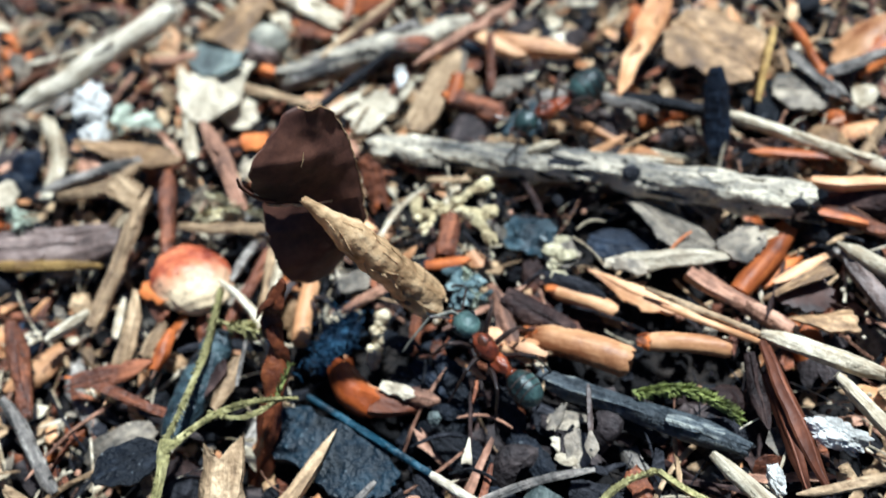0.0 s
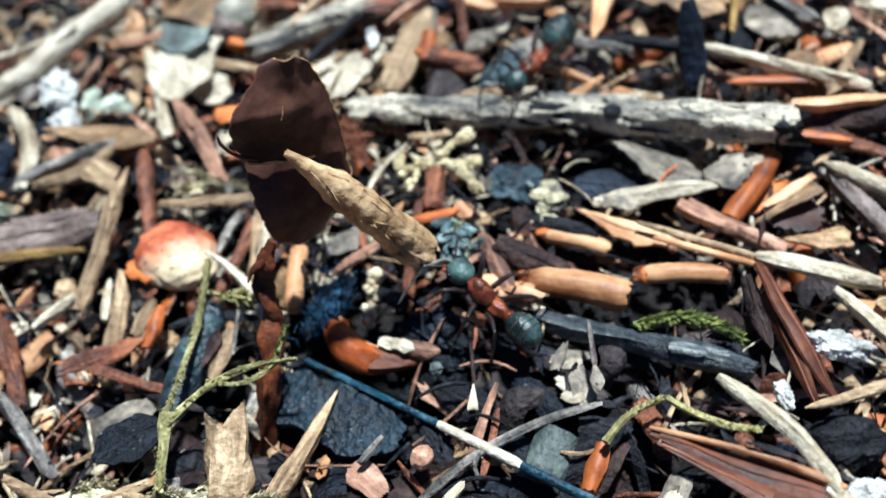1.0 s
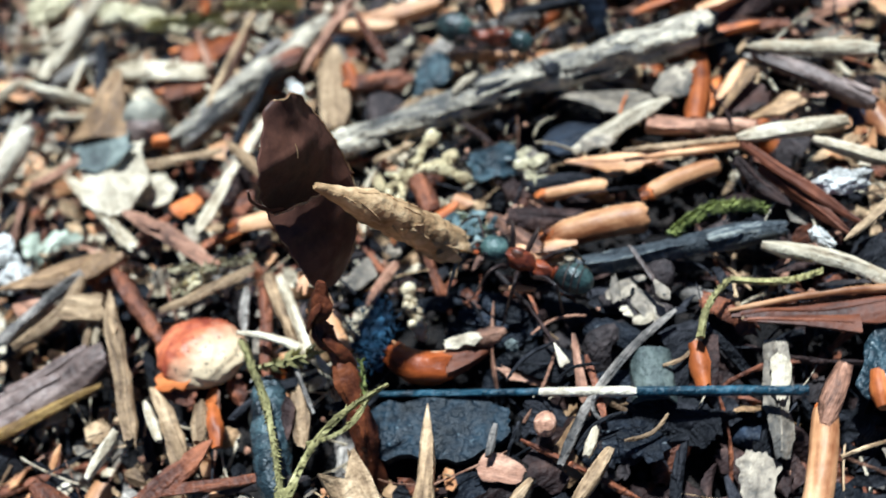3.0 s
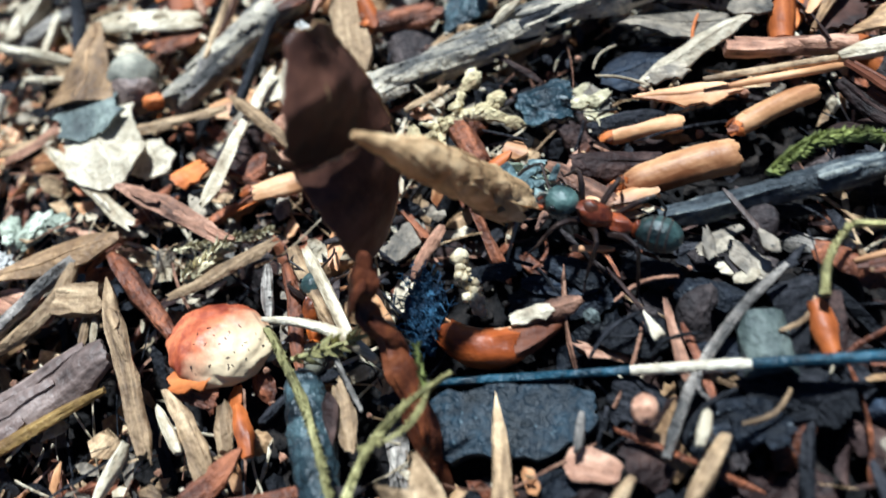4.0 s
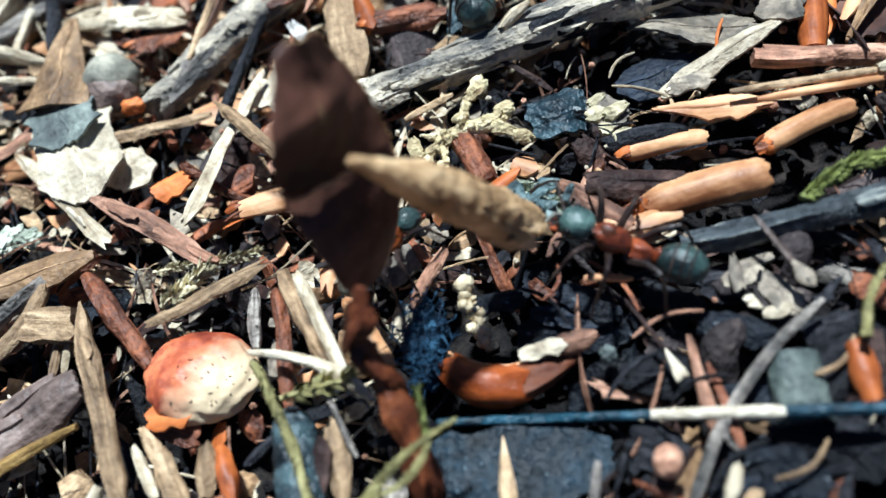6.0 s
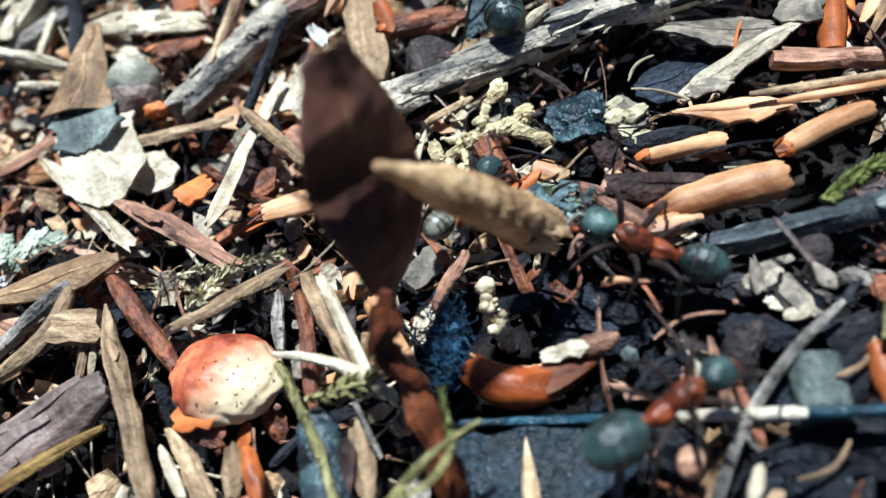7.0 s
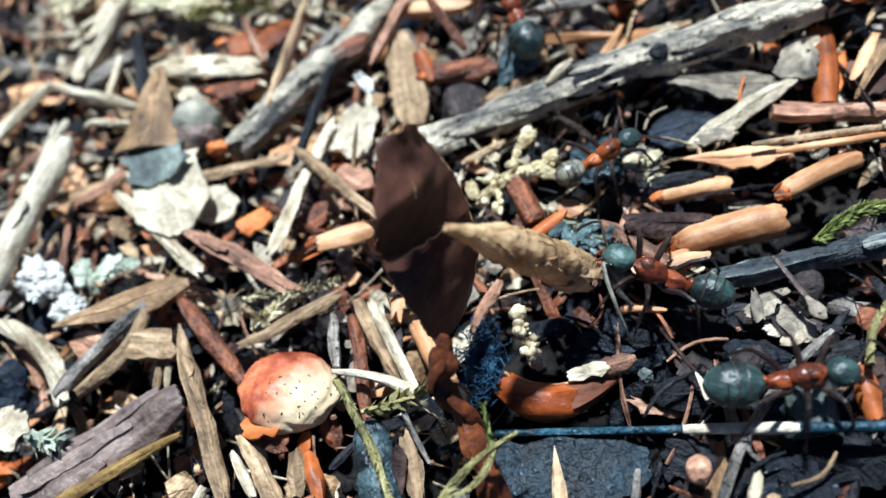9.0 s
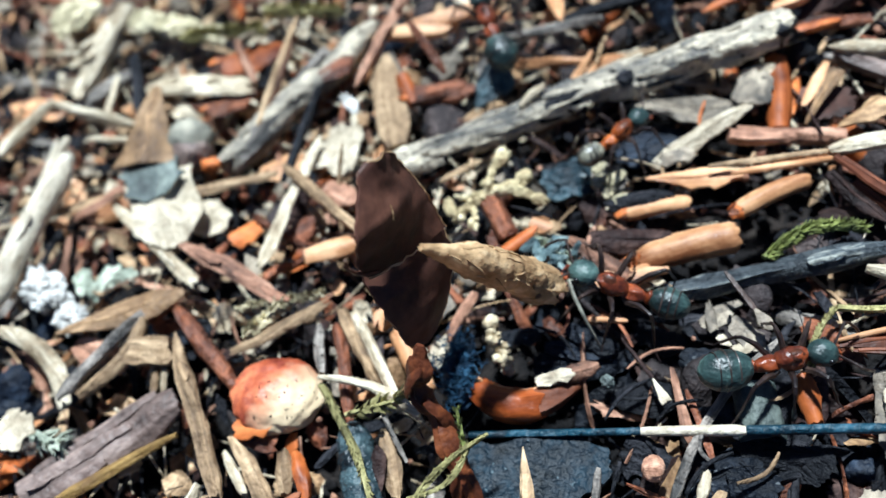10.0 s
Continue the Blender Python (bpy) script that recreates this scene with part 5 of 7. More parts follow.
twig("straw_tube", (4.32, -18.67, 0.60), (6.79, -17.72, 0.60), 0.40, 0.44, M["pink"], "pinkish brown tube of bark", rough=0.08)
twig("straw_tube", (6.46, -19.58, 0.40), (7.50, -18.49, 0.40), 0.33, 0.38, M["orange"], "short orange-brown tube in the litter", rough=0.08)
twig("smooth_twig", (17.19, -1.55, -0.30), (24.60, -3.33, -0.30), 0.83, 1.05, M["umber"], "thick dark brown twig beyond a stick end", category='twig', rough=0.06)
twig("wood_splinter", (16.94, -0.86, 0.90), (20.94, -2.13, 0.90), 0.37, 0.29, M["peach"], "pale orange splinter by a stick end", category='splinter', rough=0.06, angular=0.5, fray=1.5)
twig("wood_splinter", (16.40, -2.20, 0.50), (18.53, -3.43, 0.50), 0.34, 0.18, M["orange"], "orange splinter by a stick end", category='splinter', rough=0.06, angular=0.5, fray=1.5)
twig("dead_twig", (-8.83, -13.18, 0.30), (-4.92, -12.92, 0.30), 0.28, 0.24, M["tan"], "bent tan twig in the litter", bend=-0.3)
twig("dead_twig", (-4.37, -14.75, 0.30), (-1.91, -14.15, 0.30), 0.27, 0.32, M["tan"], "short tan twig in the litter")
sheet("bark_flake", (-6.00, -11.07, -0.20), (-4.90, -12.51, -0.20), 1.10, M["pink"], "pinkish bark flake in the litter", shape='torn', jag=0.4, category='bark')


fluff("white_crumb", (9.2, -20.0, 0.4), (0.7, 0.9, 0.5), M["white"], "rough white lichen crumb at the edge", turn=-20)
fluff("white_crumb", (12.4, -17.9, 0.6), (1.2, 0.5, 0.5), M["white"], "rough white lichen crumb beside a pale stick", turn=-40)
twig("straw_tube", (10.3, -19.0, 0.6), (11.4, -20.3, 0.6), 0.38, 0.42, M["cream"], "short pale hollow stem piece", rough=0.08, tip0=0.9, tip1=0.9)
sprig("moss_shoot", (0.4, 19.6, 0.6), (3.2, 16.2, 0.6), 0.30, M["drymoss"], "yellow-green moss tuft beyond the sticks", leaf=0.45, count=300)


# ---- the standing leaf and its rolled piece ----
def blade_mesh(v0, v1, left, right, seed, thick=0.09, nu=30, nv=18):
    """A leaf blade that stands along y, between two edges given as (height, offset, depth) steps, in millimetres."""
    def edge_at(v, steps):
        return [float(np.interp(v, [p[0] for p in steps], [p[k] for p in steps])) for k in (1, 2)]

    bm = bmesh.new()
    layers = []
    for side in (1, -1):
        grid = []
        for i in range(nu):
            v = v0 + (v1 - v0) * i / (nu - 1)
            a, a_deep = edge_at(v, left)
            b, b_deep = edge_at(v, right)
            row = []
            for j in range(nv):
                s = j / (nv - 1)
                ragged = 0.10 * noise.noise(Vector((v * 2.4, s * 2 + seed, 0))) + 0.05 * noise.noise(Vector((v * 6.1, s * 2, seed)))
                u = a + (b - a) * s + ragged * (abs(2 * s - 1) ** 2) * 1.2
                lift = a_deep + (b_deep - a_deep) * s + 0.22 * math.sin(math.pi * s) + 0.16 * noise.noise(Vector((u * 0.5 + seed, v * 0.45, 0))) + 0.07 * noise.noise(Vector((u * 1.6, v * 1.6, seed)))
                top = 0.07 * noise.noise(Vector((u * 2.2 + seed, 0, 0))) if i in (0, nu - 1) else 0
                row.append(bm.verts.new(Vector((u, v + top, lift + side * thick / 2)) * MM))
            grid.append(row)
        layers.append(grid)
    for grid, flip in zip(layers, (False, True)):
        for i in range(nu - 1):
            for j in range(nv - 1):
                f = (grid[i][j], grid[i][j + 1], grid[i + 1][j + 1], grid[i + 1][j])
                bm.faces.new(f[::-1] if flip else f)
    p, q = layers
    rim = [(i, 0) for i in range(nu)] + [(nu - 1, j) for j in range(1, nv)] + [(i, nv - 1) for i in range(nu - 2, -1, -1)] + [(0, j) for j in range(nv - 2, 0, -1)]
    for (i, j), (k, l) in zip(rim, rim[1:] + rim[:1]):
        bm.faces.new((p[i][j], q[i][j], q[k][l], p[k][l]))
    edge = [p[i][0].co / MM for i in range(nu)] + [v.co / MM for v in p[-1]] + [p[i][-1].co / MM for i in range(nu - 1, -1, -1)]
    return bm, edge, [v.co / MM for v in p[0]]


def standing_leaf():
    """A dead leaf that stands on its stalk, cracked across."""
    root = new("standing_leaf")
    root.matrix_world = pose(-8.6 * MM, -6.3 * MM, -2.2 * MM)
    back = root.matrix_world.inverted()
    u, v, n = Vector((0.88, 0.255, -0.403)), Vector((0.283, 0.40, 0.872)), Vector((0.384, -0.88, 0.281))
    plane = Matrix((u, v, n)).transposed().to_4x4()
    plane.translation = Vector((-5.92, -2.69, 3.53)) * MM
    shape, upper_edge, crack_edge = blade_mesh(3.75, 7.95, [(3.75, -1.5, -0.7), (4.2, -1.85, -0.5), (4.76, -2.22, -0.26), (5.5, -2.5, 0.3), (6.04, -2.62, 0.6), (6.4, -2.35, 0.45), (6.76, -1.96, 0.31), (7.3, -1.4, 0.1), (7.76, -1.07, 0.0), (7.95, -0.6, 0.0)],
                                               [(3.75, 2.5, -0.2), (5.25, 2.06, -0.34), (6.2, 1.75, -0.4), (6.88, 1.4, -0.45), (7.5, 1.0, -0.25), (7.95, 0.3, 0.0)], 2.0, thick=0.11)
    upper = part("upper_blade", shape, M["leaf"], root, "dark brown upper half of a dead leaf")
    n_edge = len(upper_edge)
    # pale tube along the edge paints the glow of light from behind
    part("rim", sweep(bmesh.new(), upper_edge[30:], [0.03 + 0.025 * noise.noise(Vector((0.6 * i, 0, 0))) for i in range(n_edge - 30)], 5, rough=0.3), M["case"], upper, "thin pale worn rim")
    torn = [p + Vector((0, -0.03 + 0.10 * noise.noise(Vector((p.x * 3.0, 0, 0))), 0.05)) for p in crack_edge[:12]]
    part("crack_lip", sweep(bmesh.new(), torn, [0.035 + 0.03 * noise.noise(Vector((0.9 * i, 5, 0))) for i in range(12)], 5, rough=0.4), M["case"], upper, "pale torn lip of the crack")
    part("scratch", sweep(bmesh.new(), [(-0.55, 5.75, 0.42), (-0.48, 6.0, 0.42), (-0.46, 6.3, 0.38)], [0.015, 0.03, 0.015], 5, rough=0.3), M["case"], upper, "short pale scratch")
    upper.matrix_local = back @ plane
    shape, lower_edge, _ = blade_mesh(-0.65, 4.0, [(-0.65, 0.3, -1.0), (-0.4, -0.2, -0.9), (0.2, -0.65, -0.7), (0.83, -0.99, -0.5), (2.5, -1.5, -0.45), (3.6, -1.5, -0.8), (4.0, -1.5, -0.85)],
                                      [(-0.65, 1.2, -1.05), (-0.5, 1.6, -1.02), (0.3, 1.9, -0.75), (1.5, 2.35, -0.4), (2.62, 2.8, -0.2), (4.0, 2.4, -0.4)], 6.0, thick=0.11)
    lower = part("lower_blade", shape, M["leaf"], root, "dark brown lower half of a dead leaf")
    # the same painted edge glow on the lower blade
    part("rim", sweep(bmesh.new(), lower_edge[49:], [0.025 + 0.02 * noise.noise(Vector((0.6 * i, 3, 0))) for i in range(len(lower_edge) - 49)], 5, rough=0.3), M["case"], lower, "thin pale worn rim")
    lower.matrix_local = back @ plane @ pose(0, 0, -0.10 * MM)
    tip = part("side_stem", sweep(bmesh.new(), [(-2.95, 5.5, 0.2), (-2.75, 5.0, -0.1), (-2.3, 4.5, -0.35), (-1.8, 4.1, -0.5), (-1.2, 3.9, -0.4)], [0.04, 0.07, 0.09, 0.08, 0.04], 6, rough=0.2), M["leaf"], root)
    tip.matrix_local = back @ plane
    line = [(-9.9, -8.8, -2.4), (-9.2, -8.0, -0.9), (-8.75, -7.2, 0.1), (-8.25, -6.3, 1.0), (-7.95, -5.4, 1.7), (-7.55, -4.4, 2.3), (-7.65, -3.9, 3.0), (-7.45, -3.5, 3.6), (-6.9, -3.4, 4.4), (-6.5, -3.2, 5.0)]
    dense = [Vector(line[int(q)]).lerp(Vector(line[min(len(line) - 1, int(q) + 1)]), q - int(q)) for q in [i * (len(line) - 1) / 35 for i in range(36)]]
    bm = sweep(bmesh.new(), dense, [(0.50, 0.54, 0.50, 0.46, 0.40, 0.36, 0.44, 0.52, 0.42, 0.2)[int(i * 9 / 35)] * (1 + 0.2 * math.sin(i * 0.9)) for i in range(36)], 14, 0.55, 0.25, 0.22, 4.0, 0.05)
    stalk = part("stalk", bm, M["stalk"], root, "flat crumpled red-brown stalk")
    stalk.matrix_local = back
    for i, (a, b, w) in enumerate((((-7.0, -3.6, 4.5), (-8.0, -3.6, 3.3), 0.6), ((-7.6, -4.2, 3.2), (-7.35, -5.2, 1.5), 0.55), ((-8.2, -6.2, 1.3), (-8.9, -7.6, -0.2), 0.6))):
        m, long = along(a, b, 25 - 40 * i)
        part("peeling_strip", sheet_mesh(long, w, 80, 0.15, 0.4, 0.07, "torn", 3.0 * i, 0.25, 14, 7), M["stalk"], stalk, "peeling strip of the stalk").matrix_local = m
    return tagged(root, "dark brown dead leaf standing on a red-brown stalk", "leaf")


leaf_on_stalk = standing_leaf()


def rolled_case():
    m, length = along((-4.75, -2.0, 8.35), (-1.08, -3.75, 2.25))
    root = new("rolled_case")
    root.matrix_world = m
    n = 44
    radii = [min(1.0, 0.22 + 2.3 * i / n) * 0.81 * (0.78 + 0.25 * i / n) * (1 + 0.045 * math.sin(i * 1.5) + 0.03 * math.sin(i * 0.6)) for i in range(n)]
    line = bent(length, n, -0.1, 0.25)
    bm = sweep(bmesh.new(), line, radii, 22, 1.0, 0.0, 0.04, 7.0, 0.0, 0.9)
    bm.faces.ensure_lookup_table()
    bmesh.ops.inset_region(bm, faces=[bm.faces[-1]], thickness=0.09 * MM)
    for f in bm.faces:
        if len(f.verts) == 22 and f.calc_center_median().x > 0.8 * length * MM:
            bmesh.ops.translate(bm, verts=list(f.verts), vec=(-1.2 * MM, 0, 0))
    part("tube", bm, M["case"], root, "tan wrinkled tube with netted veins")
    rng = random.Random(12)
    for i in range(26):
        k0 = rng.randrange(6, n - 8)
        a, turn = rng.uniform(0, 6.28), rng.uniform(-0.09, 0.09)
        pts = [line[k0 + q] + Vector((0, math.cos(a + turn * q), math.sin(a + turn * q))) * radii[k0 + q] * 1.0 for q in range(rng.randrange(4, 8))]
        part("vein", sweep(bmesh.new(), pts, [0.035] * len(pts), 5, rough=0.3), M["case"], root)
    rng = random.Random(8)
    for i in range(9):
        a = 2 * math.pi * i / 9
        shred = part("frayed_end", sheet_mesh(rng.uniform(0.5, 1.0), rng.uniform(0.2, 0.4), 30, 0.0, 0.8, 0.04, "drop", i, 0.15, 8, 4), M["case"], root, "frayed strip at the open end")
        shred.matrix_local = Matrix.Translation(Vector((length - 0.3, 0.70 * math.cos(a), 0.70 * math.sin(a))) * MM) @ Matrix.Rotation(a - math.pi / 2, 4, "X") @ pose(0, 0, 0, 0, rng.uniform(-15, 12), rng.uniform(-25, 25))
    return tagged(root, "tan tube of rolled leaf held by an ant", "case")


case_held = rolled_case()


# ---- special small things ----
def red_bud():
    root = new("red_bud")
    root.matrix_world = pose(-12.0 * MM, 1.2 * MM, -0.2 * MM, -6, 8, -41)
    part("bud_skin", lump_mesh(bmesh.new(), (0, 0, 0), (1.98, 1.72, 1.0), 0.11, 3.0, 5, 1.3), M["red_cap"], root, "red skin paling to cream")
    part("ruffle", sheet_mesh(1.8, 0.9, 60, 0.1, 0.6, 0.08, "torn", 2.0, 0.4, 12, 7), M["red"], root, "torn red-brown scale below").matrix_local = pose(-1.6 * MM, -1.5 * MM, -0.3 * MM, 20, 0, -20)
    rng = random.Random(3)
    skin = root.children[0].data
    spots = [p for p in skin.polygons if p.normal.z > 0.5 and p.center.y < 0.5 * MM and p.center.x > -0.9 * MM]
    for spot in rng.sample(spots, 26):
        a = rng.uniform(0, 3.1)
        d = Vector((math.cos(a), math.sin(a), 0)) * rng.uniform(0.02, 0.11)
        c = spot.center / MM
        part("fleck", sweep(bmesh.new(), [c - d, c, c + d], [0.012, 0.035 * rng.uniform(0.5, 1.2), 0.012], 5, rough=0.3), M["umber"], root, "dark brown fleck")
    for i, (x, y, turn) in enumerate(((-1.2, -1.35, -30), (-0.3, -1.6, -80), (0.7, -1.5, -100), (1.4, -1.0, -60), (-1.75, -0.6, -10))):
        skirt = part("torn_skirt", sheet_mesh(rng.uniform(0.7, 1.3), rng.uniform(0.5, 0.9), 60, 0.1, 0.8, 0.05, "torn", 2.0 + i, 0.3, 10, 7), M["red" if i % 2 else "orange"], root, "torn red-brown skirt of the bud")
        skirt.matrix_local = pose(x * MM, y * MM, -0.45 * MM, 20, 25, turn)
    return tagged(root, "flattened red bud with a cream flecked face", "bud")


def insect_husk():
    m, length = along(HUSK_A, HUSK_B)
    root = new("insect_husk")
    root.matrix_world = m
    count = 6
    for i in range(count):
        x = length * (i + 0.5) / count
        r = 1.0 * math.sin(math.pi * (0.30 + 0.5 * i / count)) ** 0.7
        seg = part("husk_ring", lump_mesh(bmesh.new(), (0, 0, 0), (length / count * 1.5, r * 0.86, r * 0.7), 0.05, i, 4), M["husk"], root)
        seg.matrix_local = pose(x * MM, 0, 0)
    return tagged(root, "empty blue-grey ringed insect husk lying in litter", "husk")


def fallen_stick():
    """The long weathered stick, with loose bark, a knot and a dark broken end."""
    m, length = along(STICK_A, STICK_B)
    root = new("fallen_stick")
    root.matrix_world = m
    n = 44
    line = bent(length, n, 0.25, 0.1)
    for p in line:
        p.y += 0.22 * noise.noise(Vector((p.x * 0.3, 2, 1)))
        p.z += 0.12 * noise.noise(Vector((p.x * 0.4, 5, 1)))
    radii = [(0.66 + 0.22 * i / n) * (0.75 if i == 0 else 1) * (1 + 0.10 * math.exp(-((i / n - 0.62) / 0.03) ** 2)) for i in range(n)]
    part("bare_wood", sweep(bmesh.new(), line, radii, 22, 0.95, 0.0, 0.16, 3.0, 0.0, 1.2), M["log"], root, "silver-grey weathered wood")
    rng = random.Random(9)
    for i in range(44):
        s = rng.uniform(0.03, 0.95)
        k = min(n - 2, int(s * n))
        size = rng.uniform(0.8, 2.6)
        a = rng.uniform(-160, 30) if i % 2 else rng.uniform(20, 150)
        # dark flakes sit on the near side only, painting in its shade
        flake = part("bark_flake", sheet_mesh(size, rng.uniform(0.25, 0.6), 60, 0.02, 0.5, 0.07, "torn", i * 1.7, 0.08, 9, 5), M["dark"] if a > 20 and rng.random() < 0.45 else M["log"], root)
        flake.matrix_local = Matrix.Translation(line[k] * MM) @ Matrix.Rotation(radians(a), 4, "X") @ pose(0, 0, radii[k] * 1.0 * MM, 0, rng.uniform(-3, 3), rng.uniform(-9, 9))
    k = int(0.62 * n)
    knot = part("knot", lump_mesh(bmesh.new(), (0, 0, 0), (0.42, 0.36, 0.16), 0.3, 4.0, 3), M["dark"], root, "dark oval knot")
    knot.matrix_local = Matrix.Translation(line[k] * MM) @ Matrix.Rotation(radians(28), 4, "X") @ pose(0, 0, radii[k] * 1.02 * MM)
    part("broken_end", sweep(bmesh.new(), [line[-3], line[-2], line[-1] + Vector((0.5, 0, -0.1))], [radii[-1] * 1.06, radii[-1] * 1.1, radii[-1] * 0.8], 16, 0.95, 0.0, 0.25, 6.0, 0.0, 1.5), M["dark"], root, "dark broken end")
    return tagged(root, "long weathered grey stick with flaking dark-flecked bark", "stick")


def banded_stalk():
    """A thin stalk that lies over the litter, in three lengths end to end."""
    root = new("banded_stalk")
    root.matrix_world = pose(-7.1 * MM, -5.6 * MM, -0.9 * MM)
    start, first, second, end = Vector((0, 0, 0)), Vector((4.85, -4.85, 0.9)), Vector((7.5, -7.6, 1.5)), Vector((11.8, -11.95, 2.22))
    for name, a, b, mat, label, r in (("dark_length", start, first, "needle", "blue-black stalk", 0.15), ("band", first, second, "band", "cream band", 0.20), ("dark_length", second, end, "needle", "blue-black stalk", 0.19)):
        pts = [a.lerp(b, i / 13) for i in range(14)]
        part(name, sweep(bmesh.new(), pts, [r * (0.78 if name == "band" and i in (0, 13) else 1) for i in range(14)], 10, rough=0.10, seed=a.x), M[mat], root, label)
    return tagged(root, "blue-black plant stalk with one cream band", "stalk")


def grey_seed():
    """A smooth seed that sits in a dark cup."""
    root = new("grey_seed")
    root.matrix_world = pose(SEED_AT[0] * MM, SEED_AT[1] * MM, SEED_AT[2] * MM, 12, 0, -41)
    part("seed_body", lump_mesh(bmesh.new(), (0, 0.15, 0.1), (1.2, 1.15, 1.1), 0.05, 3.0, 4), M["seed"], root, "smooth pale blue-grey seed")
    part("cup", lump_mesh(bmesh.new(), (0.05, -0.55, 0.0), (1.16, 0.95, 1.05), 0.12, 5.0, 4), M["mauve"], root, "grey-brown rough cup")
    return tagged(root, "smooth blue-grey seed sitting in a brown cup", "seed")


def fibre_clump():
    """A fuzzy tuft of dark blue fibres."""
    root = new("blue_fibre_clump")
    root.matrix_world = pose(FIBRE_AT[0] * MM, FIBRE_AT[1] * MM, FIBRE_AT[2] * MM, 0, 0, -41)
    part("core", lump_mesh(bmesh.new(), (0, 0, -0.3), (0.62, 1.35, 0.9), 0.5, 2.0, 4), M["blue"], root)
    rng = random.Random(21)
    bm = bmesh.new()
    for i in range(460):
        c = Vector((rng.gauss(0, 0.36), rng.gauss(0, 0.75), rng.gauss(0.25, 0.3)))
        d = Vector((rng.uniform(-1, 1), rng.uniform(-1, 1), rng.uniform(-0.5, 0.9))).normalized() * rng.uniform(0.15, 0.42)
        side = d.orthogonal().normalized() * rng.uniform(-0.3, 0.3)
        sweep(bm, [c - d, c + side, c + d], [0.02, 0.03, 0.015], 4, rough=0.0)
    tagged(part("fuzz", bm, M["blue"], root, "fine dark blue fibres"), kind="stuff")
    return tagged(root, "fuzzy clump of dark blue fibres", "fibre")


def seed_husk():
    """A glossy crescent shell with a pale flake on it and a dull tail."""
    m, length = along(POD_A, POD_B)
    root = new("seed_husk")
    root.matrix_world = m
    n = 24
    line = [Vector((length * i / (n - 1), -0.9 * math.sin(math.pi * (i / (n - 1)) ** 0.85), 0.15 * math.sin(math.pi * i / (n - 1)))) for i in range(n)]
    radii = [0.16 + 0.66 * math.sin(math.pi * min(1.0, 0.16 + 0.84 * i / (n - 1))) ** 0.8 * (1 - 0.35 * i / (n - 1)) for i in range(n)]
    part("shell", sweep(bmesh.new(), line[:15], radii[:14] + [0.93 * radii[14]], 18, 0.9, 0.0, 0.08, 2.0, 0.0, 0.9), M["pod"], root, "glossy orange half of the crescent")
    part("dull_half", sweep(bmesh.new(), line[12:], [0.94 * r for r in radii[12:]], 18, 0.9, 0.0, 0.10, 2.0), M["satin"], root, "dull brown half of the crescent")
    tail = part("tail", sheet_mesh(2.3, 0.75, 120, 0.1, 0.4, 0.14, "drop", 3.0, 0.3, 12, 8), M["pink"], root, "dull pinkish brown tail")
    tail.matrix_local = pose((length - 1.5) * MM, -0.1 * MM, 0.42 * MM, 10, -4, 14)
    flake = part("flake", sheet_mesh(1.5, 0.62, 40, 0.05, 0.7, 0.1, "torn", 8.0, 0.3, 10, 7), M["paleleaf"], root, "cream torn flake on the shell")
    flake.matrix_local = pose(0.58 * length * MM, -0.15 * MM, 0.72 * MM, 8, 2, 12)
    part("rim", sweep(bmesh.new(), [Vector((p.x, p.y + 0.82 * r, p.z + 0.35 * r)) for p, r in zip(line, radii)], [0.06] * n, 6, rough=0.4, seed=3.0), M["peach"], root, "pale upper rim")
    return tagged(root, "glossy orange crescent husk with a cream flake", "husk")


def grain_cluster():
    root = new("grain_cluster")
    root.matrix_world = pose(GRAIN_AT[0] * MM, GRAIN_AT[1] * MM, GRAIN_AT[2] * MM, 0, 0, -40)
    rng = random.Random(5)
    for i in range(84):
        s = i / 83
        bm = bmesh.new()
        lump_mesh(bm, (0, 0, 0), [(0.30 if i < 3 else rng.uniform(0.10, 0.21))] * 3, 0.25, i, 2)
        g = part("grain", bm, M["resin"], root)
        g.matrix_local = pose((-0.35 + 0.6 * s + (0.06 + 0.26 * math.sin(math.pi * s)) * rng.uniform(-1, 1)) * MM, (1.1 - 2.1 * s + rng.uniform(-0.12, 0.12)) * MM, (0.6 - 0.5 * s + rng.uniform(-0.2, 0.3)) * MM)
    return tagged(root, "stuck cluster of round pale yellow grains", "grains")


HUSK_A, HUSK_B = (-10.7, -2.8, 0.3), (-12.7, -6.4, 0.1)
STICK_A, STICK_B = (-2.53, 7.07, -0.20), (16.37, -2.00, 0.90)
FIBRE_AT = (-5.59, -3.28, -0.60)
GRAIN_AT = (-3.69, -3.92, -0.90)
POD_A, POD_B = (-5.52, -4.47, -0.75), (-2.25, -7.30, -0.60)
seed_husk()
fallen_stick()
insect_husk()
SEED_AT = (-7.46, 15.42, 0.20)
grey_seed()
fibre_clump()
red_bud()
banded_stalk()
grain_cluster()


# ---- ants ----
LEG_PLAN = [(0.75, 48, 0.95), (0.25, 95, 1.0), (-0.3, 138, 1.25)]


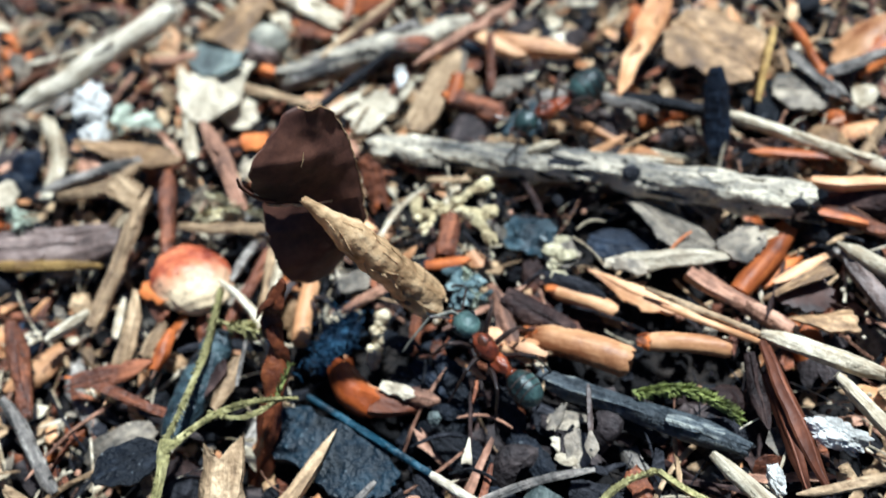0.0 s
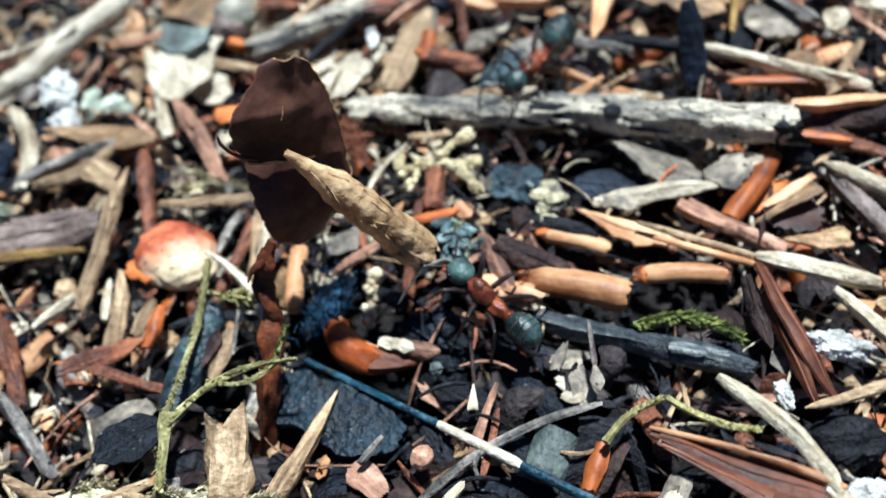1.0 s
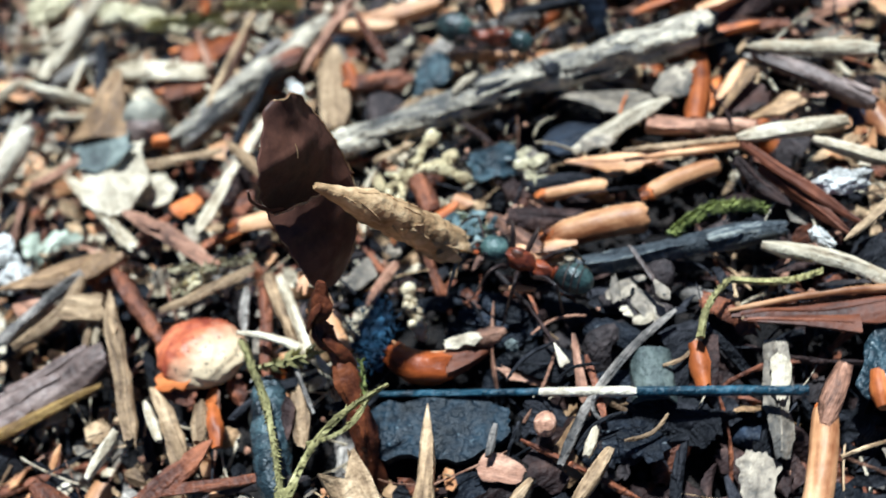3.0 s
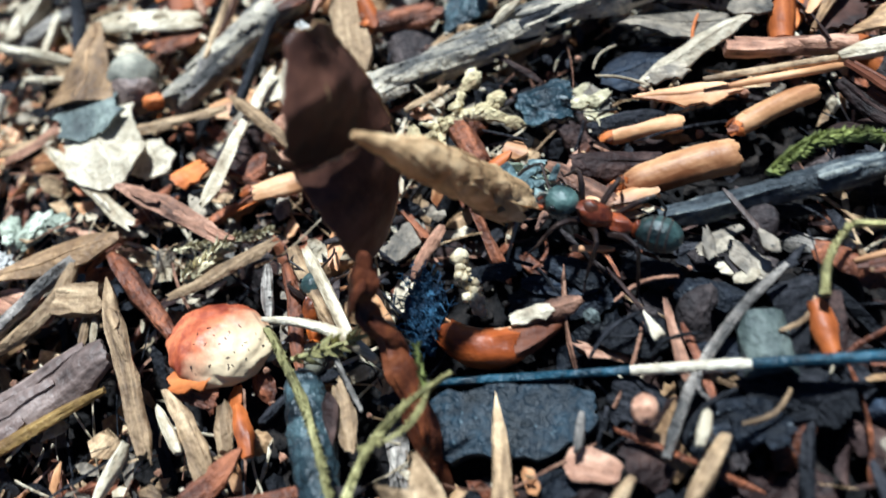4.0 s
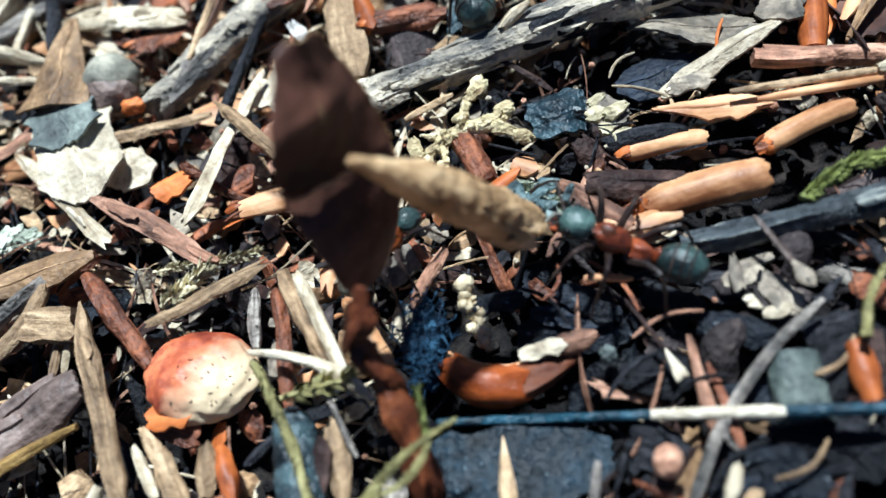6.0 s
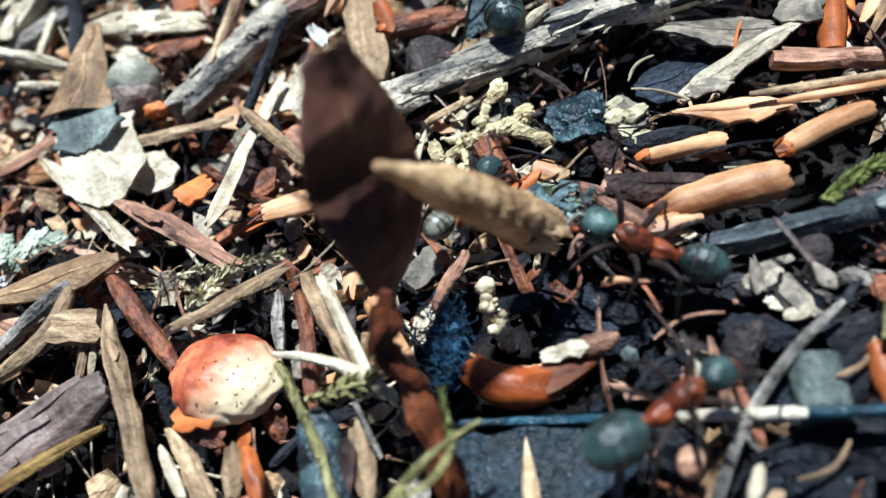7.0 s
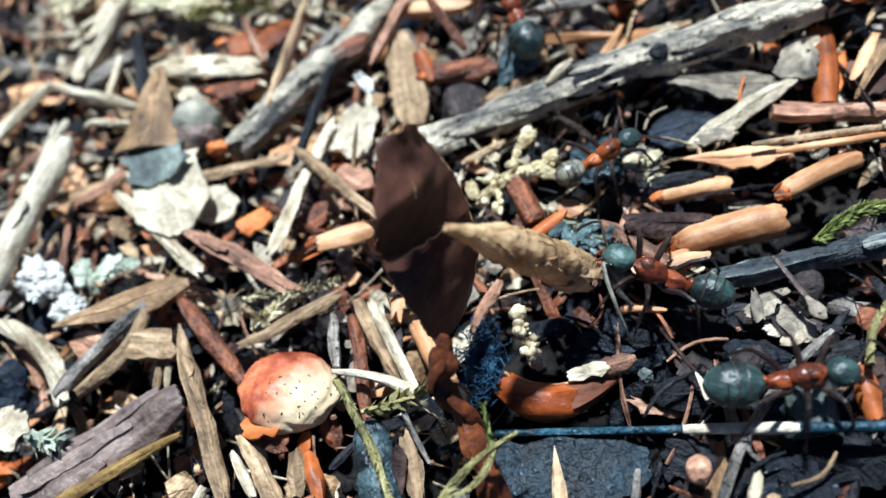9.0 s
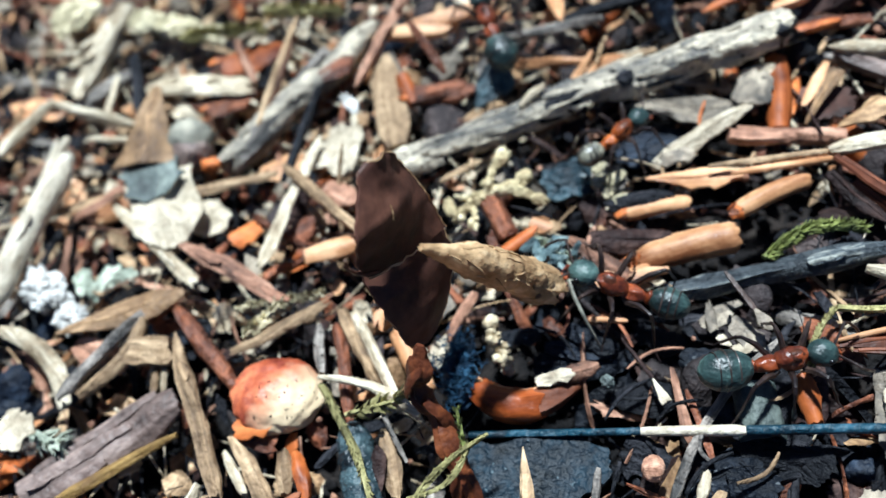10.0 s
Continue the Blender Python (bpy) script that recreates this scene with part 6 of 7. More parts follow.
def leg_mesh(side, size):
    s = side
    pts = [(0, 0, 0), (0.15, 0.25 * s, -0.05), (0.55, 0.75 * s, 0.55), (0.95, 1.3 * s, 0.75), (1.05, 1.5 * s, 0.55), (1.2, 1.95 * s, -0.35), (1.35, 2.25 * s, -0.9), (1.6, 2.6 * s, -1.05)]
    turned = [Vector((p[1] * s * 0.9 * size, 0.35 * (p[0] - 0.3 * abs(p[1])) * s * size, p[2] * size)) for p in pts]
    return sweep(bmesh.new(), turned, [0.12, 0.13, 0.12, 0.08, 0.08, 0.065, 0.045, 0.03], 6, rough=0.05, seed=side)


def ant(label, size=1.0, belly=1.0, belly_skin="ant_dark", shell="ant_red"):
    """A wood ant, about 6.5 mm long at size 1, heading along +x; its base is the ground under the thorax. Returns the ant and its legs."""
    root = new("ant")
    k = size

    def body(name, centre, radii, mat, rough=0.06, turn=0, label=""):
        ob = part(name, lump_mesh(bmesh.new(), (0, 0, 0), [r * k for r in radii], rough, centre[0], 3, 1.3), M[mat], root, label)
        ob.matrix_local = pose(centre[0] * k * MM, centre[1] * k * MM, centre[2] * k * MM, 0, turn, 0)
        return ob

    body("thorax", (0.35, 0, 1.15), (0.78, 0.48, 0.52), shell, 0.28, -8)
    part("back_plate", lump_mesh(bmesh.new(), (0.45 * k, 0, 1.42 * k), (0.42 * k, 0.30 * k, 0.26 * k), 0.2, 7.0), M["stalk"], root, "darker patch on the back")
    part("waist", lump_mesh(bmesh.new(), (-0.62 * k, 0, 0.92 * k), (0.72 * k, 0.36 * k, 0.36 * k), 0.28, 2.0), M[shell], root)
    part("petiole", lump_mesh(bmesh.new(), (-1.32 * k, 0, 1.02 * k), (0.16 * k, 0.30 * k, 0.42 * k), 0.08, 5.0), M[shell], root)
    gaster = body("gaster", (-1.35 - 1.1 * belly, 0, 1.12), (1.22 * belly, 0.92 * belly, 0.88 * belly), belly_skin, 0.04, 10, "smooth banded abdomen")
    for i, x in enumerate((0.35, -0.1, -0.5)):
        r = math.sqrt(max(0.05, 1 - (x / 1.22) ** 2)) * belly
        ring = [Vector((x * k * belly, 0.915 * k * r * math.cos(a), 0.875 * k * r * math.sin(a))) for a in [2 * math.pi * j / 20 for j in range(21)]]
        part("gaster_seam", sweep(bmesh.new(), ring, [0.04 * k] * 21, 5, rough=0.0), M["ant_leg"], gaster)
    head = body("head", (1.62, 0, 1.18), (0.68, 0.62, 0.50), "ant_dark", 0.05, 18, "dark grey head with a reddish face")
    part("face", lump_mesh(bmesh.new(), (0.28 * k, 0, -0.12 * k), (0.46 * k, 0.50 * k, 0.38 * k), 0.05, 1.0), M["ant_red"], head)
    for s in (1, -1):
        part("eye", lump_mesh(bmesh.new(), (0.10 * k, 0.52 * s * k, 0.22 * k), (0.15 * k, 0.11 * k, 0.13 * k), 0.02, s, 2), M["shine"], head)
        part("mandible", sweep(bmesh.new(), [Vector(p) * k for p in ((0.55, 0.30 * s, -0.2), (0.85, 0.28 * s, -0.25), (1.02, 0.06 * s, -0.28))], [0.13 * k, 0.11 * k, 0.04 * k], 6), M["ant_red"], head)
        part("antenna", sweep(bmesh.new(), [Vector(p) * k for p in ((0.45, 0.2 * s, 0.2), (0.75, 0.65 * s, 0.5), (1.0, 1.05 * s, 0.7), (1.35, 1.1 * s, 0.5), (1.85, 1.0 * s, 0.15), (2.1, 0.9 * s, -0.1))],
                              [0.06 * k, 0.06 * k, 0.07 * k, 0.06 * k, 0.07 * k, 0.06 * k], 6), M["ant_leg"], head)
    legs = []
    for s in (1, -1):
        for x, swing, size_leg in LEG_PLAN:
            leg = part("leg", leg_mesh(s, size_leg * k), M["ant_leg"], root)
            leg.matrix_local = pose(x * k * MM, 0.3 * s * k * MM, 0.85 * k * MM, 0, 0, s * swing)
            legs.append((leg, x * k, 0.3 * s * k, 0.85 * k, s * swing, s))
    tagged(root, label, "ant", "wood ants")
    return root, legs


def path_pose(x, y, z, heading, tilt=0.0, bank=0.0):
    return pose(x * MM, y * MM, z * MM, bank, -tilt, heading)


carrier, carrier_legs = ant("red and dark grey wood ant gripping a rolled leaf tube", 0.95, 0.74)
foreleg = part("foreleg", sweep(bmesh.new(), [(0.0, 0.0, 0.0), (0.8, 0.1, 0.2), (0.4, 0.93, 0.6), (-0.23, 1.63, 0.3), (-0.97, 1.97, -0.9), (-1.2, 2.05, -1.3)], [0.10, 0.10, 0.09, 0.07, 0.06, 0.04], 6, rough=0.05), M["seed"], carrier, "slim pale grey foreleg")
FORELEG_OUT = pose(1.2 * MM, 0.4 * MM, 1.0 * MM)
FORELEG_IN = pose(1.2 * MM, 0.4 * MM, 1.0 * MM, 0, 20, -70)
foreleg.matrix_local = FORELEG_IN
CARRIER = [
    (0.0, path_pose(1.0, -6.20, 0.45, 121, 10)),
    (2.0, path_pose(0.95, -6.15, 0.45, 119, 10)),
    (4.5, path_pose(0.85, -6.05, 0.45, 115, 10)),
    (6.2, path_pose(0.95, -6.00, 0.45, 114, 10)),
    (9.0, path_pose(1.10, -5.90, 0.45, 116, 10)),
    (10.0, path_pose(1.10, -5.90, 0.45, 117, 10)),
]
crosser, crosser_legs = ant("large red and blue-grey wood ant walking over a banded stalk", 0.87, 1.0)
CROSSER = [
    (0.0, path_pose(-16.0, -16.5, 0.6, 20)),
    (5.0, path_pose(-11.5, -15.6, 0.9, 22)),
    (6.2, path_pose(-6.0, -12.6, 1.3, 25)),
    (6.8, path_pose(-3.1, -10.9, 1.4, 4)),
    (7.0, path_pose(-2.43, -10.70, 1.40, -11)),
    (7.5, path_pose(-1.37, -11.02, 1.40, -14)),
    (8.0, path_pose(0.00, -10.83, 1.20, -14)),
    (8.5, path_pose(1.48, -11.13, 1.00, -22)),
    (9.0, path_pose(1.34, -12.20, 0.80, -38)),
    (9.5, path_pose(2.02, -12.26, 0.80, -46)),
    (10.0, path_pose(3.03, -12.55, 0.80, -34)),
]
passer, passer_legs = ant("small red and grey wood ant walking behind the standing leaf", 0.75, 0.74, "olive", "ant_orange")
PASSER = [
    (0.0, path_pose(-10.5, -1.6, -2.6, 30)),
    (3.3, path_pose(-10.2, -1.5, -2.4, 35)),
    (4.0, path_pose(-8.6, -0.6, -0.6, 48, 15)),
    (4.5, path_pose(-7.55, 0.05, 0.21, 51)),
    (5.0, path_pose(-6.75, 0.15, 0.25, 25)),
    (5.5, path_pose(-5.60, -0.20, 0.25, 12)),
    (6.8, path_pose(-2.10, -0.35, 0.30, 8)),
    (7.5, path_pose(0.30, 0.30, 0.40, 8)),
    (8.0, path_pose(1.90, 0.16, 0.60, 6)),
    (8.5, path_pose(3.78, -0.58, 0.70, -8)),
    (9.0, path_pose(3.71, -0.87, 0.70, -13)),
    (9.5, path_pose(4.34, -1.43, 0.70, -28)),
    (10.0, path_pose(6.60, -0.86, 0.70, -4)),
]
far_ant, far_legs = ant("red and blue-grey wood ant beyond the grey stick", 0.93, 0.95)
FAR = [
    (0.0, path_pose(6.51, 5.84, 0.5, -156)),
    (1.0, path_pose(6.70, 5.25, 0.5, -142)),
    (2.0, path_pose(7.20, 5.00, 0.5, -110)),
    (2.8, path_pose(8.30, 4.90, 0.5, -70)),
    (3.5, path_pose(9.18, 4.81, 0.5, -46)),
    (4.0, path_pose(9.30, 6.20, 0.5, 5)),
    (4.5, path_pose(8.00, 8.20, 0.5, 40)),
    (5.5, path_pose(6.5, 7.4, 0.3, 50)),
    (7.5, path_pose(6.28, 6.36, 0.5, 56)),
    (9.0, path_pose(6.92, 8.00, 0.5, 62)),
    (10.0, path_pose(7.35, 8.60, 0.5, 64)),
]


def stride(leg, start, end, pace, reach):
    """Keys one leg that swings to and fro about its hip while its ant walks from start to end."""
    ob, x, y, z, swing, side = leg
    rest = pose(x * MM, y * MM, z * MM, 0, 0, swing)
    rows = [(0.0, rest)]
    count = int((end - start) * pace)
    for i in range(1, count):
        turn = reach * (1 if i % 2 else -1)
        rows.append((start + (end - start) * i / count, pose(x * MM, y * MM, z * MM, -side * 5 * (i % 2), 0, swing + turn)))
    rows.append((10.0, rest))
    walk(ob, rows)


# ---- loose litter between the placed pieces ----
OPEN_PLACES = [(-12.0, 1.2, 2.6), (8.0, -0.6, 2.0), (11.5, -3.0, 1.6), (-4.0, -6.0, 1.9), (-3.7, -4.0, 1.2), (-7.2, -7.7, 1.7), (-5.4, -9.2, 1.7), (-5.6, -3.3, 1.3), (5.0, -6.4, 1.7), (9.3, -7.2, 1.5), (-11.6, -4.4, 1.8), (-10.3, 13.5, 2.0)]


def lies_open(x, y, turn=0.0, long=0.0):
    """Whether a piece that starts here, and runs on at turn degrees, would cover a thing that lies open."""
    c, s = math.cos(radians(turn)), math.sin(radians(turn))
    return any(math.hypot(x + k * long * c - a, y + k * long * s - b) < r for k in (0.0, 0.5, 1.0) for a, b, r in OPEN_PLACES)


def litter():
    rng = random.Random(11)
    kinds = {}

    def add(name, me, label, category):
        kinds.setdefault(name, []).append((me, label, category))

    def stick_mesh(name, mat, length, r, flat, angular, rough, i):
        n = 9
        line = bent(length, n, rng.uniform(-0.1, 0.1) * length, 0.1)
        taper = [rng.uniform(0.5, 1.0) * (0.35 if k in (0, n - 1) and rng.random() < 0.5 else 1) for k in range(n)]
        return finish(sweep(bmesh.new(), line, [r * w for w in taper], 8, flat, angular, rough, i * 3.1, 0.0, 1.6), name, M[mat])

    for i in range(7):
        long = rng.uniform(2.2, 5.5)
        add("wood_chip", stick_mesh("wood_chip", "tan", long, 0.42, 0.4, 0.6, 0.25, i), "small tan wood chip in the ant hill litter", "wood chip")
        add("pink_chip", stick_mesh("pink_chip", "pink", long, 0.38, 0.5, 0.6, 0.25, i + 9), "small pinkish brown wood chip in the litter", "wood chip")
        add("bark_chip", stick_mesh("bark_chip", "grey", long, 0.55, 0.5, 0.5, 0.3, i + 20), "small grey bark chip in the ant hill litter", "bark chip")
        add("red_twig", stick_mesh("red_twig", "red", long * 1.2, 0.30, 1.0, 0.2, 0.2, i + 30), "short red-brown twig in the litter", "twig")
        add("dark_twig", stick_mesh("dark_twig", "dark", long * 1.3, 0.32, 0.9, 0.3, 0.3, i + 40), "short dark twig in the litter", "twig")
        add("pale_chip", stick_mesh("pale_chip", "cream", long, 0.26, 0.6, 0.5, 0.2, i + 50), "short bleached wood chip in the litter", "wood chip")
        add("bud_scale", finish(sheet_mesh(rng.uniform(1.8, 3.6), rng.uniform(0.9, 1.5), rng.uniform(70, 150), 0.2, 0.2, 0.10, "scale", i * 2.2, 0.2, 9, 6), "bud_scale", M["peach" if i % 2 else "orange"]), "loose orange-brown bud scale in the litter", "bud scale")
        add("leaf_scrap", finish(sheet_mesh(rng.uniform(1.5, 3.6), rng.uniform(1.0, 2.4), rng.uniform(20, 90), 0.3, 0.6, 0.07, "torn", i * 5.2, 0.5, 11, 8), "leaf_scrap", M[("greyleaf", "tanleaf", "peach", "paleleaf")[i % 4]]), "torn papery leaf scrap in the litter", "leaf")
        add("dark_scrap", finish(sheet_mesh(rng.uniform(1.5, 3.6), rng.uniform(1.0, 2.4), rng.uniform(20, 120), 0.3, 0.6, 0.08, "torn", i * 4.2, 0.5, 11, 8), "dark_scrap", M[("dark", "umber", "slate", "dusk", "umber", "char", "dusk")[i % 7]]), "torn dark leaf scrap in the litter", "leaf")
    plain = {"wood_chip": 4, "pink_chip": 3, "bark_chip": 2, "red_twig": 2.2, "dark_twig": 3, "pale_chip": 3, "bud_scale": 2.6, "leaf_scrap": 4, "dark_scrap": 3}
    # mostly dark pieces, whose colour stands in for shade
    shade_mix = {"wood_chip": 0.3, "pink_chip": 0.5, "bark_chip": 0.3, "red_twig": 1.2, "dark_twig": 5, "pale_chip": 0.1, "bud_scale": 0.15, "leaf_scrap": 0.3, "dark_scrap": 8}
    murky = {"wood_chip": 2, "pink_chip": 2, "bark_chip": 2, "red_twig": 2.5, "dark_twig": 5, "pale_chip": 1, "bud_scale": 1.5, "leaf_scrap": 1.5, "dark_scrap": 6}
    # extra pale pieces for the far side, partly standing in for bright haze
    pale = {"wood_chip": 4, "pink_chip": 1, "bark_chip": 3, "red_twig": 2, "dark_twig": 0.4, "pale_chip": 11, "bud_scale": 2, "leaf_scrap": 6, "dark_scrap": 0.5}
    GAP = (0.1, 9.3)
    for _ in range(1300):
        x, y = rng.uniform(-33, 36), rng.uniform(-25, 45)
        mix = plain
        # painted shade: dark pieces in the lower corner and along the stick's near side
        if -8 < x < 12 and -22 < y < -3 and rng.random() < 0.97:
            mix = shade_mix
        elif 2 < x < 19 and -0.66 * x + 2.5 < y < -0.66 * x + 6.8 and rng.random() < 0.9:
            mix = shade_mix
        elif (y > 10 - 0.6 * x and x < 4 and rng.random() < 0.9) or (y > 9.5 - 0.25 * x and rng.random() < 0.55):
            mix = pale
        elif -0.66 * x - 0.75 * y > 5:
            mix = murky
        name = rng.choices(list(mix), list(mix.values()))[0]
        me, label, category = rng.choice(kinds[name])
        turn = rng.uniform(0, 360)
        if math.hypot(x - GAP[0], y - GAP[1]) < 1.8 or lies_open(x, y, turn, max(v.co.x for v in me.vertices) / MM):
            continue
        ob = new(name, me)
        low = 0.2 if mix is shade_mix else 0.5
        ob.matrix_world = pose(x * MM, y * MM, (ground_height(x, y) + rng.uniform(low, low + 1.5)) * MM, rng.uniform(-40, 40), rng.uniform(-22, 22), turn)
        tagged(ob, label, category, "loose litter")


def undergrowth():
    """Slim splinters, torn strips and curled scraps that fill the gaps under the larger pieces."""
    rng = random.Random(29)
    kinds = []
    for i in range(8):
        long = rng.uniform(2.5, 6.5)
        for mat, r, label in (("umber", 0.17, "thin dark brown splinter deep in the litter"), ("red", 0.15, "thin red-brown splinter deep in the litter"), ("tan", 0.15, "thin tan splinter deep in the litter"),
                              ("dusk", 0.20, "thin grey-brown splinter deep in the litter"), ("cream", 0.11, "thin bleached sliver deep in the litter"), ("pink", 0.17, "thin pinkish sliver deep in the litter")):
            n = 8
            line = bent(long, n, rng.uniform(-0.13, 0.13) * long, rng.uniform(0.0, 0.3))
            kinds.append((mat, finish(sweep(bmesh.new(), line, [r * rng.uniform(0.55, 1.1) * (0.4 if k in (0, n - 1) else 1) for k in range(n)], 7, 0.6, 0.4, 0.25, 2.3 * i + r, 0.0, 2.0), "splinter", M[mat]), "splinter", label, "splinter"))
        for mat, label in (("umber", "curled dark brown scrap in the litter"), ("dusk", "curled grey-brown scrap in the litter"), ("tanleaf", "curled tan scrap in the litter"), ("red", "curled red-brown scrap in the litter")):
            kinds.append((mat, finish(sheet_mesh(rng.uniform(1.0, 2.8), rng.uniform(0.4, 1.2), rng.uniform(40, 200), rng.uniform(-0.2, 0.5), 0.8, 0.05, ("torn", "drop", "oval")[i % 3], 1.7 * i, 0.7, 10, 7), "curled_scrap", M[mat]), "curled_scrap", label, "scrap"))
    bright = {"cream": 2.0, "tan": 2.2, "tanleaf": 1.6, "pink": 1.4, "red": 1.2, "umber": 0.8, "dusk": 1.0}
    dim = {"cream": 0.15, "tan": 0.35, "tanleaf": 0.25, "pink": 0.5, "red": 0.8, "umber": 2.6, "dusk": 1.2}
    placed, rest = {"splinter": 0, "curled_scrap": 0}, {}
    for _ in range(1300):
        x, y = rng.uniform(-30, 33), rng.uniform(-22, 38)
        # zones where dark slivers stand in for shade, whatever light reaches them
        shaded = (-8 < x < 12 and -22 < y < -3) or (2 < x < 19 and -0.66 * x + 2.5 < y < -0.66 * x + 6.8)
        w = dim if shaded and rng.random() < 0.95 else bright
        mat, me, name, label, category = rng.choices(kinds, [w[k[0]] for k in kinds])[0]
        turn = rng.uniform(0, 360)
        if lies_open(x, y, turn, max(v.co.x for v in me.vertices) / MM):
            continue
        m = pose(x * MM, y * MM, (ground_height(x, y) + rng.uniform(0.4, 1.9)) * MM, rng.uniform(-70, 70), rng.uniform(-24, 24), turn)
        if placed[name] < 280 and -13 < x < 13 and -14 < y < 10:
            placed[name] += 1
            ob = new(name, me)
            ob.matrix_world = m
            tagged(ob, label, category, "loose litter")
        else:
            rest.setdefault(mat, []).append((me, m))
    for mat, pieces in rest.items():
        verts, faces = [], []
        for me, m in pieces:
            base = len(verts)
            verts += [m @ v.co for v in me.vertices]
            faces += [[base + k for k in p.vertices] for p in me.polygons]
        joined = bpy.data.meshes.new("litter_slivers")
        joined.from_pydata(verts, [], faces)
        joined.materials.append(M[mat])
        for p in joined.polygons:
            p.use_smooth = True
        joined.set_sharp_from_angle(angle=radians(48))
        tagged(new("litter_slivers", joined), "thin slivers and curled scraps deep in the litter", "litter", kind="stuff")


def crumbs():
    """Soil crumbs and fine fibres that nobody could count."""
    rng = random.Random(4)
    unit = bmesh.new()
    bmesh.ops.create_icosphere(unit, subdivisions=1, radius=1.0)
    unit.verts.index_update()
    ball = [v.co.copy() for v in unit.verts]
    tris = [[v.index for v in f.verts] for f in unit.faces]
    unit.free()
    for name, mat, count, low, high in (("soil_crumbs", "soil", 2600, 0.1, 0.4), ("pale_crumbs", "paleleaf", 1300, 0.04, 0.14), ("brown_crumbs", "pink", 600, 0.08, 0.22)):
        verts, faces = [], []
        for i in range(count):
            x, y = rng.uniform(-30, 34), rng.uniform(-23, 42)
            r = rng.uniform(low, high)
            # pale crumbs are thinned out here to make the corner look shaded
            if -7 < x < 10 and -20 < y < -3 and name == "pale_crumbs" and rng.random() < 0.8:
                continue
            c = Vector((x, y, ground_height(x, y) + (rng.uniform(0, 0.6) if name == "soil_crumbs" else rng.uniform(0.2, 2.6))))
            base = len(verts)
            for b in ball:
                verts.append((c + b * r * (1 + 0.5 * noise.noise(b * 2 + Vector((i, 0, 0))))) * MM)
            faces += [[base + k for k in f] for f in tris]
        me = bpy.data.meshes.new(name)
        me.from_pydata(verts, [], faces)
        me.materials.append(M[mat])
        tagged(new(name, me), "loose crumbs of soil and bark between the chips", "soil", kind="stuff")
    for name, mat, count in (("pale_fibres", "cream", 420), ("dark_fibres", "dark", 700), ("brown_fibres", "pink", 600), ("tan_fibres", "tan", 400)):
        verts, faces = [], []
        for i in range(count):
            x, y, a = rng.uniform(-28, 32), rng.uniform(-21, 38), rng.uniform(0, 6.28)
            # lighter fibres are thinned out too, for the same painted shade
            if lies_open(x, y) or (-7 < x < 10 and -20 < y < -3 and name != "dark_fibres" and rng.random() < 0.75):
                continue
            long, r, bow = rng.uniform(1.0, 4.0), rng.uniform(0.02, 0.07), rng.uniform(-0.8, 0.8)
            z0, slope = ground_height(x, y) + rng.uniform(0.8, 2.6), rng.uniform(-0.3, 0.3)
            base = len(verts)
            for k in range(7):
                s = k / 6 - 0.5
                c = Vector((x + s * long * math.cos(a) - bow * s * s * math.sin(a), y + s * long * math.sin(a) + bow * s * s * math.cos(a), z0 + s * long * slope - abs(bow) * s * s))
                for j in range(4):
                    b = j * math.pi / 2
                    verts.append((c + Vector((-math.sin(a) * math.cos(b), math.cos(a) * math.cos(b), math.sin(b))) * r) * MM)
            for k in range(6):
                for j in range(4):
                    faces.append((base + 4 * k + j, base + 4 * k + (j + 1) % 4, base + 4 * k + 4 + (j + 1) % 4, base + 4 * k + 4 + j))
        me = bpy.data.meshes.new(name)
        me.from_pydata(verts, [], faces)
        me.materials.append(M[mat])
        tagged(new(name, me), "fine loose plant fibres among the chips", "fibre", kind="stuff")


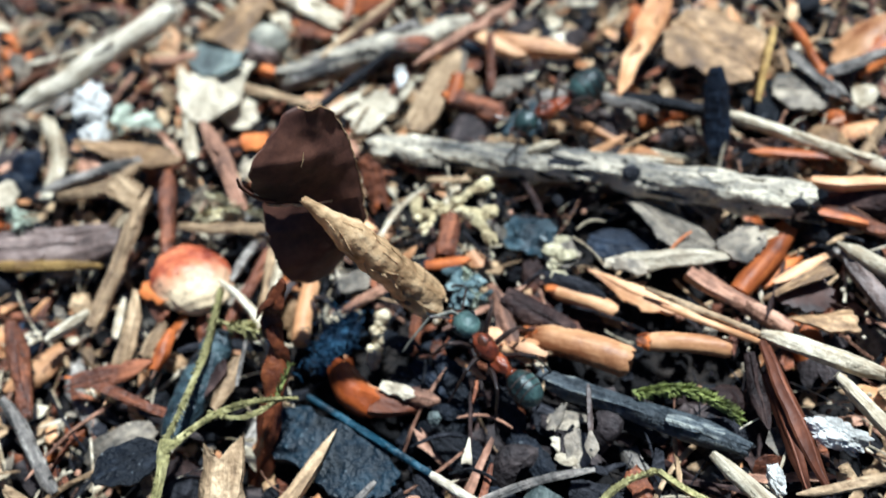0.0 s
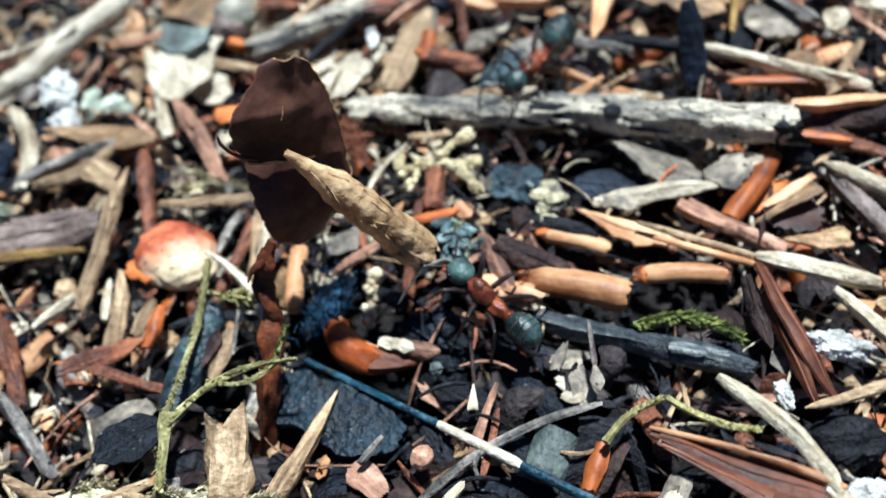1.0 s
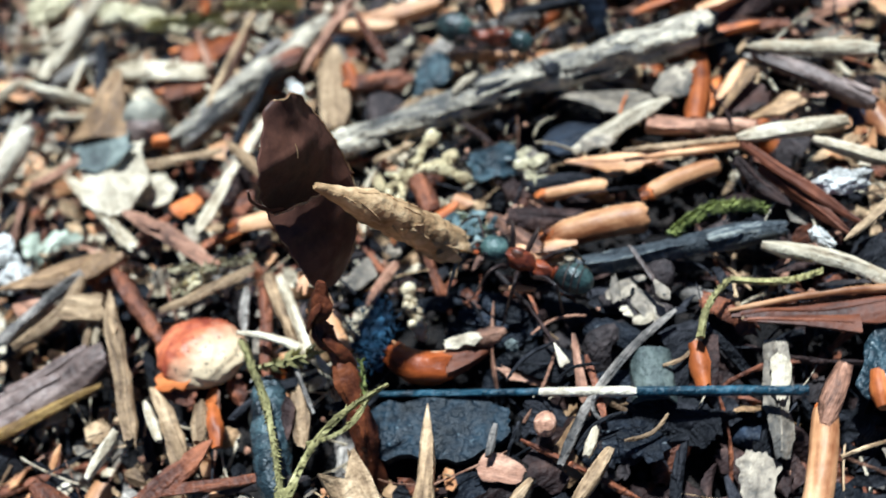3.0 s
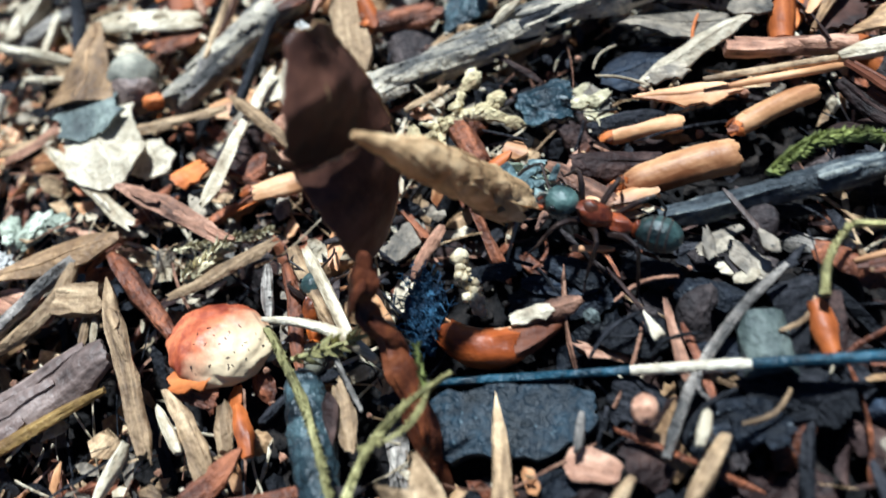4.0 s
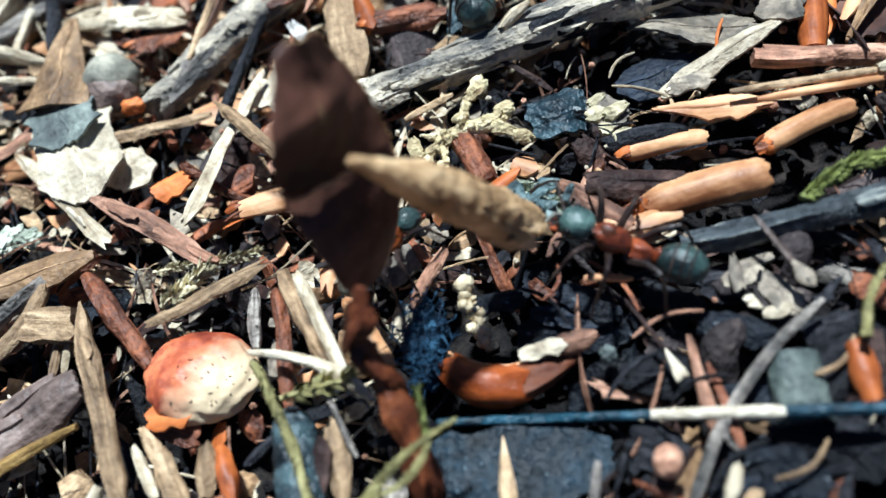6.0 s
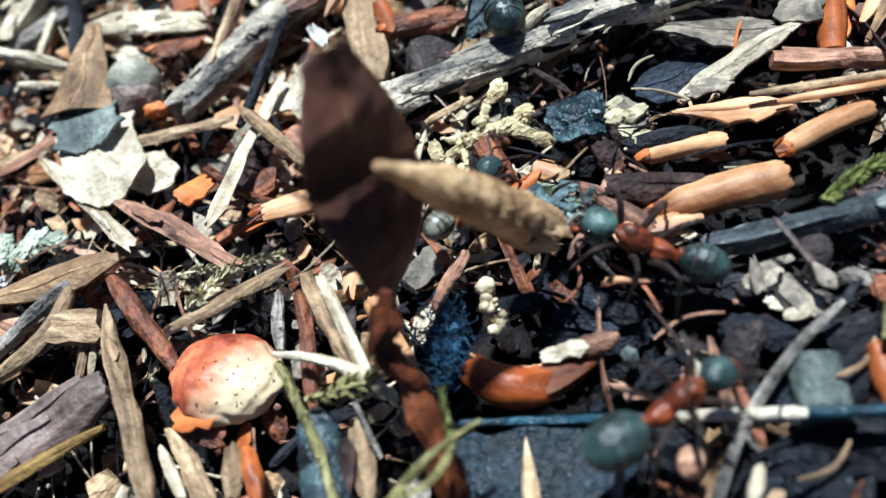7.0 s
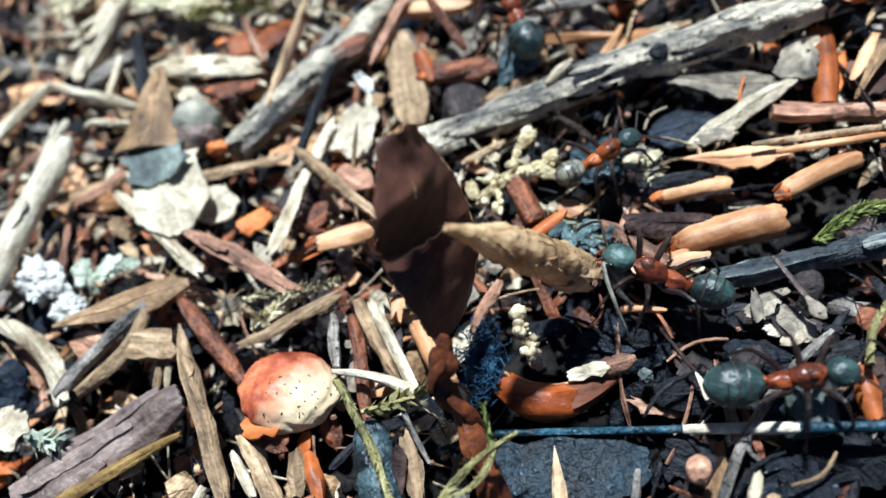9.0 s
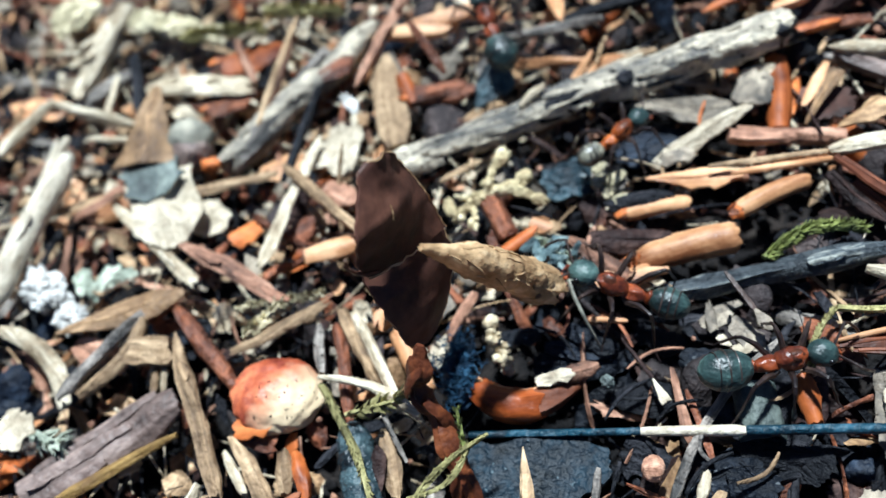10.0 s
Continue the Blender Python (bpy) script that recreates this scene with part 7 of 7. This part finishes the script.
def bits():
    """Small torn bits of bark and leaf, strewn between and over the chips."""
    rng = random.Random(17)
    singles = 0
    for name, mat, count in (("pale_bits", "cream", 420), ("tan_bits", "tan", 560), ("orange_bits", "peach", 420), ("red_bits", "red", 480), ("dark_bits", "dark", 900), ("grey_bits", "greyleaf", 420)):
        verts, faces = [], []
        for _ in range(count):
            x, y = rng.uniform(-30, 33), rng.uniform(-22, 40)
            # only dark bits are kept in these zones, as shade put into colour
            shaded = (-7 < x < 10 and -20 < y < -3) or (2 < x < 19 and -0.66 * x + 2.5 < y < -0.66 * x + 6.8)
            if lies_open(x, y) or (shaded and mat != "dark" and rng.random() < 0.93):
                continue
            size, slim = rng.uniform(0.25, 0.95), rng.uniform(0.25, 0.8)
            turn = pose(0, 0, 0, rng.uniform(-45, 45), rng.uniform(-40, 40), rng.uniform(0, 360))
            c = Vector((x, y, ground_height(x, y) + rng.uniform(0.6, 2.5)))
            n = rng.choice((5, 6, 7))
            single = mat == "dark" and -14 < x < 17 and -15 < y < 14 and singles < 290
            if single:
                singles += 1
                kept, verts, faces, c, at = (verts, faces), [], [], Vector((0, 0, 0)), c
            base = len(verts)
            ring = [Vector((size * math.cos(6.283 * k / n) * rng.uniform(0.6, 1.2), size * slim * math.sin(6.283 * k / n) * rng.uniform(0.6, 1.2), 0)) for k in range(n)]
            fold = rng.uniform(-0.6, 0.6)
            for lift in (0.03, -0.03):
                for q in ring:
                    verts.append((c + turn @ Vector((q.x, q.y, abs(q.y) * fold + lift))) * MM)
            faces.append([base + k for k in range(n)])
            faces.append([base + n + k for k in range(n - 1, -1, -1)])
            for k in range(n):
                faces.append([base + (k + 1) % n, base + k, base + n + k, base + n + (k + 1) % n])
            if single:
                me = bpy.data.meshes.new("bark_bit")
                me.from_pydata(verts, [], faces)
                me.materials.append(M[mat])
                ob = new("bark_bit", me)
                ob.matrix_world = Matrix.Translation(at * MM)
                tagged(ob, "small torn dark bit of bark in the litter", "bark")
                verts, faces = kept
        me = bpy.data.meshes.new(name)
        me.from_pydata(verts, [], faces)
        me.materials.append(M[mat])
        tagged(new(name, me), "small torn bits of bark and leaf in the litter", "litter", kind="stuff")


litter()
undergrowth()
crumbs()
bits()


# ---- what moves ----
def motions():
    walk(carrier, CARRIER)
    walk(crosser, CROSSER)
    walk(passer, PASSER)
    walk(far_ant, FAR)
    # one tug of the ant turns and drags the leaf and its rolled piece, and the leaf settles afterwards
    pivot = Matrix.Translation(Vector((-7.6, -4.8, 2.6)) * MM)

    def pulled(x, y, z, rx, ry, rz):
        return Matrix.Translation(Vector((x, y, z)) * MM) @ pivot @ pose(0, 0, 0, rx, ry, rz) @ pivot.inverted()

    rest = leaf_on_stalk.matrix_world.copy()
    turned = pulled(-0.17, -0.17, -0.26, 0.32, 2.07, -2.23) @ rest
    settled = pulled(-0.19, -0.60, -0.19, -3.83, -0.43, -1.12) @ rest
    walk(leaf_on_stalk, [(0.0, rest), (7.38, rest), (7.52, turned), (9.0, settled), (10.0, settled)])
    rest = case_held.matrix_world.copy()
    tugged = pulled(0.12, -0.48, -0.38, 0.5, 0.4, 2.2) @ rest
    walk(case_held, [(0.0, rest), (7.38, rest), (7.52, tugged), (10.0, tugged)])
    walk(foreleg, [(0.0, FORELEG_IN), (7.38, FORELEG_IN), (7.55, FORELEG_OUT), (9.0, FORELEG_OUT), (10.0, FORELEG_OUT @ pose(0, 0, 0, 0, 0, 6))])
    for i, leg in enumerate(crosser_legs):
        stride(leg, 4.8 + 0.05 * (i % 2), 9.9, 4.0, 16 if i % 2 else -16)
    for i, leg in enumerate(passer_legs):
        stride(leg, 3.2 + 0.05 * (i % 2), 9.8, 4.0, 16 if i % 2 else -16)
    for i, leg in enumerate(far_legs):
        stride(leg, 0.2 + 0.05 * (i % 2), 9.6, 2.5, 12 if i % 2 else -12)
    for i, leg in enumerate(carrier_legs):
        stride(leg, 0.3 + 0.07 * i, 9.7, 0.8, 6 if i % 2 else -6)


motions()
